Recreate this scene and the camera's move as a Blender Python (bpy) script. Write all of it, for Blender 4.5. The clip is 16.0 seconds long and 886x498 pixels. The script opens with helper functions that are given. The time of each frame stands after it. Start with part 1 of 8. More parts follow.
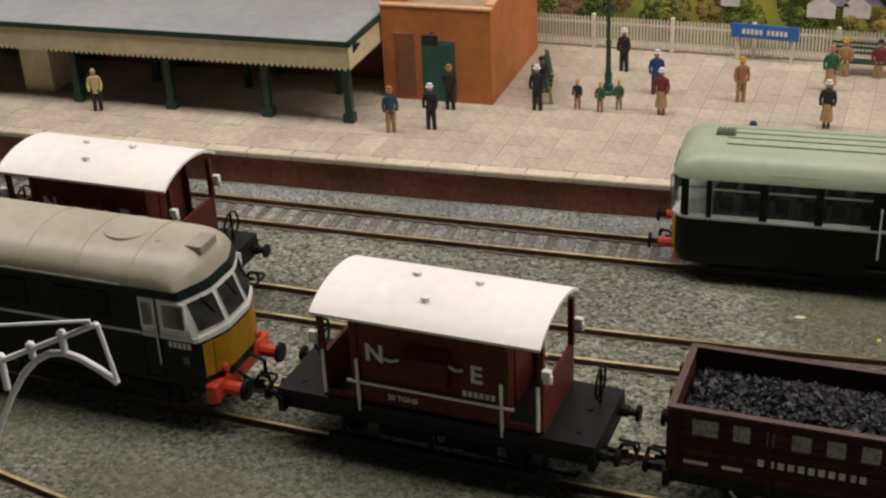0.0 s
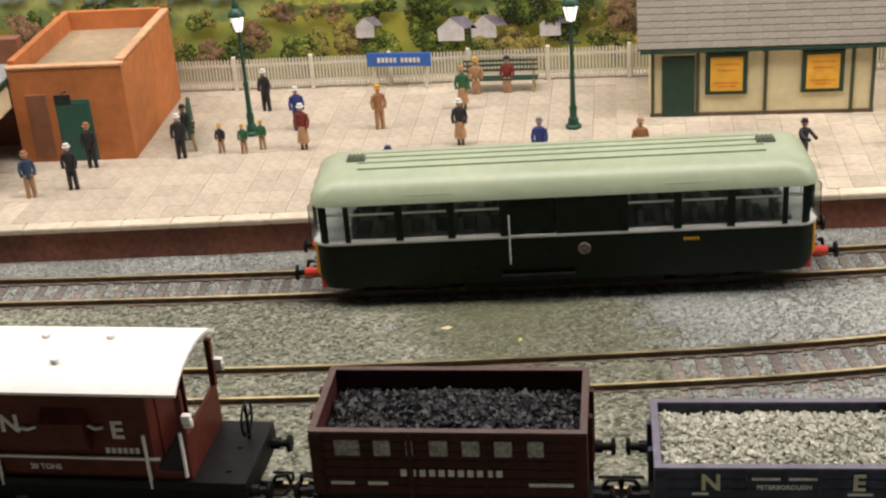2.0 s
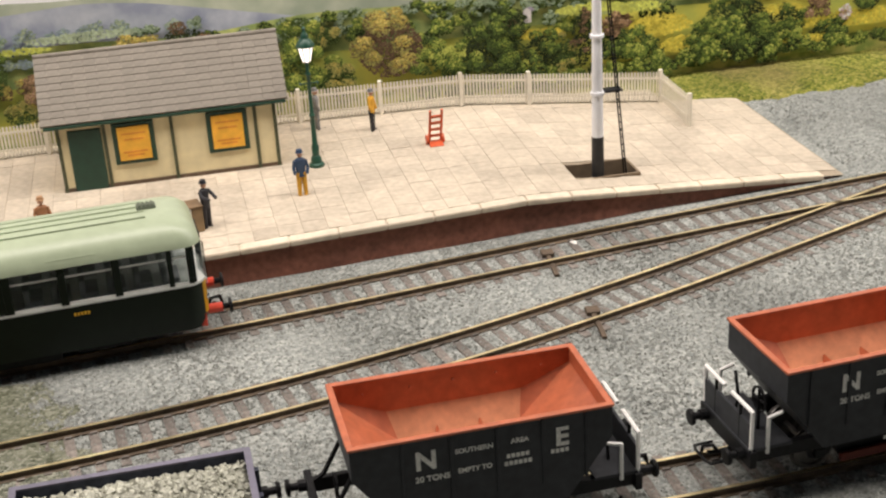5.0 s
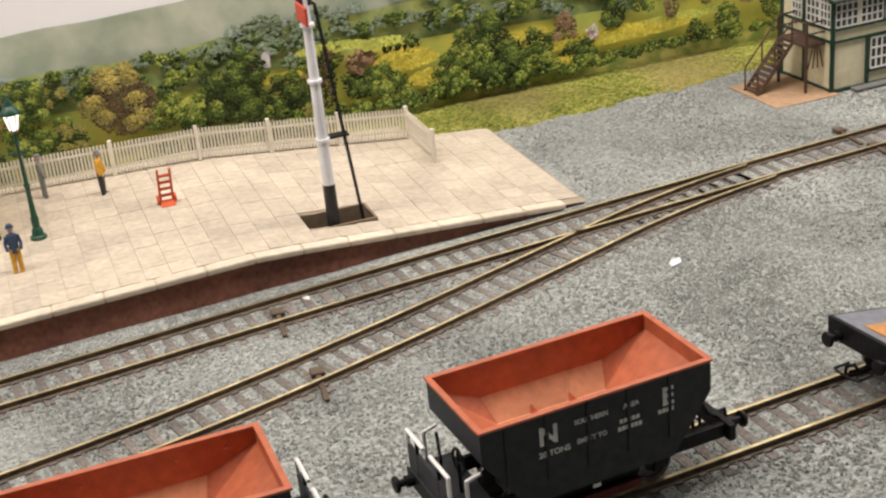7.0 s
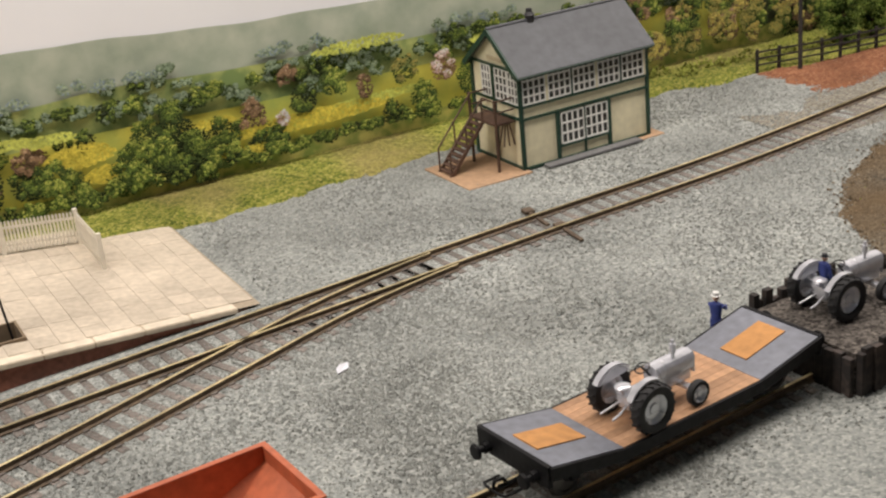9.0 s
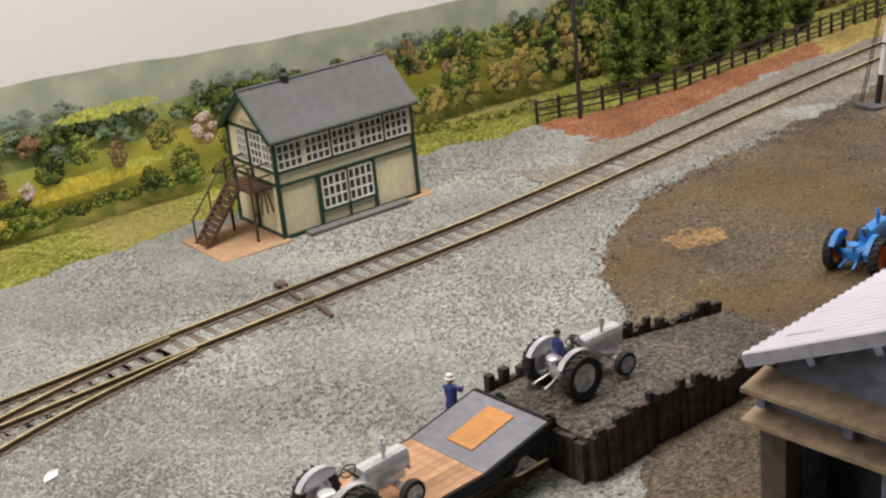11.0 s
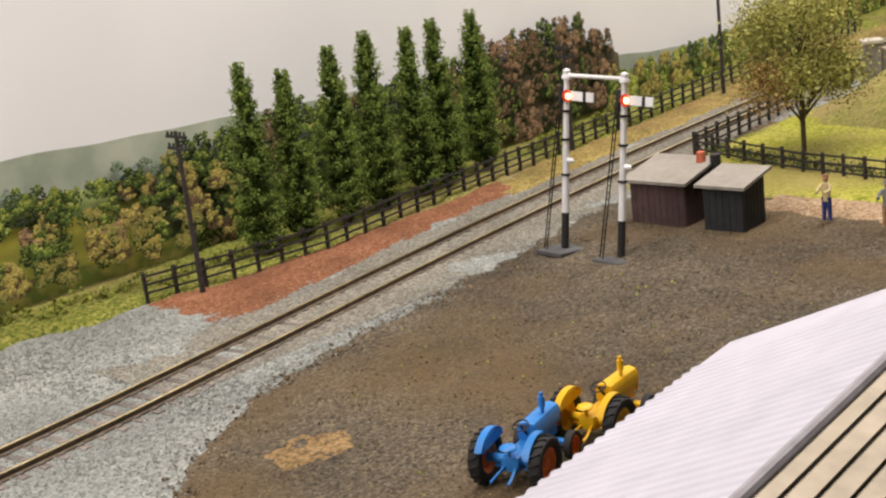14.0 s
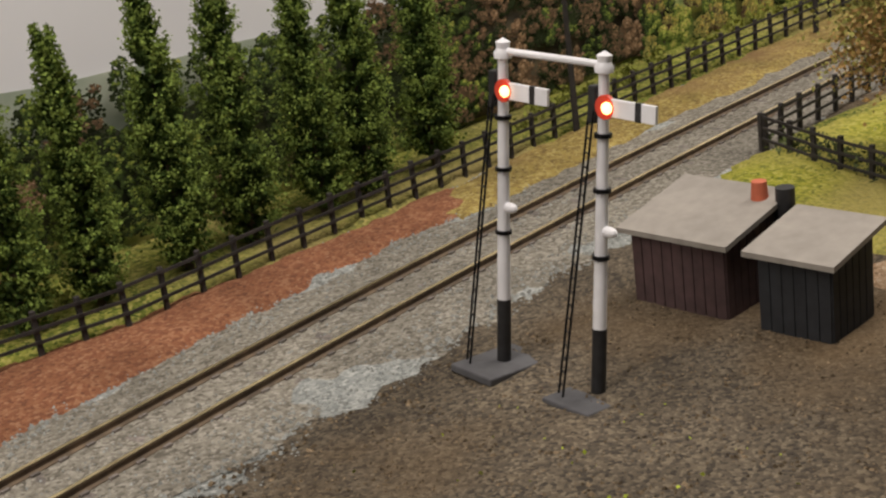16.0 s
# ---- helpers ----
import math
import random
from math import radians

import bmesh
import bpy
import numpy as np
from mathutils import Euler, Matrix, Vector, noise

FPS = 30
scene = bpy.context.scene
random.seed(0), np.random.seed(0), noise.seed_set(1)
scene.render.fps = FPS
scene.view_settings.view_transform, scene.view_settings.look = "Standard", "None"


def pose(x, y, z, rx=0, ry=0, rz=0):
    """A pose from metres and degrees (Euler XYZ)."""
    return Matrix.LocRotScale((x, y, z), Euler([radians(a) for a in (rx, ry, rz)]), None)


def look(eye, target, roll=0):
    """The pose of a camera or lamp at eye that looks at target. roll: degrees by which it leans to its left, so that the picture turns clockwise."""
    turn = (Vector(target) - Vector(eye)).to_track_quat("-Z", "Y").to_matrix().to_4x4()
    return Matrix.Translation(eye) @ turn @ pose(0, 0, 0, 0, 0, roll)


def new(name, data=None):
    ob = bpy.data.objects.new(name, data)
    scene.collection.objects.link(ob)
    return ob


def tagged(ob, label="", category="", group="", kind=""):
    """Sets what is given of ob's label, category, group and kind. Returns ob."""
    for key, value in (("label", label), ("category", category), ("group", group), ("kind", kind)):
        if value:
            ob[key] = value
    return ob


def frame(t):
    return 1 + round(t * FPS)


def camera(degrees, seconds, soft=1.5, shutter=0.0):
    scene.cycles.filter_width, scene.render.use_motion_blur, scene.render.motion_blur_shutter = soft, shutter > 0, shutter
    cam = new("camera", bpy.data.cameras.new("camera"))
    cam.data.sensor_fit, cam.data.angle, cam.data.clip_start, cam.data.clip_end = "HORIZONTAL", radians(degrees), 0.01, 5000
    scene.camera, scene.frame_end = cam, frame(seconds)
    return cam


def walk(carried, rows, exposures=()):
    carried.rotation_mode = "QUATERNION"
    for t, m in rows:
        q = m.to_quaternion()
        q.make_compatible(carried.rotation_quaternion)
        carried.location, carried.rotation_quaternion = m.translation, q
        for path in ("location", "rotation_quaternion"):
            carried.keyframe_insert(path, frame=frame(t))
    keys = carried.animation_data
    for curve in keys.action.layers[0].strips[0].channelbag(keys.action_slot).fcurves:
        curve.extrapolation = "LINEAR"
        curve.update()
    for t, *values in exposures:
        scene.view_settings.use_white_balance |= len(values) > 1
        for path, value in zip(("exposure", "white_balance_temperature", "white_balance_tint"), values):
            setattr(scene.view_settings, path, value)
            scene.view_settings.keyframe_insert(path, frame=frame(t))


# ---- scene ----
cam = camera(36.0, 16.0, soft=2.3)
PATH = [
    (0, (0.052, -0.294, 0.224), (-0.597, 1.366, -0.683), -2.8),
    (0.5, (0.057, -0.295, 0.227), (-0.577, 1.357, -0.705), -2.8),
    (1, (0.068, -0.294, 0.227), (-0.449, 1.391, -0.717), -3.3),
    (1.5, (0.076, -0.292, 0.222), (-0.263, 1.443, -0.714), -4.0),
    (2, (0.077, -0.293, 0.222), (-0.178, 1.489, -0.65), -4.3),
    (2.5, (0.083, -0.296, 0.219), (-0.078, 1.497, -0.653), -4.6),
    (3, (0.096, -0.296, 0.223), (0.095, 1.507, -0.643), -4.1),
    (3.5, (0.107, -0.298, 0.226), (0.169, 1.524, -0.597), -4.1),
    (4, (0.12, -0.299, 0.224), (0.28, 1.517, -0.6), -4.1),
    (4.5, (0.129, -0.299, 0.223), (0.404, 1.498, -0.61), -3.5),
    (7, (0.193, -0.288, 0.22), (0.757, 1.449, -0.595), -5.8),
    (7.5, (0.205, -0.285, 0.22), (0.84, 1.434, -0.582), -5.6),
    (8, (0.219, -0.281, 0.22), (0.91, 1.42, -0.572), -5.6),
    (8.5, (0.238, -0.279, 0.219), (1.011, 1.395, -0.558), -5.4),
    (9, (0.256, -0.277, 0.217), (1.099, 1.37, -0.542), -5.7),
    (11.5, (0.322, -0.272, 0.214), (1.392, 1.255, -0.508), -6.6),
    (12, (0.325, -0.276, 0.22), (1.459, 1.207, -0.497), -7.5),
    (12.5, (0.334, -0.282, 0.221), (1.551, 1.151, -0.462), -7.3),
    (13, (0.339, -0.286, 0.222), (1.641, 1.091, -0.419), -6.7),
    (13.5, (0.390, -0.247, 0.189), (1.652, 1.062, -0.362), -6.8),
    (14, (0.466, -0.195, 0.163), (1.733, 1.134, -0.344), -7.0),
    (14.5, (0.530, -0.136, 0.141), (1.825, 1.169, -0.338), -6.9),
    (15, (0.591, -0.087, 0.119), (1.902, 1.219, -0.312), -7.3),
    (15.5, (0.642, -0.038, 0.117), (1.970, 1.236, -0.356), -6.3),
    (16, (0.697, -0.048, 0.137), (1.821, 1.345, -0.499), -7.7),
]
walk(cam, [(t, look(eye, target, roll)) for t, eye, target, roll in PATH],
     exposures=[(0, -0.5), (1.0, -0.44), (2.0, 0.06), (2.5, 0.18), (3.5, 0.33), (4.5, 0.22), (8, 0.06), (9, -0.02), (12, 0.19), (13, 0.29), (14, 0.14), (14.5, 0.09), (15, -0.04), (15.5, -0.2), (16, -0.36)])

# ---- world and lamps ----
world = bpy.data.worlds.new("world")
scene.world = world
world.use_nodes = True
world.node_tree.nodes["Background"].inputs[0].default_value = (0.9, 0.95, 1.0, 1)
world.node_tree.nodes["Background"].inputs[1].default_value = 0.04


def area_lamp(name, x, y, z, sx, sy, watts, colour, aim):
    d = bpy.data.lights.new(name, "AREA")
    d.shape, d.size, d.size_y, d.energy, d.color = "RECTANGLE", sx, sy, watts, colour
    ob = new(name, d)
    ob.matrix_world = look((x, y, z), aim)
    return ob


# strip lamp in the pelmet over the length of the layout
area_lamp("pelmet_light", 0.6, 0.10, 0.62, 2.8, 0.22, 17.5, (1.0, 0.905, 0.835), (0.6, 0.15, 0))

# ---- builders: lengths in millimetres, turned into metres at the end ----
K = 0.001
rnd = random.Random(5)


def bm_new():
    return bmesh.new()


def xf(bm, verts, m):
    if m is not None:
        bmesh.ops.transform(bm, matrix=m, verts=verts)


def box(bm, x0, x1, y0, y1, z0, z1, bev=0.0, m=None):
    vs = [bm.verts.new(p) for p in ((x0, y0, z0), (x1, y0, z0), (x1, y1, z0), (x0, y1, z0),
                                    (x0, y0, z1), (x1, y0, z1), (x1, y1, z1), (x0, y1, z1))]
    fs = [bm.faces.new([vs[i] for i in q]) for q in ((3, 2, 1, 0), (4, 5, 6, 7), (0, 1, 5, 4), (1, 2, 6, 5), (2, 3, 7, 6), (3, 0, 4, 7))]
    if bev:
        es = {e for f in fs for e in f.edges}
        r = bmesh.ops.bevel(bm, geom=list(es), offset=bev, segments=2, profile=0.5, affect="EDGES")
        vs = list({v for f in r["faces"] for v in f.verts} | {v for v in vs if v.is_valid})
    xf(bm, vs, m)
    return bm


def rod(bm, p, q, r, r2=None, seg=10):
    """A round bar from p to q."""
    p, q = Vector(p), Vector(q)
    d = q - p
    turn = d.to_track_quat("Z", "Y").to_matrix().to_4x4()
    bmesh.ops.create_cone(bm, cap_ends=True, segments=seg, radius1=r, radius2=r if r2 is None else r2, depth=d.length,
                          matrix=Matrix.Translation((p + q) / 2) @ turn)
    return bm


def lathe(bm, profile, seg=20, m=None, a0=0.0, a1=2 * math.pi):
    """Turns (radius, height) pairs round z."""
    whole = abs(a1 - a0 - 2 * math.pi) < 1e-6
    rings, made = [], []
    for i in range(seg if whole else seg + 1):
        a = a0 + (a1 - a0) * i / seg
        ring = [bm.verts.new((r * math.cos(a), r * math.sin(a), z)) for r, z in profile]
        rings.append(ring)
        made += ring
    for i in range(seg):
        a, b = rings[i], rings[(i + 1) % len(rings)]
        for j in range(len(profile) - 1):
            bm.faces.new((a[j], b[j], b[j + 1], a[j + 1]))
    bmesh.ops.remove_doubles(bm, verts=made, dist=1e-4)
    xf(bm, [v for v in made if v.is_valid], m)
    return bm


def prism(bm, pts, y0, y1, axis="y", m=None):
    """Extrudes an outline. axis y: points are (x, z); axis x: (y, z); axis z: (x, y)."""
    def at(p, d):
        return {"y": (p[0], d, p[1]), "x": (d, p[0], p[1]), "z": (p[0], p[1], d)}[axis]
    a = [bm.verts.new(at(p, y0)) for p in pts]
    b = [bm.verts.new(at(p, y1)) for p in pts]
    n = len(pts)
    bm.faces.new(a)
    bm.faces.new(b[::-1])
    for i in range(n):
        bm.faces.new((a[i], b[i], b[(i + 1) % n], a[(i + 1) % n]))
    xf(bm, a + b, m)
    return bm


def ball(bm, x, y, z, r, sx=1, sy=1, sz=1, sub=2, m=None):
    mm = Matrix.Translation((x, y, z)) @ (m or Matrix()) @ Matrix.Diagonal((sx, sy, sz, 1))
    bmesh.ops.create_icosphere(bm, subdivisions=sub, radius=r, matrix=mm)
    return bm


def tube(bm, pts, r, seg=8):
    """A bent round bar through the points."""
    for a, b in zip(pts, pts[1:]):
        rod(bm, a, b, r, seg=seg)
    for p in pts[1:-1]:
        ball(bm, *p, r, sub=1)
    return bm


def done(name, bm, material, smooth=False):
    bmesh.ops.recalc_face_normals(bm, faces=bm.faces)
    bmesh.ops.scale(bm, vec=(K, K, K), verts=bm.verts)
    me = bpy.data.meshes.new(name)
    bm.to_mesh(me)
    bm.free()
    for mt in (material if isinstance(material, (list, tuple)) else [material]):
        me.materials.append(mt)
    if smooth:
        me.polygons.foreach_set("use_smooth", [True] * len(me.polygons))
        me.set_sharp_from_angle(angle=radians(35))
    return me


def part(name, bm, material, parent, label="", smooth=False, m=None):
    ob = new(name, done(name, bm, material, smooth))
    ob.parent = parent
    if m is not None:
        ob.matrix_basis = m
    if label:
        tagged(ob, label)
    return ob


def piece(name, me, parent, m):
    ob = new(name, me)
    ob.parent = parent
    ob.matrix_basis = m
    return ob


def at_mm(x, y, z=0.0, rz=0.0, rx=0.0, ry=0.0):
    return pose(x * K, y * K, z * K, rx, ry, rz)


def thing(name, label, category, x=0, y=0, z=0, rz=0, group="", kind=""):
    ob = new(name)
    ob.empty_display_size = 0.01
    ob.matrix_basis = at_mm(x, y, z, rz)
    return tagged(ob, label, category, group, kind)


def single(name, bm, material, label, category, x=0, y=0, z=0, rz=0, group="", kind="", smooth=False):
    ob = new(name, done(name, bm, material, smooth))
    ob.matrix_basis = at_mm(x, y, z, rz)
    return tagged(ob, label, category, group, kind)


def grid_mesh(name, xs, ys, height, keep, material):
    """A sheet over xs by ys (mm) with the height of each vertex from height(x, y); keep(x, y) drops cells."""
    X, Y = np.meshgrid(xs, ys)
    Z = height(X, Y)
    ok = keep(X, Y)
    n, w = X.size, len(xs)
    idx = np.arange(n).reshape(X.shape)
    cell = ok[:-1, :-1] & ok[1:, :-1] & ok[:-1, 1:] & ok[1:, 1:]
    q = np.stack([idx[:-1, :-1][cell], idx[:-1, 1:][cell], idx[1:, 1:][cell], idx[1:, :-1][cell]], 1)
    me = bpy.data.meshes.new(name)
    me.from_pydata((np.stack([X.ravel(), Y.ravel(), Z.ravel()], 1) * K).tolist(), [], q.tolist())
    me.materials.append(material)
    me.polygons.foreach_set("use_smooth", [True] * len(me.polygons))
    return me


def wob(X, Y, s, seed=0):
    """Cheap smooth noise in -1..1 for arrays, features about s mm wide."""
    rs = np.random.RandomState(seed)
    out = np.zeros_like(X, dtype=float)
    for k in range(7):
        a, ph = rs.uniform(0, 2 * math.pi), rs.uniform(0, 6.3)
        f = 2 * math.pi / (s * rs.uniform(0.6, 1.8))
        out = out + np.sin((X * math.cos(a) + Y * math.sin(a)) * f + ph)
    return out / 4.0


# ---- materials ----
def mat(name, col, rough=0.55, metal=0.0, var=0.12, scale=300.0, bump=0.15, col2=None, mix=(0.45, 0.62), blot=0.15, spec=0.5, rand=0.0, coat=0.0, dist=0.0003, kind="noise"):
    m = bpy.data.materials.new(name)
    m.use_nodes = True
    nt = m.node_tree
    n, l = nt.nodes, nt.links
    b = n["Principled BSDF"]
    b.inputs["Roughness"].default_value, b.inputs["Metallic"].default_value = rough, metal
    b.inputs["Specular IOR Level"].default_value = spec
    b.inputs["Coat Weight"].default_value = coat
    tc = n.new("ShaderNodeTexCoord")
    t1, t2 = n.new("ShaderNodeTexNoise"), n.new("ShaderNodeTexNoise")
    t1.inputs["Scale"].default_value, t1.inputs["Detail"].default_value = scale, 5
    t2.inputs["Scale"].default_value, t2.inputs["Detail"].default_value = scale / 9.0, 3
    for t in (t1, t2):
        l.new(tc.outputs["Object"], t.inputs["Vector"])
    r = n.new("ShaderNodeValToRGB")
    c2 = col2 or tuple(c * (1 - 2 * var) for c in col)
    c1 = col if col2 else tuple(min(1, c * (1 + var)) for c in col)
    r.color_ramp.elements[0].position, r.color_ramp.elements[1].position = mix if col2 else (0.25, 0.75)
    r.color_ramp.elements[0].color, r.color_ramp.elements[1].color = (*c2, 1), (*c1, 1)
    l.new(t1.outputs["Fac"], r.inputs["Fac"])
    mr = n.new("ShaderNodeMapRange")
    mr.inputs["From Min"].default_value, mr.inputs["From Max"].default_value = 0.3, 0.7
    mr.inputs["To Min"].default_value, mr.inputs["To Max"].default_value = 1 - blot, 1 + blot
    l.new(t2.outputs["Fac"], mr.inputs["Value"])
    mx = n.new("ShaderNodeMix")
    mx.data_type, mx.blend_type = "RGBA", "MULTIPLY"
    mx.inputs["Factor"].default_value = 1.0
    l.new(r.outputs["Color"], mx.inputs["A"])
    l.new(mr.outputs["Result"], mx.inputs["B"])
    out = mx.outputs["Result"]
    if rand:
        oi = n.new("ShaderNodeObjectInfo") if kind != "island" else n.new("ShaderNodeNewGeometry")
        src = oi.outputs["Random"] if kind != "island" else oi.outputs["Random Per Island"]
        m2, x2 = n.new("ShaderNodeMapRange"), n.new("ShaderNodeMix")
        m2.inputs["To Min"].default_value, m2.inputs["To Max"].default_value = 1 - rand, 1 + rand
        l.new(src, m2.inputs["Value"])
        x2.data_type, x2.blend_type = "RGBA", "MULTIPLY"
        x2.inputs["Factor"].default_value = 1.0
        l.new(out, x2.inputs["A"])
        l.new(m2.outputs["Result"], x2.inputs["B"])
        out = x2.outputs["Result"]
    l.new(out, b.inputs["Base Color"])
    rr = n.new("ShaderNodeMapRange")
    rr.inputs["To Min"].default_value, rr.inputs["To Max"].default_value = max(0.02, rough - 0.12), min(1, rough + 0.12)
    l.new(t2.outputs["Fac"], rr.inputs["Value"])
    l.new(rr.outputs["Result"], b.inputs["Roughness"])
    if bump:
        bp = n.new("ShaderNodeBump")
        bp.inputs["Strength"].default_value, bp.inputs["Distance"].default_value = bump, dist
        l.new(t1.outputs["Fac"], bp.inputs["Height"])
        l.new(bp.outputs["Normal"], b.inputs["Normal"])
    return m


def glow(name, col, strength):
    m = mat(name, col, 0.4, var=0.02, bump=0)
    b = m.node_tree.nodes["Principled BSDF"]
    b.inputs["Emission Color"].default_value, b.inputs["Emission Strength"].default_value = (*col, 1), strength
    return m


def glass(name, col=(0.8, 0.85, 0.85), rough=0.05):
    m = bpy.data.materials.new(name)
    m.use_nodes = True
    b = m.node_tree.nodes["Principled BSDF"]
    b.inputs["Base Color"].default_value = (*col, 1)
    b.inputs["Transmission Weight"].default_value, b.inputs["Roughness"].default_value = 1.0, rough
    b.inputs["IOR"].default_value = 1.2
    return m


def grit(name, cols, size, blot=0.2, wide=0.06, bump=0.9, tint=None):
    """Loose granular ground: every grain (size in metres) has its own tone, with broad stains over them."""
    m = bpy.data.materials.new(name)
    m.use_nodes = True
    n, l = m.node_tree.nodes, m.node_tree.links
    b = n["Principled BSDF"]
    b.inputs["Roughness"].default_value, b.inputs["Specular IOR Level"].default_value = 0.95, 0.15
    tc = n.new("ShaderNodeTexCoord")
    cell, fine, broad = n.new("ShaderNodeTexVoronoi"), n.new("ShaderNodeTexNoise"), n.new("ShaderNodeTexNoise")
    cell.inputs["Scale"].default_value, cell.inputs["Randomness"].default_value = 1.0 / size, 1.0
    fine.inputs["Scale"].default_value, fine.inputs["Detail"].default_value = 0.35 / size, 4
    broad.inputs["Scale"].default_value, broad.inputs["Detail"].default_value = 1.0 / wide, 5
    for t in (cell, fine, broad):
        l.new(tc.outputs["Object"], t.inputs["Vector"])
    sep = n.new("ShaderNodeSeparateColor")
    l.new(cell.outputs["Color"], sep.inputs["Color"])
    mixf = n.new("ShaderNodeMix")
    mixf.inputs["Factor"].default_value = 0.42
    l.new(sep.outputs["Red"], mixf.inputs["A"])
    l.new(fine.outputs["Fac"], mixf.inputs["B"])
    r = n.new("ShaderNodeValToRGB")
    e = r.color_ramp.elements
    e[0].position, e[0].color = 0.22, (*cols[0], 1)
    e[1].position, e[1].color = 0.80, (*cols[-1], 1)
    for k, c in enumerate(cols[1:-1]):
        q = e.new(0.22 + 0.58 * (k + 1) / (len(cols) - 1))
        q.color = (*c, 1)
    l.new(mixf.outputs["Result"], r.inputs["Fac"])
    mr = n.new("ShaderNodeMapRange")
    mr.inputs["From Min"].default_value, mr.inputs["From Max"].default_value = 0.32, 0.68
    mr.inputs["To Min"].default_value, mr.inputs["To Max"].default_value = 1 - blot, 1 + blot
    l.new(broad.outputs["Fac"], mr.inputs["Value"])
    mx = n.new("ShaderNodeMix")
    mx.data_type, mx.blend_type = "RGBA", "MULTIPLY"
    mx.inputs["Factor"].default_value = 1.0
    l.new(r.outputs["Color"], mx.inputs["A"])
    l.new(mr.outputs["Result"], mx.inputs["B"])
    out = mx.outputs["Result"]
    if tint:
        t2 = n.new("ShaderNodeTexNoise")
        t2.inputs["Scale"].default_value, t2.inputs["Detail"].default_value = 0.6 / wide, 6
        off = n.new("ShaderNodeVectorMath")
        off.inputs[1].default_value = (3.7, 1.9, 0.4)
        l.new(tc.outputs["Object"], off.inputs[0])
        l.new(off.outputs[0], t2.inputs["Vector"])
        m2, x2 = n.new("ShaderNodeMapRange"), n.new("ShaderNodeMix")
        m2.inputs["From Min"].default_value, m2.inputs["From Max"].default_value = 0.47, 0.66
        m2.inputs["To Max"].default_value = 0.75
        l.new(t2.outputs["Fac"], m2.inputs["Value"])
        x2.data_type = "RGBA"
        l.new(m2.outputs["Result"], x2.inputs["Factor"])
        l.new(out, x2.inputs["A"])
        x2.inputs["B"].default_value = (*tint, 1)
        out = x2.outputs["Result"]
    l.new(out, b.inputs["Base Color"])
    bp = n.new("ShaderNodeBump")
    bp.inputs["Strength"].default_value, bp.inputs["Distance"].default_value = bump, size * 0.5
    bp.invert = True
    l.new(cell.outputs["Distance"], bp.inputs["Height"])
    l.new(bp.outputs["Normal"], b.inputs["Normal"])
    return m


BALLAST = grit("ballast", [(0.165, 0.178, 0.168), (0.245, 0.26, 0.247), (0.29, 0.302, 0.28), (0.38, 0.39, 0.365)], 0.0010, 0.2, 0.07)
GRAIN = mat("ballast_grain", (0.275, 0.285, 0.265), 0.95, scale=900, var=0.15, bump=0.2, rand=0.2, kind="island", blot=0.2, spec=0.2)
YARD = grit("yard_dirt", [(0.045, 0.038, 0.03), (0.082, 0.068, 0.05), (0.112, 0.091, 0.064), (0.17, 0.14, 0.097)], 0.0009, 0.3, 0.05, tint=(0.14, 0.092, 0.045))
GRASS = grit("grass_mat", [(0.06, 0.085, 0.014), (0.15, 0.17, 0.03), (0.23, 0.235, 0.045), (0.34, 0.31, 0.09)], 0.0012, 0.3, 0.05, tint=(0.30, 0.23, 0.10))
RUST = grit("red_earth", [(0.15, 0.062, 0.035), (0.21, 0.087, 0.046), (0.25, 0.112, 0.058), (0.31, 0.16, 0.09)], 0.0010, 0.22, 0.03)
RAIL_SIDE = mat("rail_side", (0.13, 0.09, 0.055), 0.7, scale=300, var=0.25, bump=0.1, blot=0.3)
RAIL = mat("rail_brass", (0.86, 0.70, 0.40), 0.34, 0.85, scale=200, var=0.2, bump=0.05, blot=0.3)
SLEEPER = mat("sleeper", (0.19, 0.165, 0.145), 0.9, scale=500, var=0.3, bump=0.3, rand=0.25, blot=0.3)
BRICK = mat("brick_red", (0.17, 0.055, 0.035), 0.8, scale=500, var=0.25, bump=0.3, rand=0.3)
PAVING = mat("paving", (0.52, 0.45, 0.355), 0.85, scale=350, var=0.1, bump=0.2, rand=0.09, blot=0.12)
COPING = mat("coping", (0.64, 0.56, 0.44), 0.6, scale=300, var=0.08, bump=0.1, rand=0.05)
WHITE = mat("white_paint", (0.8, 0.79, 0.75), 0.5, scale=300, var=0.05, bump=0.08)
BLACK = mat("black_paint", (0.02, 0.02, 0.021), 0.5, scale=400, var=0.3, bump=0.15)
# ---- lines of the tracks: y of the centre over x, mm ----
def spline(px, py):
    """A smooth curve through a few points of the plan."""
    px, py = np.array(px, float), np.array(py, float)
    d = np.gradient(py, px)

    def f(x):
        x = np.asarray(x, float)
        i = np.clip(np.searchsorted(px, x) - 1, 0, len(px) - 2)
        h = px[i + 1] - px[i]
        s = (x - px[i]) / h
        r = (2 * s**3 - 3 * s**2 + 1) * py[i] + (s**3 - 2 * s**2 + s) * h * d[i] + (3 * s**2 - 2 * s**3) * py[i + 1] + (s**3 - s**2) * h * d[i + 1]
        return np.where(x < px[0], py[0] + (x - px[0]) * d[0], np.where(x > px[-1], py[-1] + (x - px[-1]) * d[-1], r))
    return f


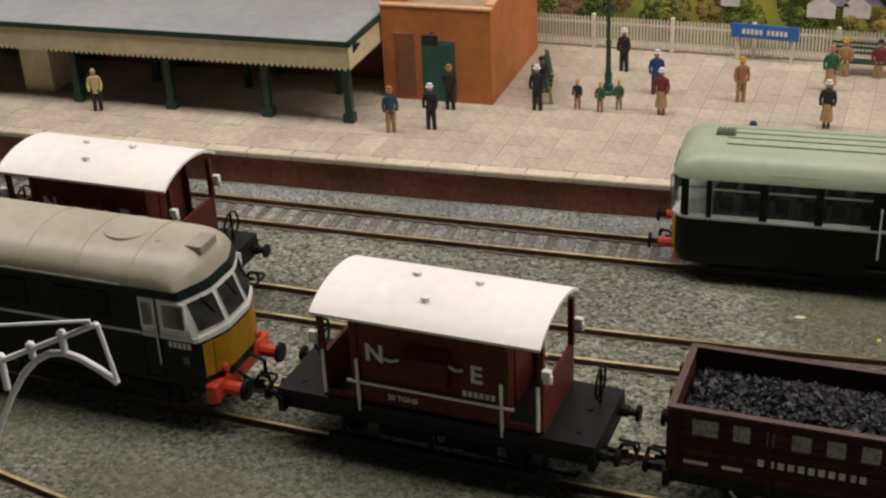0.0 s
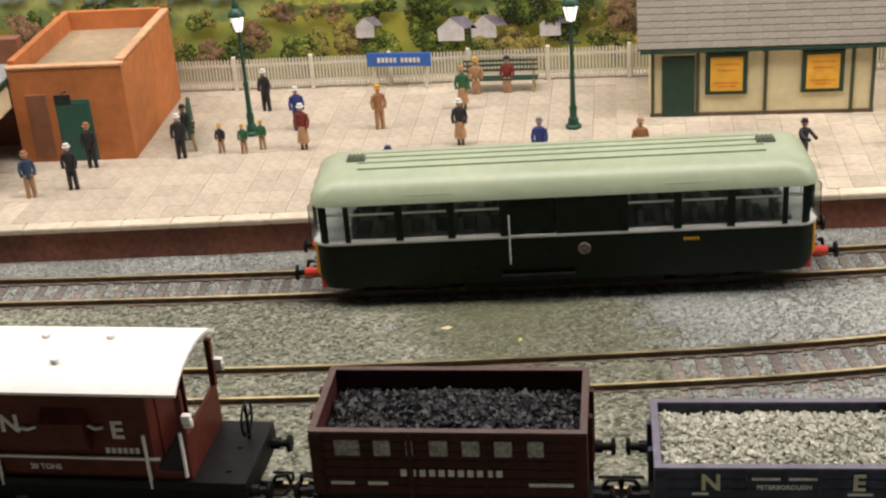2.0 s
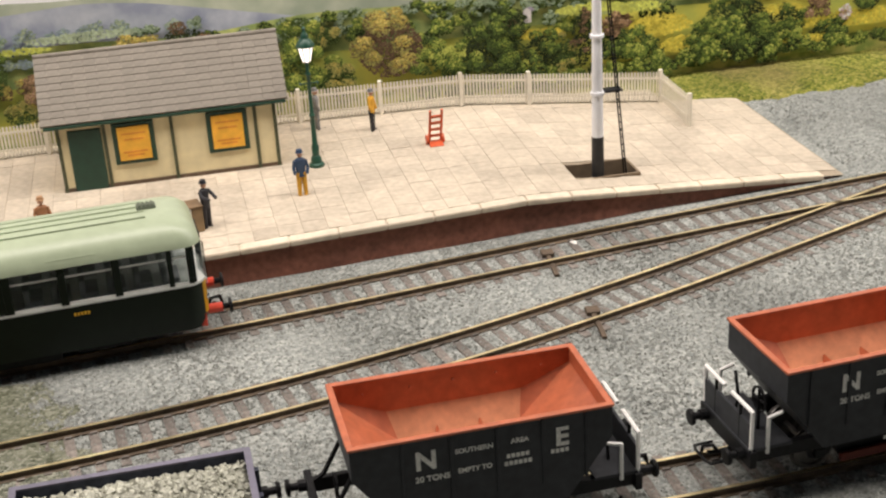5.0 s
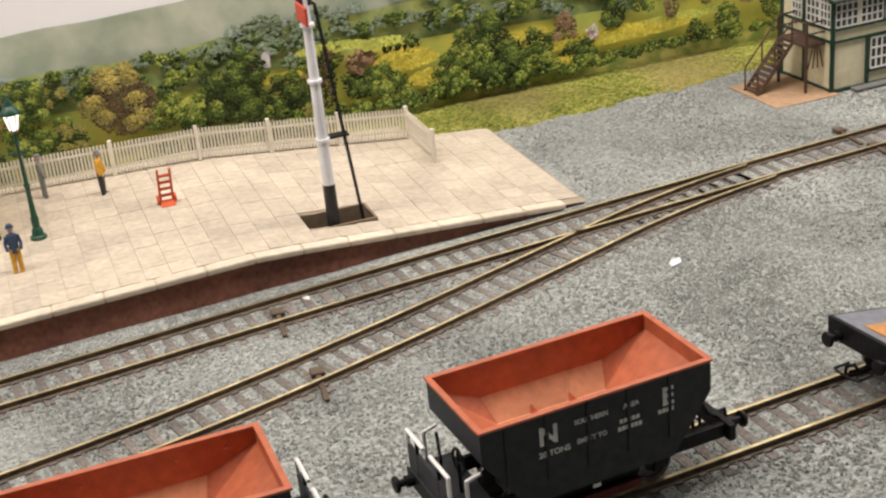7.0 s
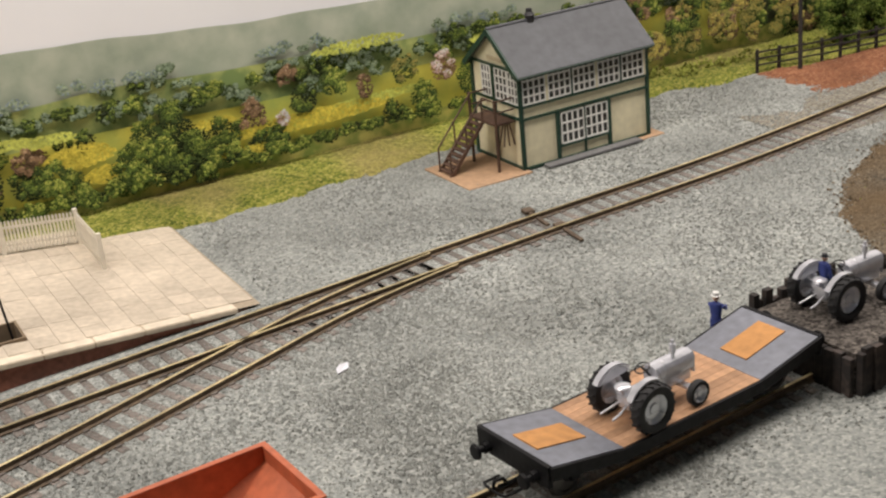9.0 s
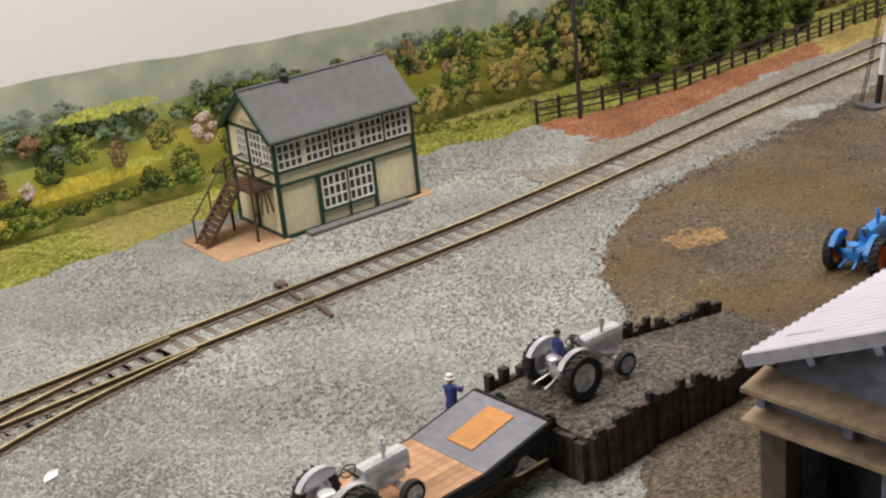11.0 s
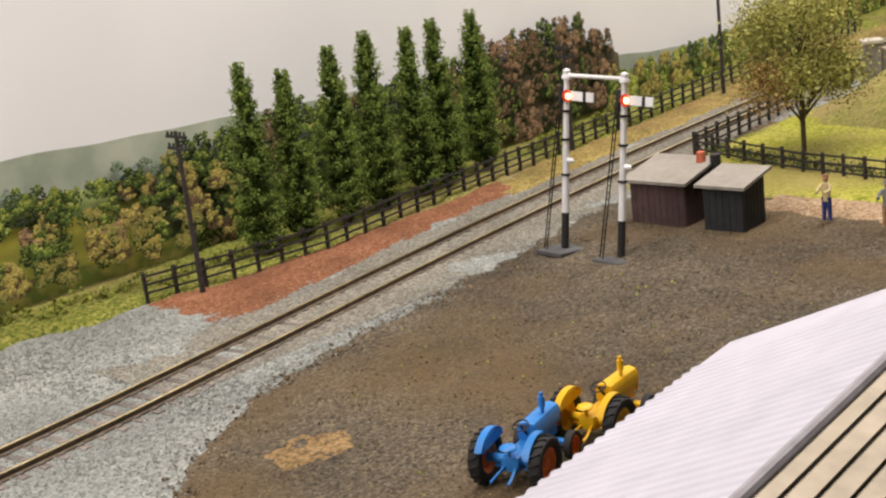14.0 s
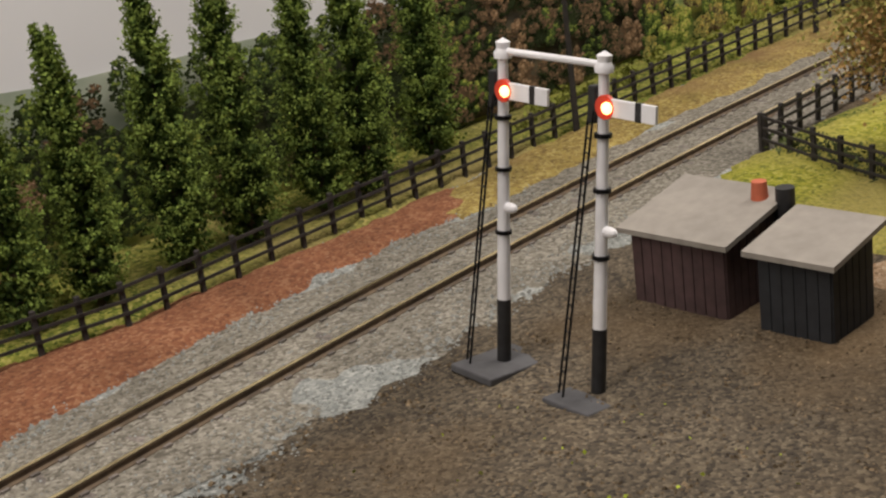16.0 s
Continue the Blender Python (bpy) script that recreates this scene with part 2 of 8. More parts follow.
main_y = spline([-500, -200, 0, 150, 300, 400, 540, 650, 750, 846, 1000, 1200, 1500, 1800], [120, 124, 132.5, 144, 162, 173, 186, 195, 210, 226, 247, 267, 294, 320])
loop_y = spline([-500, -150, -50, 50, 140, 230, 300, 381, 430, 500, 540], [63, 61.5, 62, 68.5, 78, 97, 118.5, 148, 166, 181.5, 186])
siding_y = spline([-500, -130, 0, 200, 300, 370, 430, 530, 560], [8, 4, 0.5, 1, 3, 8, 13, 24, 27])
front_y = spline([-500, -160, 0], [-2, -62, -98])
edge_y = spline([-500, -180, 0, 148, 295, 420], [136, 151, 162.5, 172, 183, 193])
GAUGE = 18.2


def heading(f, x):
    return math.atan2(float(f(x + 1)) - float(f(x - 1)), 2.0)


# ---- baseboard ground ----
xs, ys = np.arange(-520, 1900, 6.0), np.arange(-420, 520, 6.0)
ground = new("ground", grid_mesh("ground", xs, ys, lambda X, Y: -0.25 + 0.3 * wob(X, Y, 60, 3), lambda X, Y: X > -9e9, BALLAST))
tagged(ground, "grey granite ballast scattered over the model railway baseboard", "ground", kind="structure")


def patch(name, x0, x1, y0, y1, depth, h, material, label, step=3.0, rough=0.35, seed=1):
    """Ground of another kind that rises out of the ballast where depth(x, y) is positive (mm inside its border)."""
    gx, gy = np.arange(x0, x1, step), np.arange(y0, y1, step)

    def z(X, Y):
        d = depth(X, Y) + 3 * wob(X, Y, 40, seed) + 2.0 * wob(X, Y, 8, seed + 1)
        return np.clip(d / 6.0, -2.5, 1) * h + rough * wob(X, Y, 14, seed + 2)
    me = grid_mesh(name, gx, gy, z, lambda X, Y: depth(X, Y) > -22, material)
    return tagged(new(name, me), label, "ground", kind="structure")


yard_edge = spline([560, 620, 646, 690, 721, 800, 890, 1000], [0, 70, 115, 150, 165, 180, 195, 212])
patch("yard_ground", 520, 1250, -420, 260, lambda X, Y: np.minimum(yard_edge(X) - Y, 1150 - X), 0.7, YARD, "dark brown trodden earth of the goods yard")
bank = spline([380, 421, 500, 575, 688, 760, 830, 900, 1123, 1453], [305, 297, 303, 308, 307, 296, 288, 290, 310, 340])
patch("grass_bank", 330, 1900, 250, 520, lambda X, Y: Y - bank(X), 2.5, GRASS, "yellow-green static grass bank along the line", seed=7)
patch("red_path", 755, 1500, 225, 330, lambda X, Y: np.minimum(np.minimum(np.minimum(Y - main_y(X) - 31, bank(X) + 2 - Y), (X - 770) * 0.6 + 6), (985 - X) * 0.3), 1.4, RUST, "rust-red earth cess beside the running line", seed=9, step=3.0)
patch("golden_verge", 940, 1600, 225, 370, lambda X, Y: np.minimum(np.minimum(Y - main_y(X) - 24, bank(X) + 3 - Y), (X - 960) * 0.3), 1.2, grit("golden_grass", [(0.16, 0.11, 0.04), (0.25, 0.18, 0.06), (0.31, 0.24, 0.07), (0.38, 0.31, 0.12)], 0.0011, 0.3, 0.03, tint=(0.20, 0.12, 0.06)), "golden-brown dry grass verge beside the line", seed=21)
patch("dirty_ballast", 700, 1650, 190, 360, lambda X, Y: np.minimum(25 - np.abs(Y - main_y(X)), (X - 740) * 0.12), 0.16, grit("tan_ballast", [(0.11, 0.10, 0.08), (0.18, 0.165, 0.135), (0.225, 0.21, 0.17), (0.31, 0.29, 0.245)], 0.0010, 0.22, 0.05), "weathered tan ballast of the far main line", seed=23, rough=0.06)
patch("sand_field", 960, 1250, 40, 150, lambda X, Y: np.minimum(np.minimum(X - 972, 140 - Y), Y - 40), 2.0, grit("sandy_soil", [(0.2, 0.13, 0.075), (0.33, 0.22, 0.13), (0.38, 0.27, 0.17), (0.46, 0.36, 0.25)], 0.0011, 0.2, 0.04), "sandy soil beside the sheds", seed=11)
patch("field_grass", 985, 1700, -200, 245, lambda X, Y: np.minimum(X - 992 - (Y < 60) * 20, 222 - Y), 3.0, grit("field_turf", [(0.14, 0.17, 0.02), (0.27, 0.28, 0.03), (0.36, 0.35, 0.05), (0.44, 0.41, 0.10)], 0.0013, 0.25, 0.06, tint=(0.33, 0.27, 0.10)), "bright grass of the field behind the sheds", seed=13)


patch("ochre_patch", 650, 740, 70, 160, lambda X, Y: 17 - np.hypot((X - 694) * 0.8, (Y - 112) * 1.3), 1.0, grit("ochre_soil", [(0.10, 0.07, 0.04), (0.20, 0.13, 0.06), (0.26, 0.165, 0.07), (0.32, 0.22, 0.12)], 0.0011, 0.3, 0.03), "ochre sandy patch in the yard", seed=15)


patch("mossy_ballast", -400, 150, -160, 122, lambda X, Y: np.minimum(110 - X - 0.25 * Y, main_y(X) - 8 - Y), 0.35, grit("mossy_stone", [(0.06, 0.065, 0.045), (0.15, 0.155, 0.12), (0.21, 0.215, 0.165), (0.34, 0.34, 0.28)], 0.0011, 0.25, 0.06, tint=(0.11, 0.115, 0.065)), "dark olive weathered ballast round the sidings", seed=19, step=4.0)


# ---- tracks ----
def rail_mesh(name, f, off, x0, x1, step=10.0):
    prof = [(-1.3, 0), (1.3, 0), (1.3, 0.35), (0.35, 0.7), (0.35, 1.7), (0.6, 1.9), (0.6, 2.5), (-0.6, 2.5), (-0.6, 1.9), (-0.35, 1.7), (-0.35, 0.7), (-1.3, 0.35)]
    bm = bm_new()
    rings = []
    for x in np.arange(x0, x1 + step / 2, step):
        a = heading(f, x)
        nx, ny = -math.sin(a), math.cos(a)
        y = float(f(x))
        rings.append([bm.verts.new((x + nx * (off + u), y + ny * (off + u), v)) for u, v in prof])
    for a, b in zip(rings, rings[1:]):
        for j in range(len(prof)):
            bm.faces.new((a[j], b[j], b[(j + 1) % len(prof)], a[(j + 1) % len(prof)])).material_index = 0 if j == 6 else 1
    bm.faces.new(rings[0])
    bm.faces.new(rings[-1][::-1])
    return bm


sl = bm_new()
box(sl, -1.6, 1.6, -15, 15, -1.1, 0.12, 0.15)
for s in (-1, 1):
    for e in (-1, 1):
        box(sl, -1.1, 1.1, s * GAUGE / 2 + e * 1.9 - 0.5, s * GAUGE / 2 + e * 1.9 + 0.5, 0.1, 0.75)
SLEEPER_ME = done("sleeper", sl, SLEEPER)


def track(f, x0, x1, label, gap=7.6):
    tr = thing("railway_track", label, "track", group="tracks of the layout")
    for s in (-1, 1):
        part("rail", rail_mesh("rail", f, s * GAUGE / 2, x0, x1), [RAIL, RAIL_SIDE], tr)
    x = x0 + 3
    while x < x1:
        piece("sleeper", SLEEPER_ME, tr, at_mm(x, float(f(x)), 0.0, math.degrees(heading(f, x)) + rnd.uniform(-1.2, 1.2)))
        x += gap
    return tr


track(main_y, -440, 1650, "brass-coloured model rails of the main line on brown sleepers")
track(loop_y, -440, 486, "model rails of the loop line curving to join the main line")
track(siding_y, -440, 545, "model rails of the goods siding under the wagons")
track(front_y, -300, -60, "model rails of a siding at the front of the layout")
# ---- printed landscape backscene ----
BX, BY = [-700, 1050, 1500, 1950], [348, 348, 388, 430]


def back_y(x):
    return np.interp(x, BX, BY)


bs = thing("backdrop", "printed landscape backscene of hills, woods and sky", "backdrop", kind="structure")
SKY = mat("print_sky", (0.86, 0.855, 0.87), 0.85, scale=9, var=0.03, bump=0, blot=0.04)


def sheet(name, xs2, lows, highs, off, material, label=""):
    b = bm_new()
    lo = [b.verts.new((x, float(back_y(x)) - off, z)) for x, z in zip(xs2, lows)]
    hi = [b.verts.new((x, float(back_y(x)) - off, z)) for x, z in zip(xs2, highs)]
    for i in range(len(xs2) - 1):
        b.faces.new((lo[i], lo[i + 1], hi[i + 1], hi[i]))
    return part(name, b, material, bs, label)


gx = np.arange(-700, 1951, 8.0)
b = bm_new()
for xa, xb in zip(BX, BX[1:]):
    ya, yb = float(back_y(xa)), float(back_y(xb))
    prism(b, [(xa, ya), (xb, yb), (xb, yb + 6), (xa, ya + 6)], -40, 330, "z")
part("board", b, SKY, bs, "pale grey printed sky")
ridge = spline([-700, -78, 60, 198, 262, 361, 441, 530, 596, 695, 800, 900, 1050, 1150, 1232, 1500, 1950], [84, 82, 76, 74, 77, 83, 79, 74, 70, 67, 63, 58, 50, 36, 28, 32, 44])
sheet("far_hills", gx, gx * 0 - 30, ridge(gx) + 1.2 * wob(gx, gx * 0, 70, 1), 1.0, mat("print_far_hill", (0.49, 0.52, 0.41), 0.9, scale=60, col2=(0.32, 0.37, 0.28), mix=(0.35, 0.68), bump=0, blot=0.14), "hazy grey-green far hills with woods")
vx = np.arange(-700, 240, 8.0)
sheet("violet_hills", vx, vx * 0 - 30, np.minimum(ridge(vx) - 5 + 2 * wob(vx, vx * 0, 80, 4), 84 - np.clip(vx - 60, 0, 400) * 0.2), 1.3, mat("print_violet_hill", (0.45, 0.48, 0.53), 0.9, scale=70, col2=(0.26, 0.29, 0.37), mix=(0.36, 0.66), bump=0, blot=0.15), "hazy violet-blue wooded hills")
sheet("near_hills", gx, gx * 0 - 30, np.minimum(ridge(gx) * 0.76, 62) - 4 + 2.0 * wob(gx, gx * 0, 90, 2), 1.6, mat("print_near_hill", (0.48, 0.52, 0.17), 0.9, scale=90, col2=(0.20, 0.28, 0.09), mix=(0.38, 0.64), bump=0, blot=0.2), "nearer hills with fields and woods")
sheet("fields", gx, gx * 0 - 30, np.minimum(36, ridge(gx) * 0.6) + 3 * wob(gx, gx * 0, 150, 3), 2.2, mat("print_field", (0.62, 0.57, 0.09), 0.9, scale=40, col2=(0.36, 0.42, 0.09), mix=(0.38, 0.62), bump=0, blot=0.2), "sunlit yellow-green fields")
sheet("meadow", gx, gx * 0 - 30, 12 + 2.0 * wob(gx, gx * 0, 60, 5), 2.8, mat("print_meadow", (0.48, 0.44, 0.12), 0.9, scale=110, col2=(0.20, 0.26, 0.055), mix=(0.4, 0.62), bump=0, blot=0.25))

leaf_rs = np.random.RandomState(21)


def leaves(name, pts, size, material, parent=None, label="", flat=0.0, m=None):
    """Many small four-sided leaf clumps at the given points (mm), joined into one mesh."""
    pts = np.asarray(pts, float)
    n = len(pts)
    d = leaf_rs.normal(size=(n, 3))
    if flat:
        d[:, 1] = -np.abs(d[:, 1]) - flat
    d /= np.linalg.norm(d, axis=1)[:, None]
    u = np.cross(d, leaf_rs.normal(size=(n, 3)))
    u /= np.linalg.norm(u, axis=1)[:, None]
    v = np.cross(d, u)
    s = size * leaf_rs.uniform(0.5, 1.3, (n, 1))
    q = leaf_rs.uniform(0.7, 1.2, (4, n, 1))
    V = np.stack([pts - u * s * q[0], pts - v * s * 0.8 * q[1], pts + u * s * q[2], pts + v * s * 0.8 * q[3]], 1).reshape(-1, 3)
    F = (np.arange(n)[:, None] * 4 + np.arange(4)[None]).tolist()
    me = bpy.data.meshes.new(name)
    me.from_pydata((V * K).tolist(), [], F)
    me.materials.append(material)
    ob = new(name, me)
    if parent is not None:
        ob.parent = parent
    if label:
        tagged(ob, label)
    return tagged(ob, kind="stuff")


def leafmat(name, col, rand=0.13):
    return mat(name, col, 0.95, scale=700, var=0.2, bump=0.0, rand=rand, kind="island", blot=0.2, spec=0.1)


PRINT = {k: leafmat("print_" + k, c, 0.16) for k, c in dict(
    shade=(0.0364, 0.0494, 0.0195), dark=(0.0715, 0.107, 0.0312), oak=(0.15, 0.215, 0.0455), leaf=(0.325, 0.39, 0.078), lime=(0.611, 0.624, 0.143), olive=(0.351, 0.325, 0.0975),
    gold=(0.572, 0.429, 0.104), straw=(0.728, 0.598, 0.182), umber=(0.169, 0.111, 0.065), russet=(0.351, 0.221, 0.124), fawn=(0.572, 0.39, 0.247), rose=(0.728, 0.52, 0.468),
    blossom=(0.9, 0.806, 0.754), snow=(0.9, 0.9, 0.9), haze=(0.26, 0.338, 0.221), mist=(0.403, 0.481, 0.325), blue=(0.286, 0.351, 0.377), field=(0.72, 0.60, 0.09), meadow=(0.559, 0.598, 0.13)).items()}
KINDS = dict(oak=("shade", "dark", "oak", "leaf"), green=("dark", "oak", "leaf", "lime"), lime=("dark", "oak", "leaf", "lime"), gold=("umber", "olive", "gold", "straw"), olive=("dark", "olive", "olive", "gold"),
             russet=("umber", "russet", "russet", "fawn"), cedar=("shade", "umber", "umber", "russet"), blossom=("russet", "rose", "blossom", "blossom"), snow=("rose", "blossom", "snow", "snow"),
             far=("dark", "haze", "haze", "mist"), hazy=("haze", "blue", "mist", "mist"), violet=("blue", "blue", "haze", "blue"), pale=("oak", "leaf", "lime", "straw"))
dabs = {k: [] for k in PRINT}


def dab(colour, x, z, w, h, off, size, density=1.5):
    """Dabs of printed colour scattered over an upright oval round (x, z), off mm before the board."""
    n = max(3, int(density * math.pi * w * h / (1.6 * size * size)))
    a, q = leaf_rs.uniform(0, 2 * math.pi, n), np.sqrt(leaf_rs.rand(n))
    px, pz = x + w * q * np.cos(a), z + h * q * np.sin(a)
    dabs[colour].append(np.stack([px, back_y(px) - off - leaf_rs.uniform(0, 0.12, n), pz, size * leaf_rs.uniform(0.55, 1.25, n)], 1))


def printed_tree(x, z, w, h, kind, off, size=0.75):
    """A tree of the print: lobes of foliage, shaded below and lit from above."""
    c0, c1, c2, c3 = KINDS[kind]
    size *= 0.86
    dab(c0, x, z + h * 0.42, w * 0.44, h * 0.40, off, size * 1.2, 1.6)
    lobes = sorted([(leaf_rs.uniform(-1, 1), leaf_rs.uniform(0.12, 0.92)) for _ in range(9)], key=lambda p: -p[1])
    for i, (lx, lz) in enumerate(lobes):
        span = 0.40 * w * math.sqrt(max(0.1, 1 - (2 * lz - 0.85) ** 2))
        r = w * leaf_rs.uniform(0.13, 0.21)
        cx, cz, o = x + lx * span, z + lz * h, off + 0.15 + i * 0.13
        dab(c0, cx, cz - r * 0.25, r, r * 0.75, o, size, 0.8)
        dab(c1, cx, cz, r * 0.95, r * 0.72, o + 0.03, size, 1.0)
        dab(c2, cx + r * 0.12, cz + r * 0.22, r * 0.72, r * 0.5, o + 0.06, size * 0.85, 0.8)
        dab(c3, cx + r * 0.22, cz + r * 0.40, r * 0.50, r * 0.28, o + 0.09, size * 0.75, 0.65)


def pick(names):
    return names[leaf_rs.randint(len(names))]


# woods on the far hillsides
for x in np.arange(-320, 840, 5.5):
    g = float(ridge(x))
    for f in (0.80, 0.70, 0.62):
        if wob(np.array(x), np.array(f * 400), 60, 14) > -0.15:
            kind = pick(("violet", "violet", "hazy")) if x < 130 else (pick(("hazy", "hazy", "far")) if f > 0.75 else pick(("far", "far", "oak")))
            printed_tree(x + leaf_rs.uniform(-4, 4), min(g * f, 62) - 3 + leaf_rs.uniform(-2, 2), leaf_rs.uniform(6, 10), leaf_rs.uniform(3, 5.5), kind, 2.6, 0.7)
# pale and yellow fields between the woods
for x, z, w, h, c in ((103, 57, 26, 2.2, "mist"), (70, 53, 20, 1.6, "meadow"), (276, 30, 22, 3.0, "meadow"), (320, 34, 16, 2.5, "field"), (388, 31, 17, 5.5, "field"), (400, 20, 12, 4.5, "field"), (350, 44, 18, 2.6, "meadow"),
                      (374, 42, 14, 2.6, "meadow"), (505, 23, 46, 4.2, "field"), (470, 14, 20, 2.5, "field"), (545, 26, 26, 2.4, "meadow"), (452, 32, 14, 2.6, "field"), (536, 55, 26, 3.0, "meadow"), (620, 44, 20, 3.0, "meadow"), (185, 36, 30, 2.5, "meadow"), (-60, 46, 30, 2.0, "meadow")):
    dab(c, x, z, w, h, 7.2 if x > 250 else 4.2, 0.9, 2.6)
# the middle distance
for x in np.arange(-320, 640, 12.5):
    z = leaf_rs.uniform(30, 40) if x < 260 else leaf_rs.uniform(31, 46)
    kind = pick(("oak", "gold", "olive", "green", "russet", "far")) if x < 260 else pick(("oak", "oak", "green", "far", "oak", "russet", "lime"))
    printed_tree(x + leaf_rs.uniform(-5, 5), z, leaf_rs.uniform(9, 15), leaf_rs.uniform(7, 12), kind, 4.6, 0.75)
# nearer trees, hedges and bushes
for x in np.arange(-320, 235, 15.0):
    printed_tree(x + leaf_rs.uniform(-5, 5), leaf_rs.uniform(8, 22), leaf_rs.uniform(14, 22), leaf_rs.uniform(14, 24), pick(("oak", "gold", "green", "russet", "olive", "oak", "lime")), 6.2, 0.8)
for x, z, w, h, kind in ((58, 32, 24, 34, "green"), (82, 26, 18, 22, "russet"), (33, 30, 26, 28, "oak"), (-12, 38, 22, 20, "oak"), (150, 40, 26, 20, "cedar"), (128, 42, 22, 16, "gold"), (205, 34, 22, 26, "green"),
                         (248, 20, 36, 36, "gold"), (222, 16, 18, 16, "olive"), (299, 17, 30, 26, "oak"), (280, 14, 16, 14, "green"), (325, 12, 22, 26, "oak"), (346, 14, 12, 34, "cedar"), (337, 10, 14, 24, "olive"), (308, 34, 22, 18, "oak"),
                         (373, 13, 22, 22, "green"), (362, 28, 12, 14, "russet"), (412, 12, 18, 22, "green"), (433, 6, 34, 42, "oak"), (421, 20, 20, 26, "green"), (457, 8, 18, 18, "lime"), (447, 4, 14, 14, "oak"), (475, 25, 15, 16, "russet"), (490, 22, 7, 10, "snow"),
                         (503, 26, 16, 20, "oak"), (519, 32, 18, 16, "green"), (537, 26, 9, 16, "russet"), (560, 30, 16, 16, "olive"), (583, 26, 17, 16, "blossom"), (570, 12, 18, 18, "green"), (551, 10, 16, 14, "oak"), (600, 14, 20, 24, "green"), (622, 12, 24, 22, "olive"), (645, 16, 22, 26, "oak")):
    printed_tree(x, z, w, h, kind, 7.6, 0.8)
for x in np.arange(255, 640, 7.0):
    printed_tree(x + leaf_rs.uniform(-3, 3), 6 + 0.012 * (x - 255) + leaf_rs.uniform(-1.5, 2), leaf_rs.uniform(7, 13), leaf_rs.uniform(5, 9), pick(("oak", "green", "lime", "oak")), 9.0, 0.75)
for x in np.arange(262, 480, 24.0):
    printed_tree(x + leaf_rs.uniform(-5, 5), leaf_rs.uniform(6, 20), leaf_rs.uniform(16, 24), leaf_rs.uniform(16, 26), pick(("oak", "green", "oak", "lime")), 7.0, 0.8)
for x in np.arange(140, 640, 12.0):
    printed_tree(x + leaf_rs.uniform(-4, 4), leaf_rs.uniform(40, 50), leaf_rs.uniform(7, 12), leaf_rs.uniform(5, 8), pick(("far", "oak", "far", "green")), 3.6, 0.7)
# mottled hillside beside the poplars
for x in np.arange(640, 850, 8.0):
    for z in (40, 30, 20, 11):
        printed_tree(x + leaf_rs.uniform(-5, 5), z + leaf_rs.uniform(-4, 4) - max(0, x - 740) * 0.03, leaf_rs.uniform(9, 16), leaf_rs.uniform(8, 13), pick(("oak", "green", "russet", "olive", "gold", "oak", "lime")) if z > 12 else pick(("pale", "gold", "lime", "olive")), 10.4 - z * 0.1, 0.75)
wx = np.arange(1020, 1172, 4.0)
sheet("brown_wood", wx, wx * 0 + 4, np.interp(wx, [1020, 1090, 1150, 1172], [56, 55, 46, 32]) + 3 * wob(wx, wx * 0, 26, 8), 3.2, mat("print_brown_wood", (0.13, 0.105, 0.055), 0.9, scale=120, col2=(0.06, 0.052, 0.032), mix=(0.38, 0.62), bump=0, blot=0.3), "brown autumn wood")
wx = np.arange(790, 1056, 4.0)
sheet("dark_wood", wx, wx * 0 + 4, np.interp(wx, [790, 830, 1056], [26, 40, 44]) + 3 * wob(wx, wx * 0, 20, 9), 2.6, mat("print_dark_wood", (0.10, 0.11, 0.045), 0.9, scale=120, col2=(0.035, 0.042, 0.02), mix=(0.38, 0.62), bump=0, blot=0.35), "dark mixed wood")
for x in np.arange(820, 1040, 9.0):
    for z in (44, 31, 18, 4):
        printed_tree(x + leaf_rs.uniform(-4, 4), z + leaf_rs.uniform(-3, 3), leaf_rs.uniform(11, 16), leaf_rs.uniform(14, 19), pick(("oak", "oak", "cedar", "green")), 6.5 - z * 0.05, 0.9)
for x in np.arange(1022, 1162, 7.0):
    for z in (52, 38, 22, 5):
        if z < 70 - max(0, x - 1095) * 0.5:
            printed_tree(x + leaf_rs.uniform(-3, 3), z + leaf_rs.uniform(-3, 3), leaf_rs.uniform(11, 15), leaf_rs.uniform(16, 20), pick(("cedar", "cedar", "russet", "oak")), 6.5 - z * 0.05, 0.9)
for x in np.arange(1150, 1920, 11.0):
    top = 20 + 0.012 * (x - 1172)
    for z in (0.75, 0.35, 0.0):
        printed_tree(x + leaf_rs.uniform(-5, 5), 2 + top * z, leaf_rs.uniform(12, 18), leaf_rs.uniform(9, 13), pick(("olive", "lime", "gold", "pale", "oak")), 8 - z * 3, 0.9)


def print_dabs(name, rows, material):
    """Small flat lozenges lying on the printed board, joined."""
    p = np.concatenate(rows)
    n = len(p)
    a = leaf_rs.uniform(0, math.pi, n)
    V = np.zeros((n, 4, 3))
    for k in range(4):
        r = p[:, 3] * leaf_rs.uniform(0.7, 1.15, n)
        V[:, k] = np.stack([p[:, 0] + r * np.cos(a + k * math.pi / 2), p[:, 1], p[:, 2] + r * 0.8 * np.sin(a + k * math.pi / 2)], 1)
    me = bpy.data.meshes.new(name)
    me.from_pydata((V.reshape(-1, 3) * K).tolist(), [], (np.arange(n)[:, None] * 4 + np.array([3, 2, 1, 0])).tolist())
    me.materials.append(material)
    ob = new(name, me)
    ob.parent = bs
    return tagged(ob, kind="stuff")


for colour, rows in dabs.items():
    if rows:
        print_dabs("printed_foliage", rows, PRINT[colour])
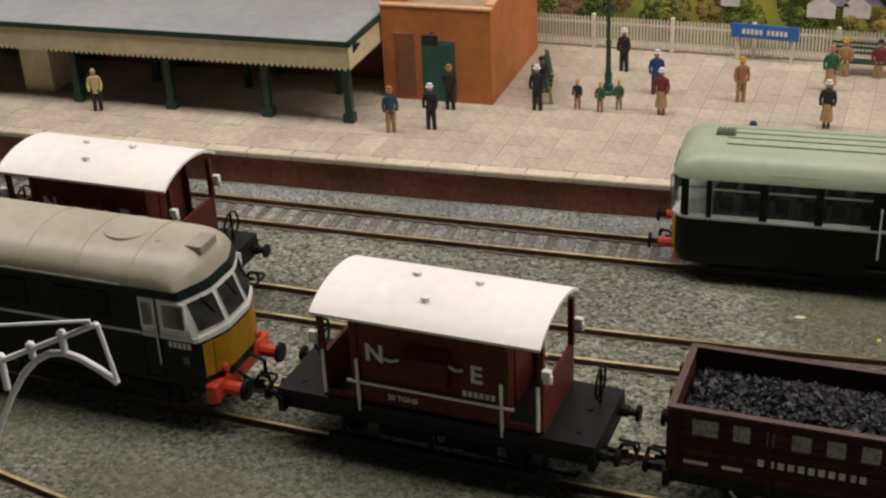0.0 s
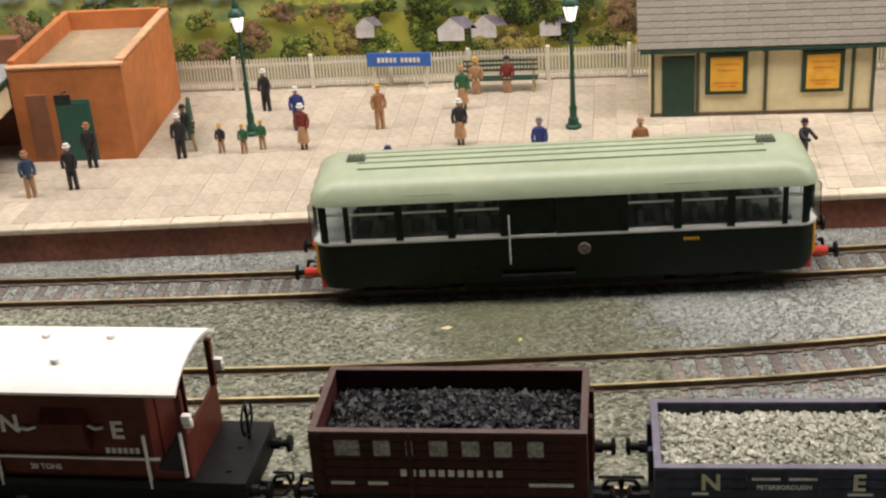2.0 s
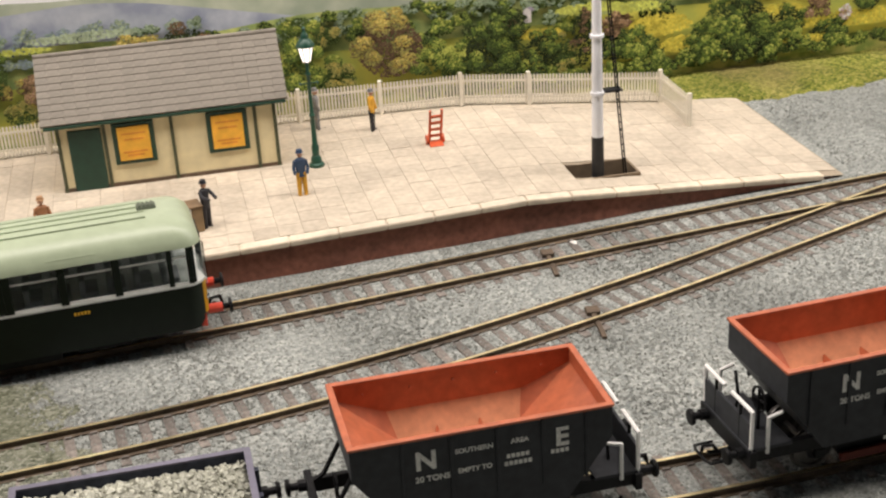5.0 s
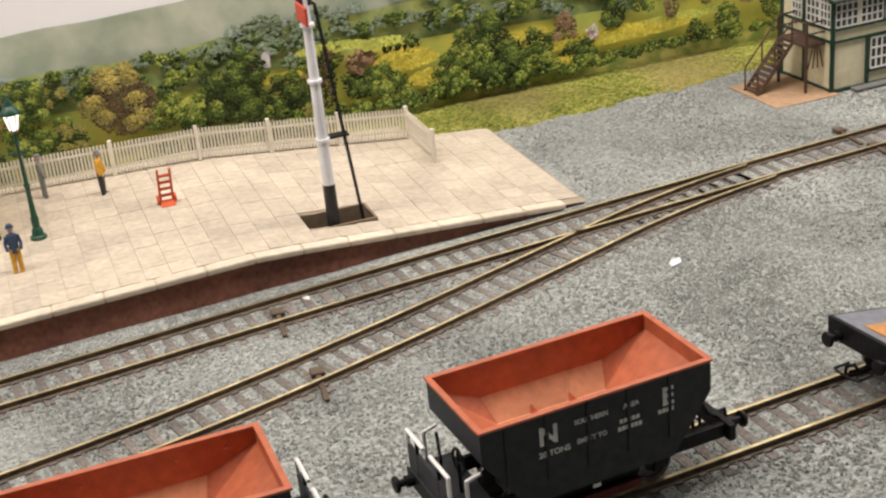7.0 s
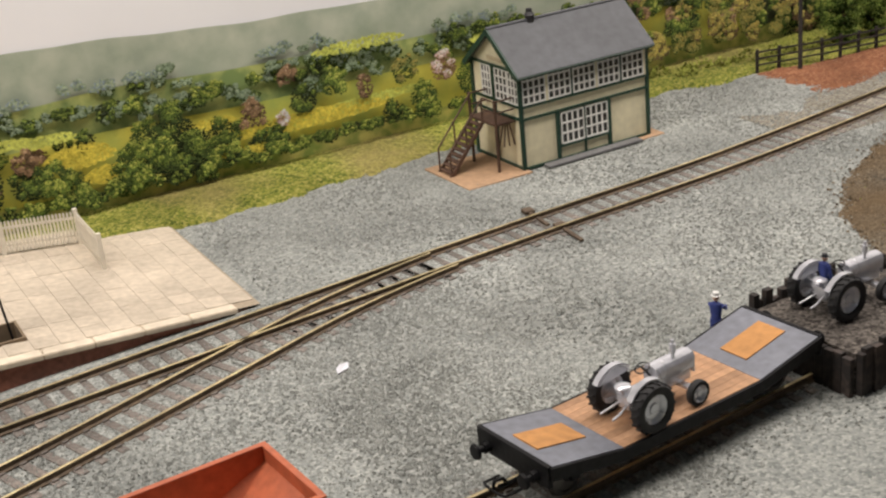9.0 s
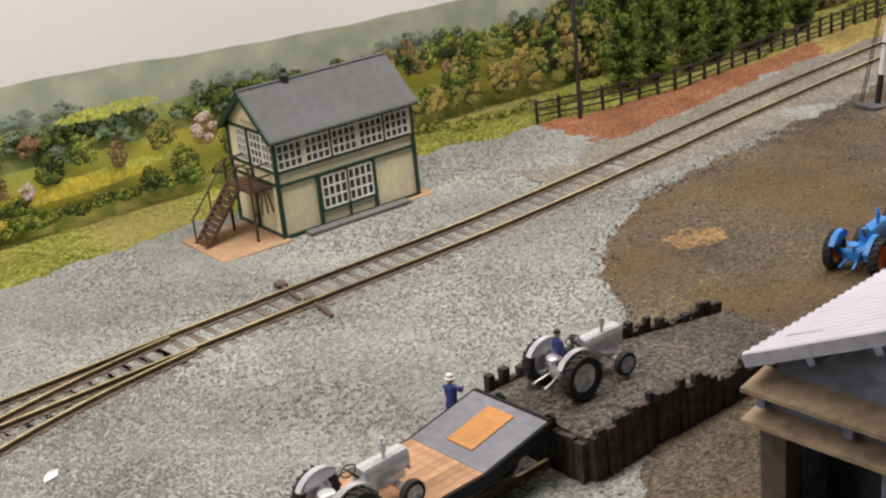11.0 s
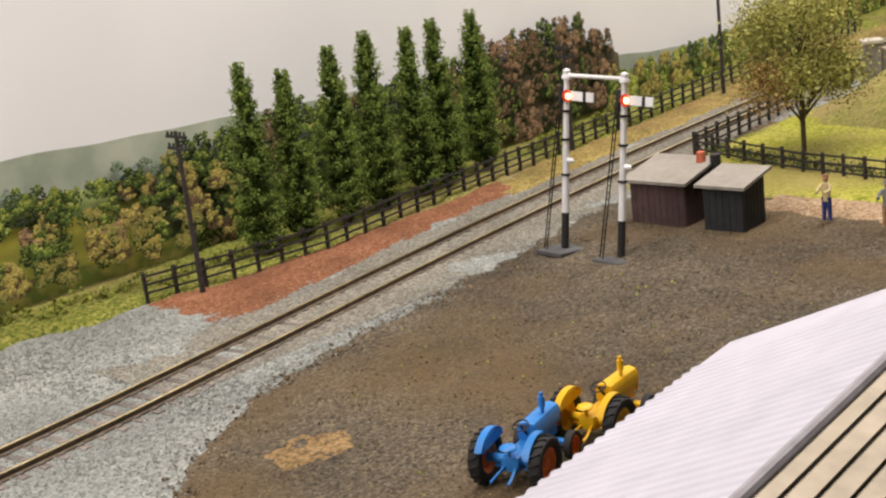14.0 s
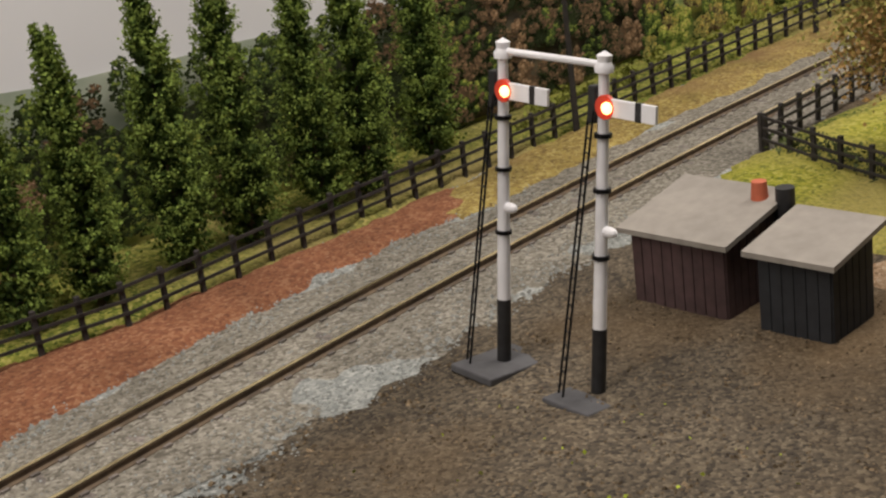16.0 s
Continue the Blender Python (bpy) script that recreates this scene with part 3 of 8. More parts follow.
# white houses on the print
PW, PR = mat("print_house", (0.72, 0.68, 0.66), 0.9), mat("print_house_roof", (0.36, 0.32, 0.40), 0.9)
for x, z, w in ((-2, 30, 13), (14, 31, 12), (46, 31, 10), (-44, 33, 9), (318, 46, 4)):
    y = float(back_y(x)) - 7.0
    part("printed_house", prism(bm_new(), [(x - w / 2, z - 6), (x + w / 2, z - 6), (x + w / 2, z), (x, z + w * 0.42), (x - w / 2, z)], y, y + 0.5), PW, bs)
    part("printed_roof", prism(bm_new(), [(x, z + w * 0.45), (x + w * 0.5, z), (x + w * 1.0, z), (x + w * 0.6, z + w * 0.45)], y, y + 0.5), PR, bs)
# end board closing the layout
single("end_board", prism(bm_new(), [(1950, 436), (1944, 436), (1944, -420), (1950, -420)], -40, 330, "z"), SKY, "pale end board of the layout", "board", kind="structure")
# ---- paints of the rolling stock ----
VAN_RED = mat("bauxite_brown", (0.125, 0.03, 0.021), 0.5, scale=350, var=0.14, bump=0.1, blot=0.2, spec=0.18)
ROOF_WHITE = mat("roof_white", (0.9, 0.88, 0.85), 0.55, scale=250, var=0.03, bump=0.05, blot=0.05)
IRON = mat("iron_black", (0.009, 0.009, 0.01), 0.5, scale=500, var=0.35, bump=0.2, spec=0.18)
DECK = mat("deck_black", (0.014, 0.014, 0.015), 0.5, scale=350, var=0.2, bump=0.15, spec=0.18)
WHEEL = mat("wheel_steel", (0.16, 0.15, 0.14), 0.4, 0.8, scale=300, var=0.2, bump=0.05)
LETTER = mat("letter_white", (0.78, 0.76, 0.72), 0.6, scale=900, var=0.15, bump=0.0, blot=0.15)
WORN_LETTER = mat("worn_letter", (0.46, 0.44, 0.41), 0.8, scale=900, var=0.35, bump=0.0, blot=0.3)
WAGON_RED = mat("wagon_maroon", (0.06, 0.017, 0.016), 0.6, scale=400, var=0.2, bump=0.2, rand=0.12, spec=0.18)
WORN = mat("worn_timber", (0.10, 0.062, 0.057), 0.75, scale=400, var=0.2, bump=0.3)
COAL = mat("coal", (0.014, 0.015, 0.018), 0.5, scale=700, var=0.4, bump=0.5, rand=0.6, kind="island")
STONE = mat("stone_load", (0.50, 0.50, 0.42), 0.9, scale=700, var=0.2, bump=0.4, rand=0.2, kind="island")
NAVY = mat("wagon_slate_blue", (0.05, 0.057, 0.085), 0.6, scale=400, var=0.2, bump=0.2, rand=0.12, spec=0.18)
HOP_GREY = mat("hopper_grey", (0.04, 0.042, 0.047), 0.5, scale=350, var=0.15, bump=0.1, spec=0.18)
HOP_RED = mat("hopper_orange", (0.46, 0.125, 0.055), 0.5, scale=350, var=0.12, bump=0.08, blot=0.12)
# paler orange for floor and side chutes: overhead light put into the colour
HOP_LIT = mat("hopper_lit_orange", (0.62, 0.28, 0.15), 0.55, scale=350, var=0.12, bump=0.08)
LOCO_GREEN = mat("loco_green", (0.005, 0.012, 0.009), 0.32, scale=300, var=0.12, bump=0.03, spec=0.18)
LOCO_ROOF = mat("loco_roof_grey", (0.46, 0.43, 0.33), 0.42, scale=250, var=0.06, bump=0.05)
YELLOW = mat("warning_yellow", (0.75, 0.42, 0.02), 0.45, scale=300, var=0.05, bump=0.03)
RED = mat("buffer_red", (0.62, 0.06, 0.03), 0.4, scale=300, var=0.08, bump=0.03)
RAIL_GREEN = mat("railcar_green", (0.006, 0.011, 0.006), 0.3, scale=300, var=0.1, bump=0.03, spec=0.18)
SAGE = mat("railcar_roof_sage", (0.36, 0.42, 0.29), 0.38, scale=260, var=0.05, bump=0.03, blot=0.06)
LINE = mat("lining_grey", (0.62, 0.63, 0.6), 0.5, scale=300, var=0.05, bump=0)
CHROME = mat("bright_metal", (0.8, 0.8, 0.8), 0.25, 1.0, scale=200, var=0.05, bump=0)
PANE = glass("window_glass", (0.5, 0.54, 0.54))
SEAT = mat("seat_grey", (0.32, 0.33, 0.33), 0.6, scale=300, var=0.1, bump=0.05)
INNER = mat("interior_dark", (0.05, 0.055, 0.05), 0.7, scale=300)


def letters(txt, size, parent, material, m, name="lettering"):
    """Raised lettering in the built-in font, as a mesh part."""
    cu = bpy.data.curves.new(name, "FONT")
    cu.body, cu.size, cu.extrude, cu.align_x, cu.align_y, cu.offset = txt, size * K, 0.08 * K, "CENTER", "CENTER", 0.03 * size * K
    tmp = bpy.data.objects.new(name, cu)
    scene.collection.objects.link(tmp)
    me = bpy.data.meshes.new_from_object(tmp.evaluated_get(bpy.context.evaluated_depsgraph_get()))
    bpy.data.objects.remove(tmp)
    me.materials.clear()
    me.materials.append(material)
    ob = new(name, me)
    ob.parent = parent
    ob.matrix_basis = m
    return ob


def bars(parent, spans, y, z0, z1, side=-1, material=None, name="marking"):
    """Unreadable lettering as plain bars on a side."""
    for x0, x1 in spans:
        b = bm_new()
        box(b, x0, x1, y - 0.12, y + 0.12, z0, z1)
        part(name, b, material or LETTER, parent)


def wheel_bm(r):
    b = bm_new()
    lathe(b, [(0.0, -0.8), (1.4, -0.9), (1.6, -0.5), (r - 1.4, -0.3), (r - 1.2, -0.9), (r, -0.9), (r, 0.7), (r + 0.7, 0.8), (r + 0.6, 1.2), (r - 1.3, 1.2), (r - 1.4, 0.4), (1.6, 0.6), (0, 0.7)], 24)
    return b


WHEEL_ME = done("wheel", wheel_bm(6.0), WHEEL, True)
bb = bm_new()
rod(bb, (0, 0, 0), (4.6, 0, 0), 1.1)
rod(bb, (-0.6, 0, 0), (2.2, 0, 0), 1.7)
lathe(bb, [(0, 0.9), (2.2, 0.6), (2.5, 0.0), (2.3, -0.5), (0, -0.6)], 16, pose(4.9, 0, 0, 0, 90, 0))
BUFFER_ME = done("buffer", bb, IRON, True)
hb = bm_new()
tube(hb, [(0, 0, 0), (5, 0, 0), (7, 0, 0.3)], 0.7)
tube(hb, [(3, -5, 0), (8.5, -5, 0), (9.2, -3, 0), (9.2, 3, 0), (8.5, 5, 0), (3, 5, 0)], 0.45, 6)
tube(hb, [(4, 0, 0), (5.5, 0, 2.4), (8.5, 0, 2.8), (9.0, 0, 0.6)], 0.55, 6)
HOOK_ME = done("coupling", hb, IRON)
wi = bm_new()
prism(wi, [(-5, 10), (-3.2, 5), (-1.4, 4.2), (1.4, 4.2), (3.2, 5), (5, 10), (3.4, 10), (1.8, 6), (-1.8, 6), (-3.4, 10)], -0.4, 0.4)
box(wi, -1.6, 1.6, -1.4, 0, 4.6, 7.6, 0.3)
for k in range(4):
    box(wi, -5 + k * 0.9, 5 - k * 0.9, -1.2, -0.2, 8.9 - k * 0.42, 9.3 - k * 0.42)
GUARD_ME = done("axle_guard", wi, IRON)


def underframe(th, half, base, buf=None, length=None):
    """Sole bars, headstocks, wheels, buffers and couplings; half: to the headstock, base: wheelbase / 2."""
    for s in (-1, 1):
        b = bm_new()
        box(b, -half, half, s * 11.6 - 0.9, s * 11.6 + 0.9, 9.2, 13.4, 0.2)
        part("sole_bar", b, IRON, th)
        b = bm_new()
        box(b, s * half - 1, s * half + 1, -15, 15, 9.0, 14.0, 0.25)
        part("headstock", b, IRON, th)
        for t in (-1, 1):
            o = piece("wheel", WHEEL_ME, th, at_mm(s * base, t * 7.6, 6.0, 0, 90 * t))
            piece("axle_guard", GUARD_ME, th, at_mm(s * base, t * 10.9, 1.0, 0 if t < 0 else 180))
            bf = piece("buffer", BUFFER_ME, th, at_mm(s * (half + 1), t * 10.8, 12.0, 0 if s > 0 else 180))
            if buf:
                bf.data = buf
        piece("coupling", HOOK_ME, th, at_mm(s * (half - 1), 0, 6.4, 0 if s > 0 else 180))
        b = bm_new()
        rod(b, (s * base, -9, 6), (s * base, 9, 6), 0.9)
        part("axle", b, WHEEL, th)
    b = bm_new()
    box(b, -base + 7, -2, -9.5, -8.5, 3.5, 7.5, 0.3)
    box(b, 2, base - 7, -9.5, -8.5, 3.5, 7.5, 0.3)
    tube(b, [(0, -10.5, 9), (0, -10.8, 5.5), (half - 5, -12.6, 5.0), (half - 4, -12.6, 6.5)], 0.45, 6)
    part("brake_gear", b, IRON, th)


def on_track(f, x, z=2.5):
    return dict(x=x, y=float(f(x)), z=z, rz=math.degrees(heading(f, x)))


def brake_van(place, label):
    v = thing("brake_van", label, "wagon", group="goods train", **place)
    underframe(v, 45, 24)
    b = bm_new()
    box(b, -46, 46, -14.5, 14.5, 14.0, 16.6, 0.25)
    for sx in (-1, 1):
        for sy in (-9, 2, 9):
            rod(b, (sx * 40, sy, 16.4), (sx * 40, sy, 16.9), 0.8, seg=12)
    part("platform", b, DECK, v, "black footplate")
    # cabin
    b = bm_new()
    box(b, -20.5, 20.5, -13.2, 13.2, 16.6, 42.6, 0.2)
    part("cabin", b, VAN_RED, v, "plain brown cabin sides")
    for sx in (-1, 1):
        b = bm_new()
        box(b, sx * 31.2 - 0.6, sx * 31.2 + 0.6, -13.4, 13.4, 16.6, 29.5, 0.2)
        part("end_panel", b, VAN_RED, v)
        for sy in (-1, 1):
            b = bm_new()
            box(b, min(sx * 22.4, sx * 20.4), max(sx * 22.4, sx * 20.4), sy * 13.2 - 0.5, sy * 13.2 + 0.5, 16.6, 42.5)
            part("corner_post", b, VAN_RED, v)
            b = bm_new()
            box(b, sx * 31.2 - 0.8, sx * 31.2 + 0.8, sy * 12.9 - 0.8, sy * 12.9 + 0.8, 29.0, 43.4)
            part("roof_post", b, VAN_RED, v)
            b = bm_new()
            tube(b, [(sx * 30.6, sy * 14.2, 18.0), (sx * 30.6, sy * 14.2, 31.5)], 0.5, 6)
            part("handrail", b, ROOF_WHITE, v, "white handrail")
            b = bm_new()
            tube(b, [(sx * 20.6, sy * 14.2, 14.2), (sx * 20.6, sy * 14.2, 30.5)], 0.5, 6)
            part("handrail", b, ROOF_WHITE, v, "white handrail")
            b = bm_new()
            tube(b, [(sx * 32.0, sy * 14.0, 33.5), (sx * 34.0, sy * 14.0, 33.5), (sx * 34.0, sy * 14.0, 35.5)], 0.6, 6)
            box(b, sx * 33.0 - 1.2, sx * 33.0 + 1.2, sy * 14 - 0.9, sy * 14 + 0.9, 34.5, 37.0, 0.2)
            part("tail_lamp", b, ROOF_WHITE, v, "small white lamp")
            b = bm_new()
            box(b, min(sx * 22, sx * 31), max(sx * 22, sx * 31), sy * 13.2 - 0.3, sy * 13.2 + 0.3, 16.6, 18.8)
            part("veranda_sill", b, VAN_RED, v)
        b = bm_new()
        box(b, sx * 20.4 - 0.5, sx * 20.4 + 0.5, -3.5, 3.5, 17, 38, 0.2)
        part("door", b, VAN_RED, v)
        b = bm_new()
        lathe(b, [(4.4, -0.3), (4.9, -0.3), (4.9, 0.3), (4.4, 0.3), (4.4, -0.3)], 18, pose(sx * 41.5, 6.0, 23, 0, 90, 0))
        rod(b, (sx * 41.5, 6.0, 16.5), (sx * 41.5, 6.0, 27), 0.5)
        rod(b, (sx * 41.5, 1.6, 23), (sx * 41.5, 10.4, 23), 0.35, seg=6)
        part("brake_wheel", b, IRON, v)
    for sy in (-1, 1):
        b = bm_new()
        prism(b, [(sy * 13.0, 38.0), (sy * 16.6, 34.8), (sy * 16.6, 27.6), (sy * 13.0, 25.0)], -6, 6, "x")
        part("ducket", b, VAN_RED, v, "projecting lookout")
        b = bm_new()
        box(b, -24, 24, sy * 14.0 - 0.25, sy * 14.0 + 0.25, 22.8, 23.5)
        part("lining", b, ROOF_WHITE, v)
        ry = 0 if sy < 0 else 180
        for ch, x, z in (("N", -15.5, 32.5), ("E", 13.5, 31.2)):
            letters(ch, 7.2, v, LETTER, at_mm(x * -sy if sy > 0 else x, sy * 13.35, z, ry, 90))
        for ch, x in (("20 TONS", -8),):
            letters(ch, 2.2, v, LETTER, at_mm(x if sy < 0 else -x, sy * 13.4, 19.6, ry, 90))
        bars(v, [(9.5 + k * 1.6, 10.6 + k * 1.6) for k in range(6)], sy * 13.35, 24.3, 26.0)
        b = bm_new()
        tube(b, [(-12.5, sy * 13.8, 31.8), (-10.5, sy * 13.8, 31.4), (-8, sy * 13.8, 32.2)], 0.5, 6)
        part("handle", b, ROOF_WHITE, v)
        b = bm_new()
        tube(b, [(6.0, sy * 13.8, 33), (8.0, sy * 13.8, 32.0), (10, sy * 13.8, 32.4)], 0.5, 6)
        part("handle", b, ROOF_WHITE, v)
        b = bm_new()
        box(b, -30, 30, sy * 15.0 - 1.2, sy * 15.0 + 1.2, 4.6, 5.5)
        for x in (-26, 0, 26):
            box(b, x - 0.5, x + 0.5, sy * 14.5 - 0.4, sy * 14.5 + 0.4, 5.0, 10)
        part("step_board", b, IRON, v)
    # arched roof
    b = bm_new()
    arc = [(16.8 * math.sin(a), 44.4 + 4.6 * (math.cos(a) - math.cos(1.0)) / (1 - math.cos(1.0))) for a in np.linspace(-1.0, 1.0, 17)]
    arc = [(y / math.sin(1.0), z) for y, z in arc]
    prism(b, arc + [(y * 0.985, z - 0.9) for y, z in arc[::-1]], -32.2, 32.2, "x")
    part("roof", b, ROOF_WHITE, v, "arched white roof", True)
    for x, y in ((-9, 3.5), (9, 3.5), (-2, -8)):
        b = bm_new()
        z = 48.6 - 0.012 * y * y
        lathe(b, [(1.0, 0), (0.9, 1.2), (1.3, 1.4), (1.2, 2.0), (0, 2.4)], 12, pose(x, y, z - 0.4))
        part("ventilator", b, ROOF_WHITE, v, smooth=True)
    return v


brake_van(on_track(siding_y, -64), "brown model goods brake van with a white arched roof")
brake_van(on_track(loop_y, -207), "second brown brake van with white roof on the loop line")

chunk_rs = np.random.RandomState(11)


def lumps(name, parent, material, x0, x1, y0, y1, z, dome, n, r0, r1, label):
    """A load of loose lumps, joined: each one a squashed, jittered octahedron."""
    base = np.array([(1, 0, 0), (-1, 0, 0), (0, 1, 0), (0, -1, 0), (0, 0, 1), (0, 0, -1)], float)
    tri = [(0, 2, 4), (2, 1, 4), (1, 3, 4), (3, 0, 4), (2, 0, 5), (1, 2, 5), (3, 1, 5), (0, 3, 5)]
    V, F = [], []
    for i in range(n):
        x, y = chunk_rs.uniform(x0, x1), chunk_rs.uniform(y0, y1)
        u, w = 2 * (x - x0) / (x1 - x0) - 1, 2 * (y - y0) / (y1 - y0) - 1
        h = z + dome * (1 - u * u) * (1 - w * w) + chunk_rs.uniform(-0.5, 0.5)
        r = chunk_rs.uniform(r0, r1) * (1.6 if chunk_rs.rand() < 0.08 else 1)
        q = Euler(chunk_rs.uniform(0, 6, 3)).to_matrix()
        p = base * r * chunk_rs.uniform(0.55, 1.15, (6, 1)) * chunk_rs.uniform(0.7, 1.2, 3)
        p = p @ np.array(q).T + (x, y, h)
        F += [tuple(len(V) + k for k in t) for t in tri]
        V += p.tolist()
    gx, gy = np.linspace(x0 - 0.5, x1 + 0.5, 40), np.linspace(y0 - 0.5, y1 + 0.5, 20)
    k0 = len(V)
    for yy in gy:
        for xx in gx:
            u, w = 2 * (xx - x0) / (x1 - x0) - 1, 2 * (yy - y0) / (y1 - y0) - 1
            V.append((xx, yy, z - 0.6 + dome * (1 - u * u) * (1 - w * w) + chunk_rs.uniform(-0.3, 0.3)))
    for j in range(19):
        for i in range(39):
            a = k0 + j * 40 + i
            F.append((a, a + 1, a + 41, a + 40))
    me = bpy.data.meshes.new(name)
    me.from_pydata((np.array(V) * K).tolist(), [], F)
    me.materials.append(material)
    ob = new(name, me)
    ob.parent = parent
    return tagged(ob, label, kind="stuff")


def plank_box(w, half, wide, z0, z1, n, material, thick=1.5):
    """Planked sides and ends of an open wagon."""
    h = (z1 - z0) / n
    b = bm_new()
    box(b, -half, half, -thick / 2, thick / 2, 0.06, h - 0.06, 0.12)
    side = done("plank", b, material)
    b = bm_new()
    box(b, -thick / 2, thick / 2, -wide + thick, wide - thick, 0.06, h - 0.06, 0.12)
    end = done("plank", b, material)
    for k in range(n):
        for s in (-1, 1):
            piece("plank", side, w, at_mm(0, s * (wide - thick / 2), z0 + k * h))
            piece("plank", end, w, at_mm(s * (half - thick / 2), 0, z0 + k * h))


def open_wagon(place, label, half, wide, top, n, material, rim, base):
    w = thing("open_wagon", label, "wagon", group="goods train", **place)
    underframe(w, half, base)
    b = bm_new()
    box(b, -half, half, -wide + 1, wide - 1, 13.6, 15.2, 0.2)
    part("floor_board", b, IRON, w)
    plank_box(w, half, wide, 15.0, top, n, material)
    b = bm_new()
    box(b, -half - 0.1, half + 0.1, -wide - 0.1, -wide + 1.7, top, top + 0.5)
    box(b, -half - 0.1, half + 0.1, wide - 1.7, wide + 0.1, top, top + 0.5)
    box(b, -half - 0.1, -half + 1.7, -wide + 1.7, wide - 1.7, top, top + 0.5)
    box(b, half - 1.7, half + 0.1, -wide + 1.7, wide - 1.7, top, top + 0.5)
    part("capping", b, rim, w)
    for sx in (-1, 1):
        for y in (-6, 6):
            b = bm_new()
            box(b, sx * (half + 0.6) - 0.7, sx * (half + 0.6) + 0.7, y - 1, y + 1, 11, top - 0.5, 0.2)
            part("end_post", b, material, w)
        for sy in (-1, 1):
            b = bm_new()
            box(b, min(sx * half, sx * (half - 3)), max(sx * half, sx * (half - 3)), sy * wide - 0.3, sy * wide + 0.3, 15, top - 0.2)
            part("corner_plate", b, material, w)
            b = bm_new()
            box(b, sx * half * 0.27 - 0.6, sx * half * 0.27 + 0.6, sy * wide - 0.35, sy * wide + 0.35, 13, top - 0.4)
            part("side_strap", b, material, w)
    return w


w = open_wagon(on_track(siding_y, 34.5), "maroon seven-plank coal wagon with worn white lettering, heaped with coal", 34.5, 15.5, 33.2, 7, WAGON_RED, WORN, 17)
lumps("coal_load", w, COAL, -32, 32, -13, 13, 27.5, 3.5, 1500, 0.6, 1.5, "black lumps of coal")
for sy in (-1, 1):
    # trade name on the side, as plain solid shapes
    for x, wd in zip((-25, -16.2, -9.3, -2, 6, 14, 22), (6.4, 4.2, 1.8, 4.6, 4.4, 4.4, 4.0)):
        part("marking", box(bm_new(), x - wd / 2, x + wd / 2, sy * 15.6 - 0.12, sy * 15.6 + 0.12, 26.6, 31.2, 0.3), WORN_LETTER, w)
    bars(w, [(x, x + 1.5) for x in np.arange(-12, 13, 2.4)], sy * 15.6, 20.6, 22.6)
    bars(w, [(-20.5, -15.5), (-30, -24), (20, 31)], sy * 15.6, 17.9, 18.9)
for x, s in ((-15, -1), (17, -1)):
    b = bm_new()
    tube(b, [(x - 3, -12.8, 4), (x - 1, -13.0, 6.5), (x - 3.5, -12.8, 9.5)], 0.4, 6)
    part("brake_lever", b, ROOF_WHITE, w)

w = open_wagon(on_track(siding_y, 116), "slate-blue three-plank wagon loaded with pale stone ballast", 31, 15.5, 23.4, 3, NAVY, mat("navy_worn", (0.16, 0.15, 0.2), 0.7), 16)
lumps("ballast_load", w, STONE, -29, 29, -13.4, 13.4, 20.6, 3.2, 2200, 0.5, 1.15, "heap of cream and grey stone chippings")
for sy in (-1, 1):
    ry = 0 if sy < 0 else 180
    for ch, x in (("N", -17.5), ("E", 17.5)):
        letters(ch, 6.4, w, mat("cream_letter", (0.68, 0.62, 0.42), 0.6), at_mm(x if sy < 0 else -x, sy * 15.85, 19.6, ry, 90))
    bars(w, [(-9, -1), (1, 9)], sy * 15.65, 20.4, 21.1)
    letters("PETERBOROUGH", 1.7, w, LETTER, at_mm(0, sy * 15.85, 18.4, ry, 90))
    bars(w, [(-22, -18), (15, 21)], sy * 15.65, 16.0, 16.7)


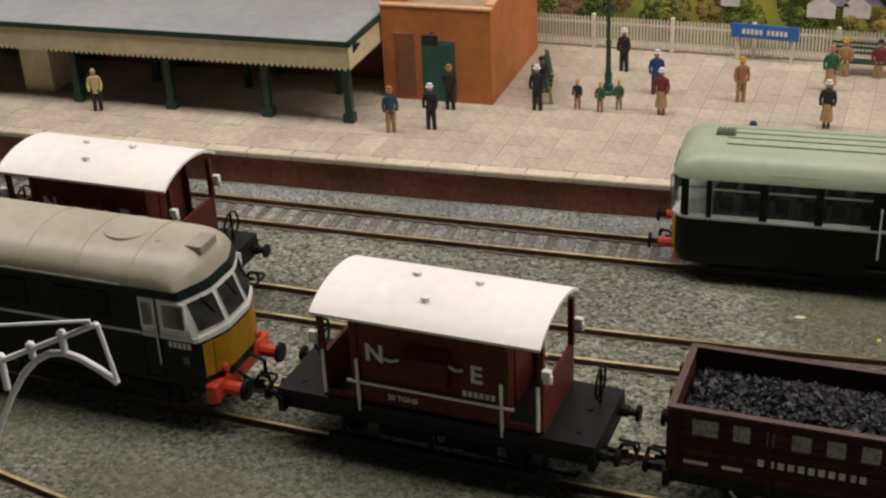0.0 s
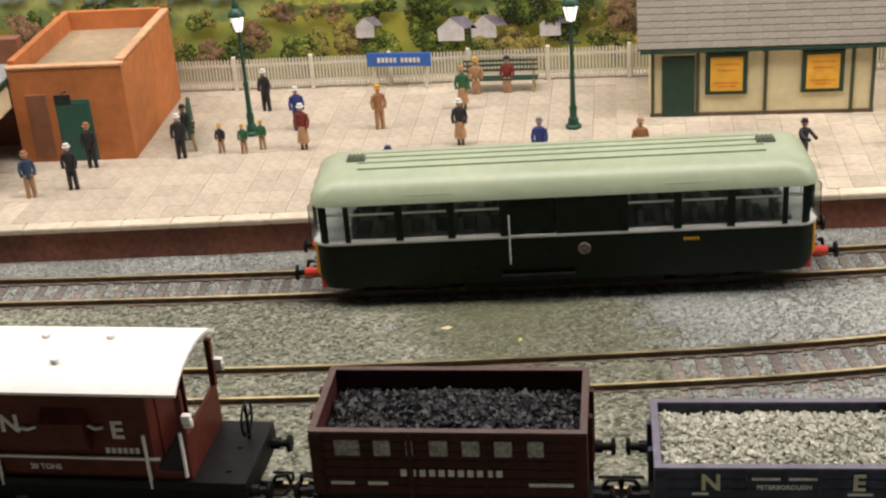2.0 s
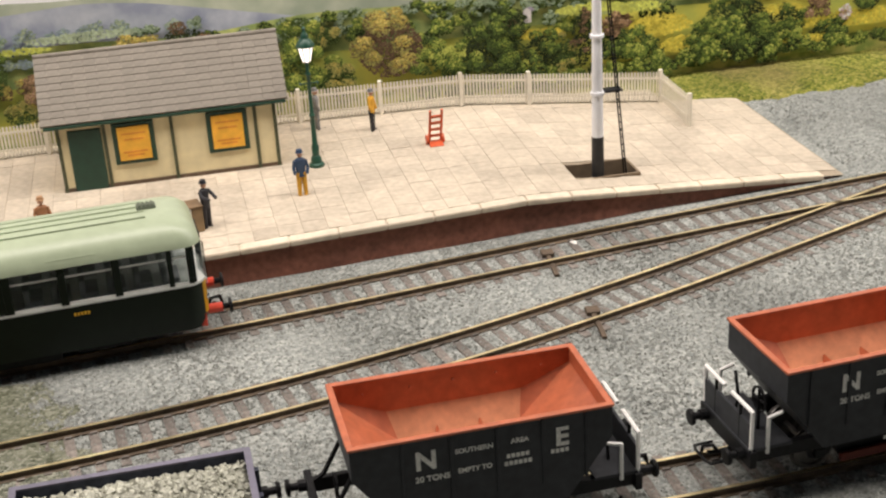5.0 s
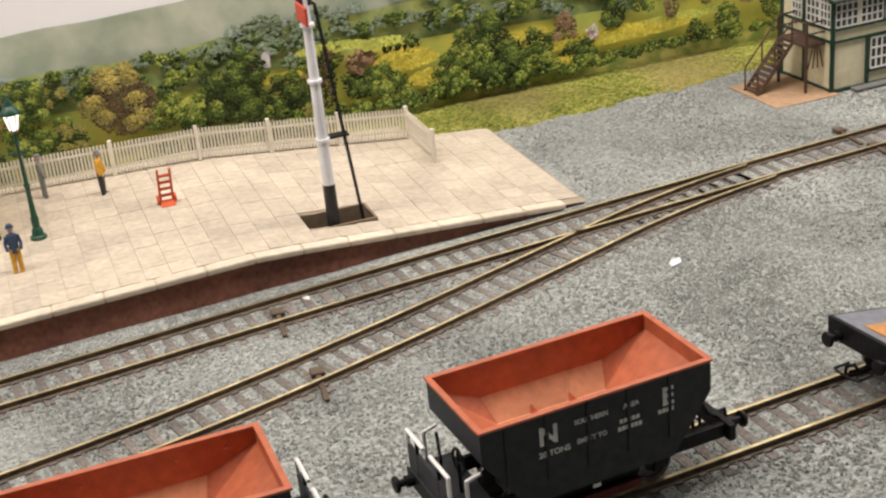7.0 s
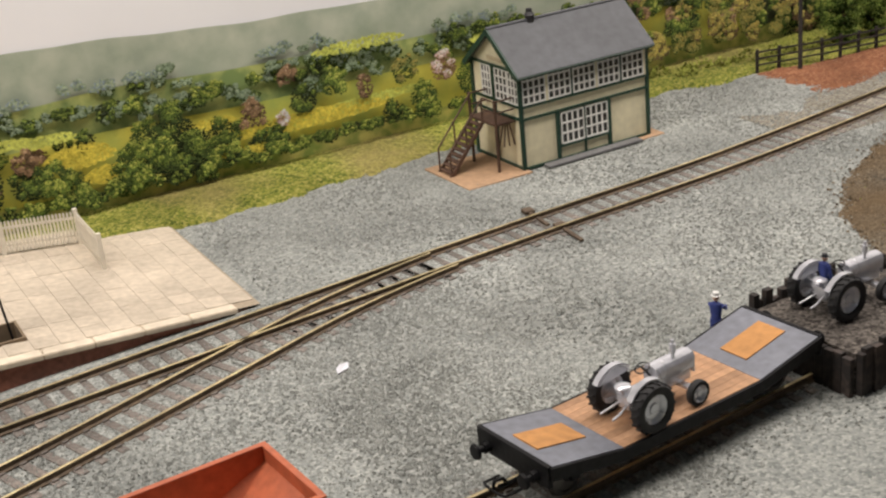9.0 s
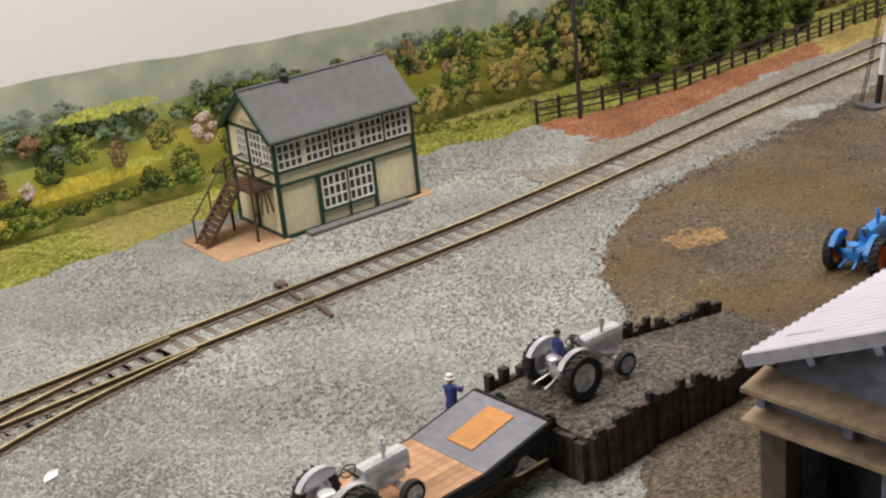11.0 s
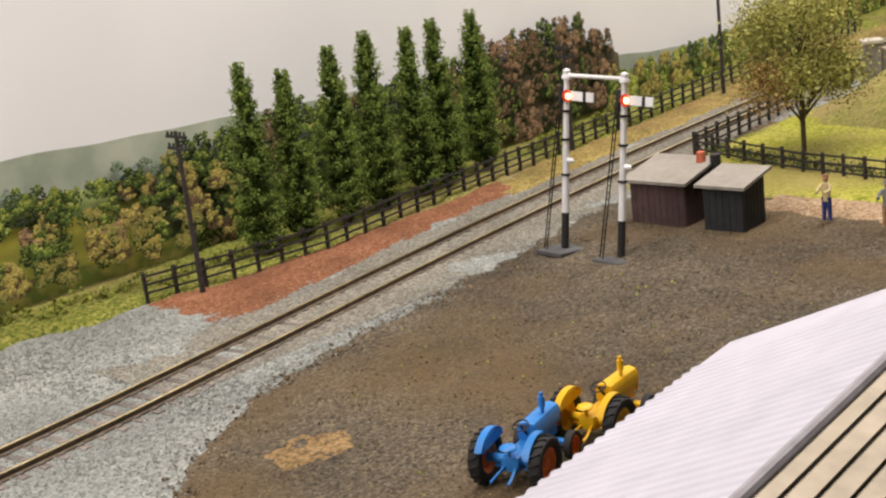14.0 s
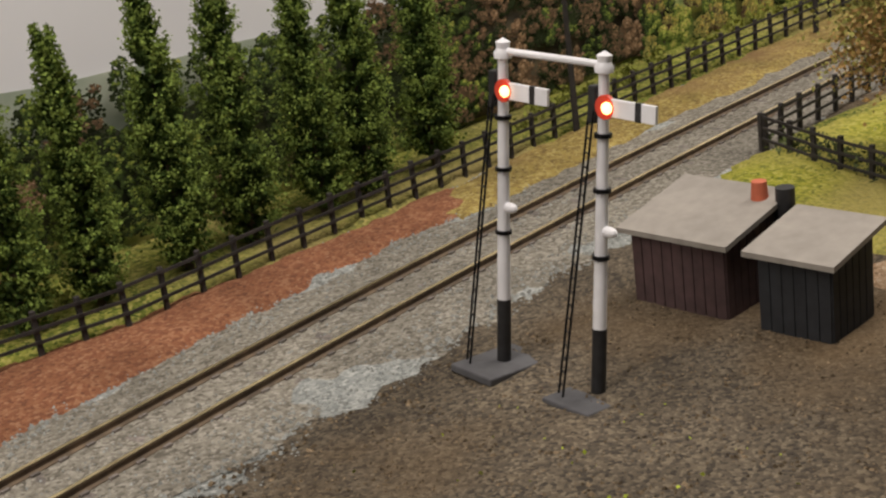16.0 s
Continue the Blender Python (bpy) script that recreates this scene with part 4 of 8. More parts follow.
def hopper(place, label):
    h = thing("hopper_wagon", label, "wagon", group="goods train", **place)
    underframe(h, 42, 20)
    H, W, T, Z = 34.0, 16.5, 37.5, 24.5
    # outer skin, open at the top: vertical upper sides, ends sloping in below
    b = bm_new()
    prism(b, [(-H, T), (-H, Z + 4), (-22, 12), (22, 12), (H, Z + 4), (H, T)], -W, -W + 0.9)
    part("side_panel", b, HOP_GREY, h)
    b = bm_new()
    prism(b, [(-H, T), (-H, Z + 4), (-22, 12), (22, 12), (H, Z + 4), (H, T)], W - 0.9, W)
    part("side_panel", b, HOP_GREY, h)
    for s in (-1, 1):
        b = bm_new()
        pts = [(s * H, T), (s * H, Z + 4), (s * 22, 12), (s * 21, 12.8), (s * (H - 0.9), Z + 4.4), (s * (H - 0.9), T)]
        prism(b, pts if s > 0 else pts[::-1], -W + 0.9, W - 0.9)
        part("end_panel", b, HOP_GREY, h)
    for x in (-21, -8.5, 3.5, 15.5, 27):
        for s in (-1, 1):
            b = bm_new()
            box(b, x - 0.45, x + 0.45, s * W - 0.5, s * W + 0.5, 18, T - 0.5, 0.1)
            part("rib", b, HOP_GREY, h)
    # rim
    b = bm_new()
    for s in (-1, 1):
        box(b, -H - 0.5, H + 0.5, s * (W - 0.3) - 0.9, s * (W - 0.3) + 0.9, T - 0.2, T + 0.6, 0.2)
        box(b, s * (H - 0.3) - 0.9, s * (H - 0.3) + 0.9, -W + 1, W - 1, T - 0.2, T + 0.62, 0.2)
    part("rim", b, HOP_RED, h, "orange-red top rim")
    # inner lining: upright, then end slopes and side slopes to the two doors
    def quad(bm, *p):
        bm.faces.new([bm.verts.new(q) for q in p])
    hi, wi2, zu, zf = H - 1, W - 1, 27.5, 21.0
    b = bm_new()
    for s in (-1, 1):
        quad(b, (-hi, s * wi2, T), (hi, s * wi2, T), (hi, s * wi2, zu), (-hi, s * wi2, zu))
        quad(b, (s * hi, -wi2, T), (s * hi, wi2, T), (s * hi, wi2, zu + 6), (s * hi, -wi2, zu + 6))
        quad(b, (-hi, s * wi2, zu), (-19, s * wi2, zu), (-19, s * wi2, zu - 0.1), (-hi, s * wi2, zu - 0.1))
    part("lining", b, HOP_RED, h)
    for s in (-1, 1):
        b = bm_new()
        quad(b, (s * hi, -wi2, zu + 6), (s * hi, wi2, zu + 6), (s * 17, wi2 - 5, zf), (s * 17, -wi2 + 5, zf))
        for t in (-1, 1):
            quad(b, (s * hi, t * wi2, zu + 6), (s * 19, t * wi2, zu), (s * 17, t * (wi2 - 5), zf))
            quad(b, (s * hi, t * wi2, zu + 6), (s * hi, t * wi2, zu), (s * 19, t * wi2, zu))
        part("end_chute", b, HOP_RED, h)
        b = bm_new()
        quad(b, (-19, s * wi2, zu), (19, s * wi2, zu), (17, s * (wi2 - 5), zf), (-17, s * (wi2 - 5), zf))
        part("side_chute", b, HOP_LIT, h)
    b = bm_new()
    box(b, -17, 17, -wi2 + 5, wi2 - 5, zf - 0.8, zf)
    part("door_floor", b, HOP_LIT, h, "hopper floor in orange made paler for the light on it")
    for x in (-6, 6):
        b = bm_new()
        prism(b, [(x - 0.7, zf), (x, zf + 2.2), (x + 0.7, zf)], -wi2 + 4, wi2 - 4)
        part("cross_rib", b, HOP_RED, h)
    b = bm_new()
    for x in (-25, -12, 0, 12, 25):
        ball(b, x, W - 1.3, 34, 0.4, sub=1)
    part("rivets", b, HOP_RED, h)
    for s in (-1, 1):
        b = bm_new()
        prism(b, [(-17, 12.6), (17, 12.6), (13, 4.0), (-13, 4.0)], s * 6.5 - 4.5, s * 6.5 + 4.5)
        part("discharge_chute", b, IRON, h)
        b = bm_new()
        box(b, -14, 14, s * 12.4 - 0.7, s * 12.4 + 0.7, 3.4, 6.0, 0.2)
        part("discharge_door", b, VAN_RED, h, "dark red discharge door")
        ry = 0 if s < 0 else 180
        for ch, x in (("N", -15.0), ("E", 20.5)):
            letters(ch, 7.4, h, LETTER, at_mm(x if s < 0 else -x, s * (W + 0.1), 30.8, ry, 90))
        letters("20 TONS", 2.3, h, LETTER, at_mm(-13.5 if s < 0 else 13.5, s * (W + 0.1), 25.6, ry, 90))
        sg = 1 if s < 0 else -1
        for txt, size, x, z in (("SOUTHERN", 1.9, -2.5, 32.0), ("AREA", 1.9, 9.4, 32.2), ("EMPTY TO", 1.9, -2.5, 26.2)):
            letters(txt, size, h, LETTER, at_mm(x if s < 0 else -x, s * (W + 0.1), z, ry, 90))
        for x0, x1, z in ((5.8, 13.0, 27.4), (5.2, 13.6, 25.2), (17.5, 23.5, 26.4)):
            n = int((x1 - x0) / 1.25)
            bars(h, [tuple(sorted((sg * (x0 + k * 1.25), sg * (x0 + k * 1.25 + 0.95)))) for k in range(n)], s * (W + 0.05), z, z + 1.2)
        bars(h, [(-1.2, 1.2)], s * 13.2, 8.0, 9.2)
        bars(h, [(-20, -18), (17, 19)], s * 13.2, 10.2, 11.0)
    # end platform with white handrails, one end only
    b = bm_new()
    box(b, 30, 43, -14, 14, 13.6, 14.6, 0.2)
    part("end_platform", b, HOP_GREY, h)
    b = bm_new()
    box(b, 41.6, 42.6, -13.5, 13.5, 14.4, 22.0, 0.2)
    part("end_board", b, HOP_GREY, h)
    for s in (-1, 1):
        b = bm_new()
        tube(b, [(42.2, s * 13.5, 12), (42.2, s * 13.5, 26.0), (42.2, s * 2.0, 26.0)], 0.6, 6)
        part("handrail", b, ROOF_WHITE, h, "white handrail")
        b = bm_new()
        tube(b, [(37.5, s * 13.8, 12.5), (37.5, s * 13.8, 23.5), (33.5, s * 13.8, 24.5)], 0.55, 6)
        part("handrail", b, ROOF_WHITE, h, "white handrail")
        b = bm_new()
        rod(b, (42.2, s * 7, 14), (42.2, s * 7, 25.6), 0.5)
        part("stanchion", b, IRON, h)
    b = bm_new()
    for sx in (1, -1):
        lathe(b, [(3.2, -0.3), (3.8, -0.3), (3.8, 0.3), (3.2, 0.3), (3.2, -0.3)], 16, pose(sx * 35.6, 5, 24 if sx > 0 else 14, 0, 90, 0))
        rod(b, (sx * 35.6, 5, 10), (sx * 35.6, 5, 27 if sx > 0 else 17), 0.5)
        rod(b, (sx * 35.6, 1.6, 24 if sx > 0 else 14), (sx * 35.6, 8.4, 24 if sx > 0 else 14), 0.3, seg=6)
        tube(b, [(sx * 36, -8, 12), (sx * 37, -4, 20 if sx > 0 else 15), (sx * 36, -8, 26 if sx > 0 else 17)], 0.5, 6)
    part("brake_wheel", b, IRON, h)
    b = bm_new()
    for y in (-9, 9):
        tube(b, [(-33, y, 25), (-38, y, 16), (-41, y, 14)], 0.7, 6)
    part("end_strut", b, IRON, h)
    return h


hopper(on_track(siding_y, 203.5), "dark grey hopper wagon, empty, with orange-red inside")
p2 = on_track(siding_y, 319)
p2["rz"] += 180
hopper(p2, "dark grey empty hopper wagon standing behind another hopper")
# ---- diesel railcar ----
def plan(half, wide, r, bow, n=6):
    """Rounded outline of a vehicle seen from above, with bowed ends."""
    pts = []
    for cx, cy, a0 in ((half - r, wide - r, 0), (-half + r, wide - r, 90), (-half + r, -wide + r, 180), (half - r, -wide + r, 270)):
        for k in range(n + 1):
            a = radians(a0 + 90 * k / n)
            x, y = cx + r * math.cos(a), cy + r * math.sin(a)
            if abs(x) > half - r - 0.01:
                x += math.copysign(bow * (1 - (y / wide) ** 2), x)
            pts.append((x, y))
    return pts


def loft(bm, rings, cap=True):
    vs = [[bm.verts.new(p) for p in r] for r in rings]
    n = len(rings[0])
    for a, b in zip(vs, vs[1:]):
        for i in range(n):
            bm.faces.new((a[i], a[(i + 1) % n], b[(i + 1) % n], b[i]))
    if cap:
        bm.faces.new(vs[-1])
        bm.faces.new(vs[0][::-1])


def railcar(place):
    c = thing("railcar", "dark green model diesel railcar with pale sage roof and yellow ends", "railcar", **place)
    HL, HW = 83.0, 17.8
    ring = lambda s, w, z, r=5.0, bow=2.2: [(x, y, z) for x, y in plan(HL * s, HW * w, r, bow)]
    b = bm_new()
    loft(b, [ring(0.985, 0.93, 5.6), ring(0.995, 0.97, 8), ring(1, 1, 12), ring(1, 1, 22.6)])
    part("body", b, RAIL_GREEN, c, "dark green lower body", True)
    b = bm_new()
    loft(b, [ring(1.003, 1.012, 22.4), ring(1.003, 1.012, 23.3)])
    part("waist_line", b, LINE, c, "pale grey lining", True)
    b = bm_new()
    loft(b, [ring(0.985, 0.95, 36.4), ring(1.004, 1.015, 36.7), ring(1.0, 1.0, 38.2), ring(0.985, 0.93, 41.2), ring(0.955, 0.80, 43.6), ring(0.91, 0.55, 45.2), ring(0.86, 0.25, 45.9, 3.0)])
    part("roof", b, SAGE, c, "domed sage-green roof", True)
    for y in (-7.5, -3, 1.5, 6):
        b = bm_new()
        box(b, -68, 68, y - 0.35, y + 0.35, 44.6 if abs(y) > 4 else 45.4, 46.45 if abs(y) < 4 else 46.1, 0.15)
        part("roof_strip", b, SAGE, c)
    for s in (-1, 1):
        for x0 in (-52, 34):
            b = bm_new()
            prism(b, [(s * 16.4, 39.0), (s * 17.6, 38.4), (s * 17.3, 39.6), (s * 16.2, 41.2)], x0, x0 + 16, "x")
            part("roof_ledge", b, SAGE, c)
        b = bm_new()
        box(b, s * 69 - 3.2, s * 69 + 3.2, -1.6, 3.0, 45.0, 46.8, 0.4)
        for k in range(4):
            box(b, s * 69 - 2.6 + k * 1.4, s * 69 - 1.8 + k * 1.4, -1.2, 2.6, 46.6, 47.3)
        part("roof_vent", b, mat("vent_olive", (0.10, 0.12, 0.08), 0.6), c, "dark roof ventilator")
    # window band: pillars, panes, panels
    PX = [-79.5, -72, -54.5, -37, -19.5, 20.5, 38, 55.5, 73, 79.5]
    for s in (-1, 1):
        for i, x in enumerate(PX):
            b = bm_new()
            wdt = 0.9 if i in (0, 1, 8, 9) else 1.3
            yy = 17.2 if i in (0, 9) else 17.5
            box(b, x - wdt, x + wdt, s * yy - 0.5, s * yy + 0.5, 23.0, 36.6, 0.15)
            part("pillar", b, RAIL_GREEN, c)
        for a, d in zip(PX, PX[1:]):
            if a == -19.5:
                continue
            pn = part("window", box(bm_new(), a + 1.0, d - 1.0, s * 17.0 - 0.15, s * 17.0 + 0.15, 23.2, 36.5), PANE, c, "clear plastic window")
            pn.visible_shadow = False
            b = bm_new()
            box(b, a + 1.1, d - 1.1, s * 17.35 - 0.2, s * 17.35 + 0.2, 33.0, 33.6)
            box(b, a + 1.0, d - 1.0, s * 17.35 - 0.25, s * 17.35 + 0.25, 23.0, 24.0)
            part("window_bar", b, LINE, c)
        # sliding door and blank panel amidships
        b = bm_new()
        box(b, -19.0, -2.5, s * 17.0 - 0.4, s * 17.0 + 0.4, 8.5, 36.5, 0.2)
        box(b, -16.5, -5, s * 17.25 - 0.3, s * 17.25 + 0.3, 25, 34.5, 0.2)
        part("door", b, RAIL_GREEN, c)
        b = bm_new()
        box(b, -2.3, 20, s * 17.45 - 0.4, s * 17.45 + 0.4, 23.2, 36.6, 0.2)
        part("side_panel", b, RAIL_GREEN, c)
        b = bm_new()
        tube(b, [(-17.8, s * 18.2, 13), (-17.8, s * 18.5, 14), (-17.8, s * 18.5, 30), (-17.8, s * 18.2, 31)], 0.35, 6)
        part("grab_rail", b, LINE, c)
        b = bm_new()
        box(b, -21, 4, s * 18.6 - 0.8, s * 18.6 + 0.8, 8.3, 9.0)
        part("step", b, IRON, c)
        b = bm_new()
        lathe(b, [(0, 0.5), (1.9, 0.5), (2.2, 0.2), (2.2, -0.3), (0, -0.3)], 18, pose(7, s * 17.7, 17.5, 90 if s < 0 else -90, 0, 0))
        part("emblem", b, mat("emblem_grey", (0.24, 0.20, 0.17), 0.6, scale=900, col2=(0.10, 0.09, 0.08), mix=(0.4, 0.6)), c, "round grey emblem")
        bars(c, [(40 + k * 1.1, 40.7 + k * 1.1) for k in range(5)], s * 17.9, 19.0, 20.0, material=YELLOW)
    for s in (-1, 1):
        # glazed ends
        for y in (-11, 0, 11):
            xx = s * (HL + 1.7 - 2.0 * (y / 17.0) ** 2)
            pn = part("windscreen", box(bm_new(), -0.15, 0.15, -4.6, 4.6, 23.4, 36.4, m=Matrix.Translation((xx, y, 0)) @ Matrix.Rotation(radians(-s * y * 1.1), 4, "Z")), PANE, c)
            pn.visible_shadow = False
        for y in (-16.2, -5.6, 5.6, 16.2):
            b = bm_new()
            xx = s * (HL + 1.9 - 4.6 * (y / 17.0) ** 2)
            box(b, xx - 0.6, xx + 0.6, y - 0.7, y + 0.7, 23, 36.6, 0.15)
            part("end_pillar", b, RAIL_GREEN, c)
        b = bm_new()
        out = [(x, y) for x, y in plan(HL + 0.25, HW * 0.99, 5.0, 2.25, 8) if x * s > HL - 0.6]
        out.sort(key=lambda p: p[1])
        vs0 = [b.verts.new((x, y, 10.5)) for x, y in out]
        vs1 = [b.verts.new((x, y, 22.2)) for x, y in out]
        for i in range(len(out) - 1):
            b.faces.new((vs0[i], vs0[i + 1], vs1[i + 1], vs1[i]))
        bmesh.ops.solidify(b, geom=b.faces[:], thickness=0.25)
        part("warning_panel", b, YELLOW, c, "yellow end panel", True)
        for y in (-12.5, 0, 12.5):
            b = bm_new()
            rod(b, (s * (HL + 0.5), y, 15.5), (s * (HL + 3.0 - abs(y) * 0.09), y, 15.5), 1.3)
            part("headlamp", b, CHROME, c, "round headlamp", True)
        b = bm_new()
        box(b, s * (HL - 1) - 1, s * (HL - 1) + 1, -15, 15, 5.2, 10.2, 0.3)
        part("buffer_beam", b, RED, c, "red buffer beam")
        for y in (-10.8, 10.8):
            b = bm_new()
            rod(b, (s * (HL - 1), y, 9.5), (s * (HL + 6), y, 9.5), 1.7)
            bf = part("buffer", b, RED, c, "red buffer", True)
            b = bm_new()
            rod(b, (s * (HL + 6), y, 9.5), (s * (HL + 8.5), y, 9.5), 1.0)
            lathe(b, [(0, 0.8), (2.6, 0.5), (2.8, -0.3), (0, -0.5)], 16, pose(s * (HL + 8.8), y, 9.5, 0, 90 * s, 0))
            part("buffer_head", b, IRON, bf)
        piece("coupling", HOOK_ME, c, at_mm(s * (HL - 2), 0, 5.8, 0 if s > 0 else 180))
        for t in (-1, 1):
            piece("wheel", WHEEL_ME, c, at_mm(s * 48, t * 7.6, 6.0, 0, 90 * t))
        b = bm_new()
        rod(b, (s * 48, -9, 6), (s * 48, 9, 6), 0.9)
        part("axle", b, WHEEL, c)
        b = bm_new()
        box(b, s * 48 - 9, s * 48 + 9, -13, -11.5, 2.6, 6, 0.3)
        box(b, s * 48 - 9, s * 48 + 9, 11.5, 13, 2.6, 6, 0.3)
        part("axle_frame", b, IRON, c)
    b = bm_new()
    box(b, -34, 34, -13.5, 13.5, 1.6, 6.5, 0.5)
    part("engine_tray", b, IRON, c)
    b = bm_new()
    box(b, -80, 80, -15.5, 15.5, 20.0, 22.0)
    part("floor", b, INNER, c)
    for s in (-1, 1):
        for x in list(range(-70, -20, 9)) + list(range(26, 72, 9)):
            b = bm_new()
            box(b, x - 1, x + 1, s * 9 - 5.5, s * 9 + 5.5, 22, 29.5, 0.6)
            box(b, x - 1, x + 5, s * 9 - 5.5, s * 9 + 5.5, 22, 25, 0.5)
            part("seat", b, SEAT, c)
    return c


railcar(on_track(main_y, 57.5))


# ---- diesel locomotive ----
def locomotive(place):
    g = thing("diesel_locomotive", "dark green diesel locomotive with grey roof and yellow nose panel", "locomotive", **place)
    L, W = 100.0, 16.5
    b = bm_new()
    box(b, -L + 6, L - 22, -W, W, 12.5, 42.8, 0.5)
    part("body", b, LOCO_GREEN, g, "dark green body sides")
    # cab: bowed front in three facets, raked back above the waist
    CW = mat("cab_white", (0.74, 0.75, 0.72), 0.45, scale=300, var=0.05)
    GL = mat("dark_glass", (0.075, 0.08, 0.075), 0.1, scale=120, var=0.5, bump=0)

    def front_x(y, z):
        side = max(0.0, abs(y) - 5.6) / (W - 5.6)
        return L - 4.6 * side ** 1.25 - max(0.0, z - 28.5) * 0.36

    ys2 = [-W, -W + 0.8, -14, -11, -8, -5.6, 0, 5.6, 8, 11, 14, W - 0.8, W]

    def cab_ring(z, grow=0.0):
        back = [(L - 22.5, W + grow, z), (L - 22.5, -W - grow, z)]
        return [(front_x(y, z) - (0.9 if abs(y) == W else 0) + grow, y * (1 + grow / W), z) for y in ys2] + back

    def skin(name, y0, y1, z0, z1, out, material, label="", n=4):
        """A thin panel that follows the cab front."""
        bq = bm_new()
        rows = []
        for z in (z0, z1):
            rows.append([bq.verts.new((front_x(y, z) + out, y, z)) for y in np.linspace(y0, y1, n)])
        for i in range(n - 1):
            bq.faces.new((rows[0][i], rows[0][i + 1], rows[1][i + 1], rows[1][i]))
        bmesh.ops.solidify(bq, geom=bq.faces[:], thickness=0.35)
        return part(name, bq, material, g, label)

    for name, z0, z1, grow, mt, label in (("nose", 12.5, 27.4, 0.0, LOCO_GREEN, ""), ("waist_band", 27.4, 28.8, 0.25, LINE, "pale waist band"),
                                          ("cab", 28.8, 40.2, 0.0, CW, "white window surrounds"), ("cornice", 40.2, 42.8, 0.35, LOCO_GREEN, "dark green cornice")):
        b = bm_new()
        loft(b, [cab_ring(z0, grow), cab_ring(z1, grow)])
        part(name, b, mt, g, label)
    skin("warning_panel", -15.2, 15.2, 15.6, 26.6, 0.3, YELLOW, "yellow nose panel", 15)
    for y0, y1 in ((-15.0, -6.6), (-4.6, 4.6), (6.6, 15.0)):
        skin("windscreen_frame", y0 - 0.5, y1 + 0.5, 30.0, 39.6, 0.3, ROOF_WHITE)
        skin("windscreen", y0, y1, 30.6, 39.0, 0.55, GL, "dark windscreen")
        ym = (y0 + y1) / 2
        b = bm_new()
        tube(b, [(front_x(ym, 39.4) + 0.9, ym, 39.4), (front_x(ym + 2, 34) + 0.9, ym + 2, 34)], 0.22, 5)
        part("wiper", b, IRON, g)
    for y in (-12.0, 12.0):
        skin("panel_seam", y - 0.15, y + 0.15, 15.8, 26.4, 0.5, mat("seam_ochre", (0.35, 0.19, 0.01), 0.6), "", 2)
    for s in (-1, 1):
        for x0, x1 in ((L - 21.4, L - 17.6), (L - 14.8, L - 7.6)):
            part("window_frame", box(bm_new(), x0 - 0.6, x1 + 0.6, s * W - 0.2, s * W + 0.3, 30.4, 39.4, 0.2), ROOF_WHITE, g)
            part("side_window", box(bm_new(), x0, x1, s * W - 0.2, s * W + 0.5, 31.0, 38.8, 0.2), GL, g, "dark cab window")
        b = bm_new()
        box(b, L - 16.6, L - 16.2, s * W - 0.25, s * W + 0.25, 14, 40)
        box(b, L - 22.4, L - 22.0, s * W - 0.25, s * W + 0.25, 14, 40)
        box(b, L - 22.2, L - 16.4, s * W - 0.25, s * W + 0.2, 13.8, 14.2)
        part("door_edge", b, IRON, g)
        b = bm_new()
        box(b, -L + 6, L - 22.6, s * W - 0.25, s * W + 0.25, 27.8, 28.7)
        part("lining", b, LINE, g)
        for x0 in (L - 50, L - 78, L - 108):
            gr = part("grille", box(bm_new(), x0, x0 + 18, s * W - 0.3, s * W + 0.3, 30.5, 40.0, 0.3), IRON, g)
            for k in range(8):
                part("slat", box(bm_new(), x0 + 0.6, x0 + 17.4, s * W - 0.5, s * W + 0.5, 31.2 + k * 1.1, 31.6 + k * 1.1), LOCO_GREEN, gr)
        bars(g, [(L - 13.6 + k * 1.5, L - 12.6 + k * 1.5) for k in range(5)], s * (W + 0.15), 25.0, 26.8)
        b = bm_new()
        tube(b, [(L - 16.9, s * (W + 0.6), 19), (L - 16.9, s * (W + 0.6), 35)], 0.28, 6)
        part("grab_rail", b, LINE, g)
        part("works_plate", box(bm_new(), L - 9.6, L - 7.6, s * W - 0.2, s * W + 0.25, 20.0, 22.4), mat("plate_dull", (0.12, 0.11, 0.09), 0.5), g)
        part("roof_step", box(bm_new(), -L + 8, L - 27, s * (W - 0.3) - 0.5, s * (W - 0.3) + 0.5, 42.2, 43.2, 0.2), LOCO_ROOF, g)
    # roof: elliptical section that domes down to the bowed cab front
    b = bm_new()
    grid = []
    for u in list(np.linspace(0, 0.5, 6)) + list(np.linspace(0.56, 1.0, 12)):
        row = []
        for q in np.linspace(-math.pi / 2, math.pi / 2, 21):
            y = W * math.sin(q)
            xe = front_x(y, 42.8) + 0.1
            x = (L - 24) + (xe - (L - 24)) * u
            row.append(b.verts.new((x, y, 42.7 + 9.4 * math.cos(q) ** 0.8 * math.sqrt(max(0.0, 1 - u ** 4.5)))))
        grid.append(row)
    for ra, rb in zip(grid, grid[1:]):
        for i in range(20):
            b.faces.new((ra[i], rb[i], rb[i + 1], ra[i + 1]))
    bmesh.ops.remove_doubles(b, verts=b.verts, dist=0.01)
    part("cab_roof", b, LOCO_ROOF, g, "grey-beige domed cab roof", True)
    arc = [(W * math.sin(a), 42.7 + 9.4 * math.cos(a) ** 0.8) for a in np.linspace(-math.pi / 2, math.pi / 2, 23)]
    b = bm_new()
    loft(b, [[(x, y, z) for y, z in arc] for x in (-L + 6, L - 24)])
    part("roof", b, LOCO_ROOF, g, "grey-beige curved roof", True)
